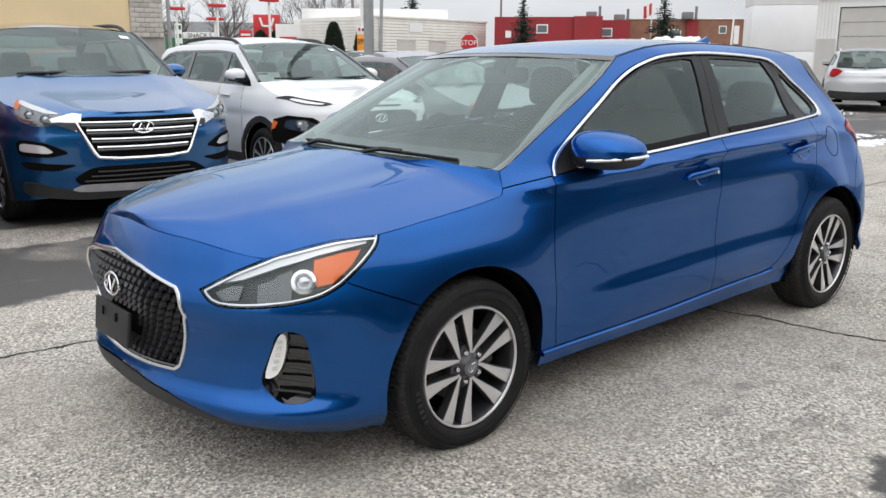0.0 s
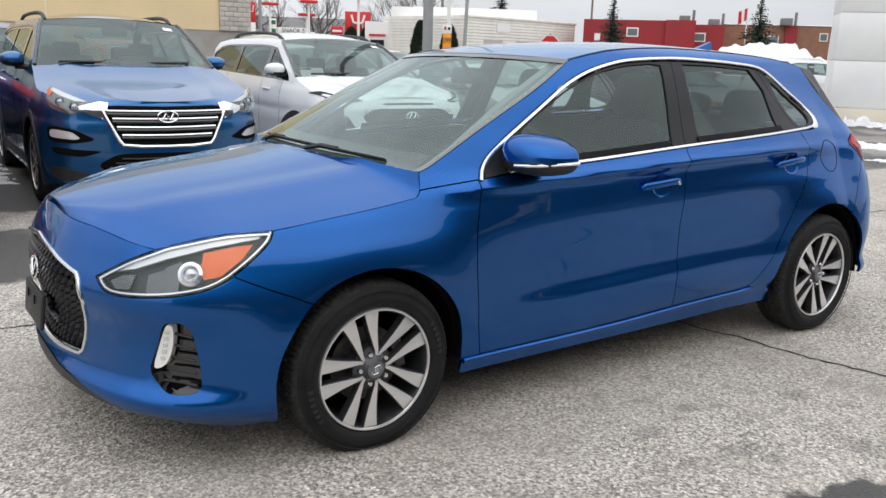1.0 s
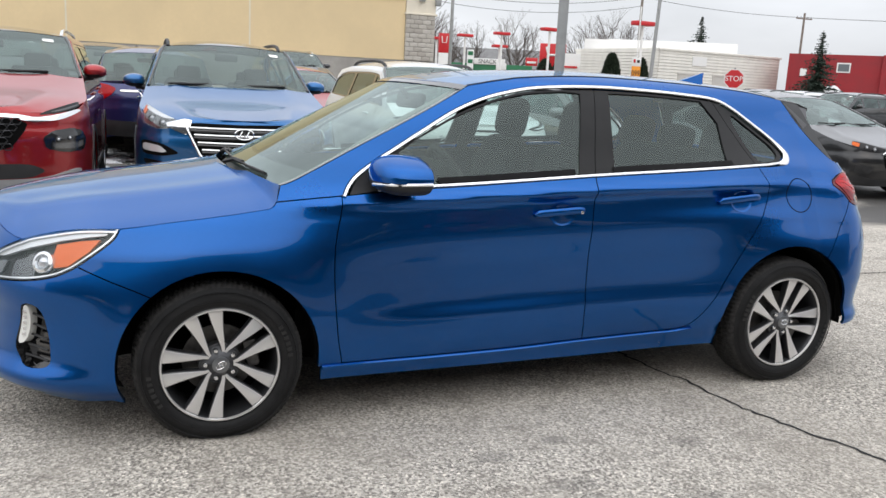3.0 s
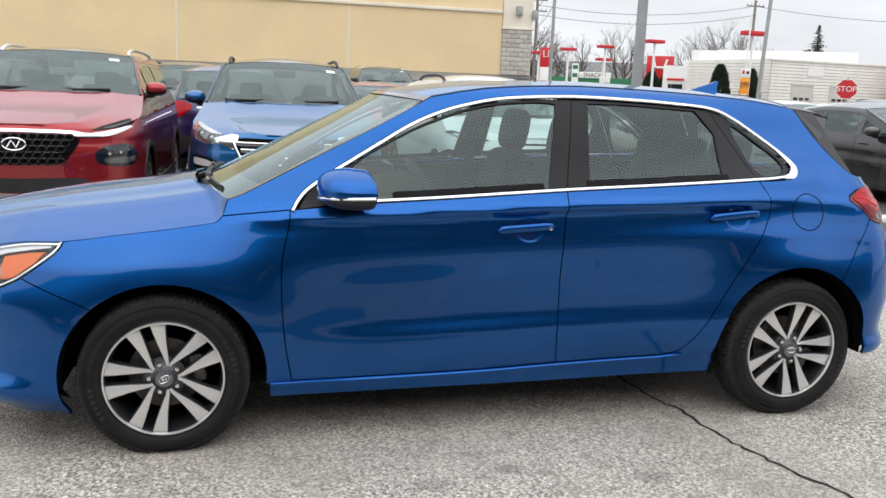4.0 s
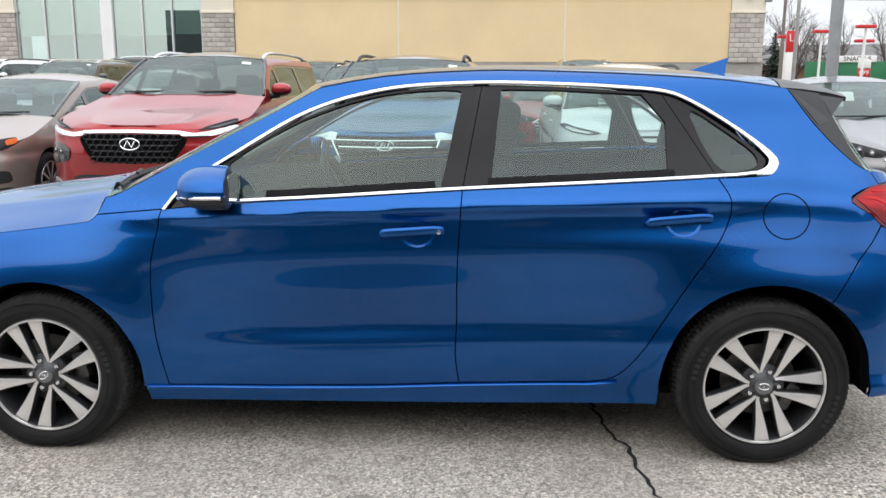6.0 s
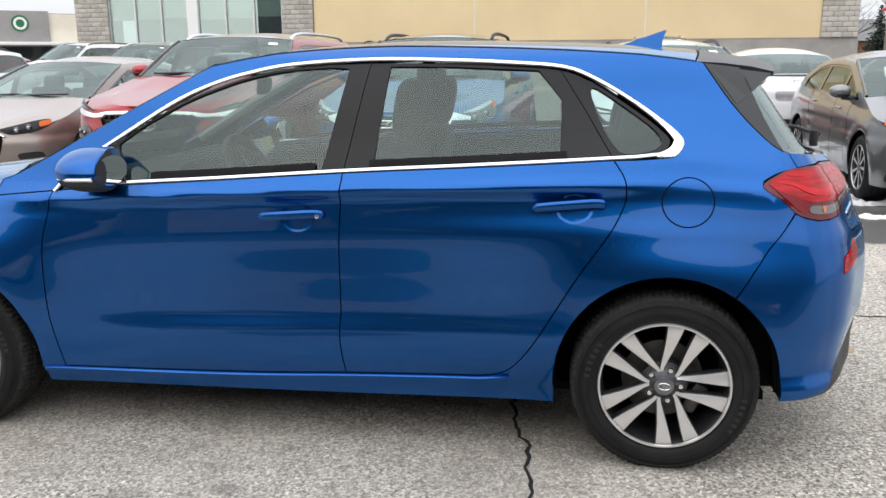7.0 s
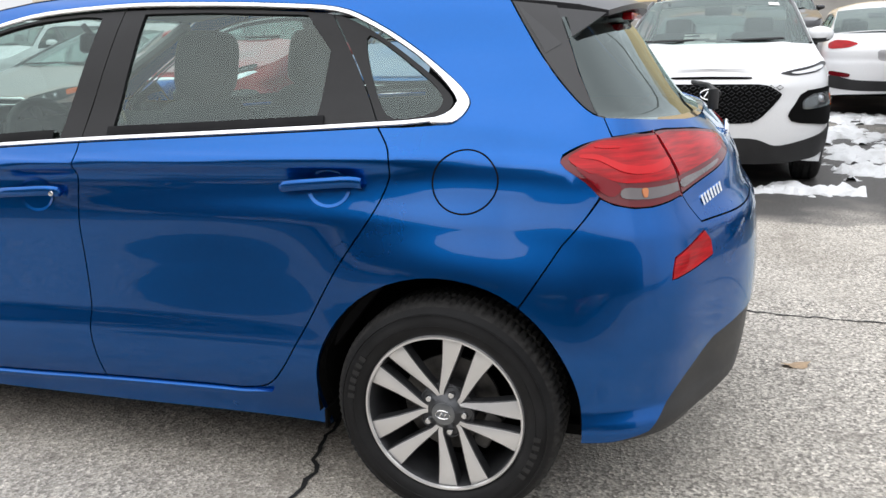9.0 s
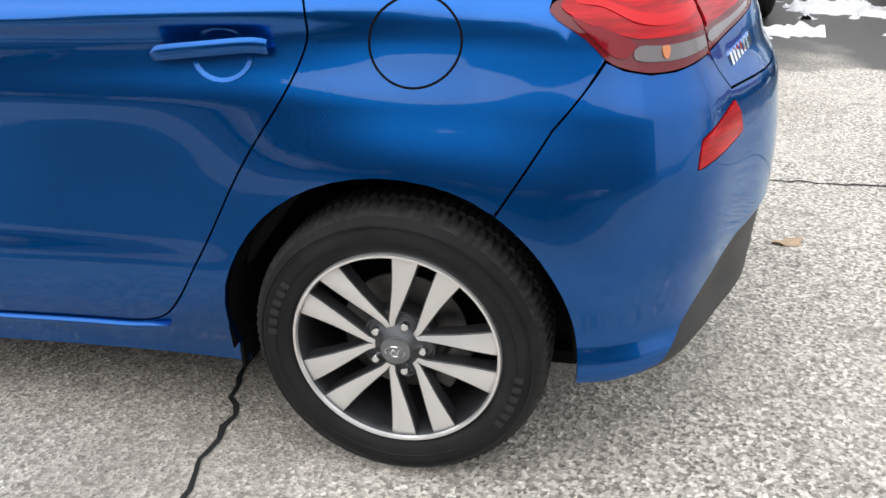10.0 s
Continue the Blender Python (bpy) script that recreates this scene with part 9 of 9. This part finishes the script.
cedar("clipped dark cedar shrub beside the workshop", 34.9, 52.6, 3.9, .76, 1)
cedar("clipped dark cedar shrub beside the workshop", 35.9, 50.2, 3.6, .68, 2)
for i, (x, y) in enumerate(((41.4, 72.6), (43.8, 72.0), (39.9, 73.0))):
    cedar("clipped dark cedar shrub by the red sign", x, y, 3.9, 1.0, 10 + i)


def bare_tree(label, seed, h):
    rnd = random.Random(seed)
    b = thing("bare_tree", label, "tree", "bare winter trees")
    trunk, twigs = Geo(), Geo()

    def grow(p, d, ln, r, depth):
        bend = Vector((rnd.uniform(-1, 1), rnd.uniform(-1, 1), rnd.uniform(-0.2, 0.5))) * 0.18
        q = p + d * ln * 0.5
        e = q + (d + bend).normalized() * ln * 0.5
        (trunk if depth < 2 else twigs).tube([p, q, e], lambda a: r * (1 - 0.35 * a), 5 if depth < 3 else 3, cap=False)
        if depth >= 7:
            return
        for k in range(3 if depth < 4 else 2):
            nd = ((e - q).normalized() + Vector((rnd.uniform(-1, 1), rnd.uniform(-1, 1), rnd.uniform(-0.25, 0.7))) * 0.72).normalized()
            grow(e if k < 2 else q, nd, ln * rnd.uniform(0.62, 0.82), r * 0.60, depth + 1)

    grow(Vector((0, 0, 0)), Vector((0, 0, 1)), h * 0.26, h * 0.022, 0)
    part("trunk", trunk, BARK, b)
    part("crown", twigs, BARK, b, "bare twigs")
    return b


protos = [bare_tree("leafless grey deciduous tree across the street", 4, 11.0), bare_tree("leafless grey deciduous tree across the street", 8, 9.5)]
protos[0].matrix_basis = pose(34.0, 88.0, 0)
protos[1].matrix_basis = pose(40.0, 92.0, 0)
for i, (x, y) in enumerate(((29, 92), (37, 96), (44, 90), (48, 96), (53, 88), (58, 84), (31, 102), (42, 104), (25, 98), (62, 92), (50, 78))):
    copy_thing(protos[i % 2], pose(x, y, 0, 0, 0, 47 * i) @ Matrix.Diagonal((1, 1, 1, 1)))
hedge = thing("house_row", "low grey houses across the street", "building", m=pose(40, 108, 0, 0, 0, -25))
slab("wall", -30, 30, 0, 8, 0, 3.6, BROWN_WALL, hedge)
part("roof", Geo().add([(-31, -1, 3.5), (31, -1, 3.5), (31, 9, 3.5), (-31, 9, 3.5), (-29, 4, 6.2), (29, 4, 6.2)], [(0, 1, 5, 4), (2, 3, 4, 5), (1, 2, 5), (3, 0, 4), (0, 3, 2, 1)], flat=True), ROOF_GREY, hedge)

# plain unseen wall, added to close the lot and darken the cars' reflections
PLAIN_WALL = varied("plain_grey_cladding", (0.075, 0.08, 0.085), 0.6, 0.7, 0.15)
behind = Geo().box((4.0, -17.5, 4.2), (70.0, 0.4, 8.4), 0.02)
tagged(build("wall_south", behind, PLAIN_WALL), "plain dark grey clad wall closing the lot", "wall", kind="structure")
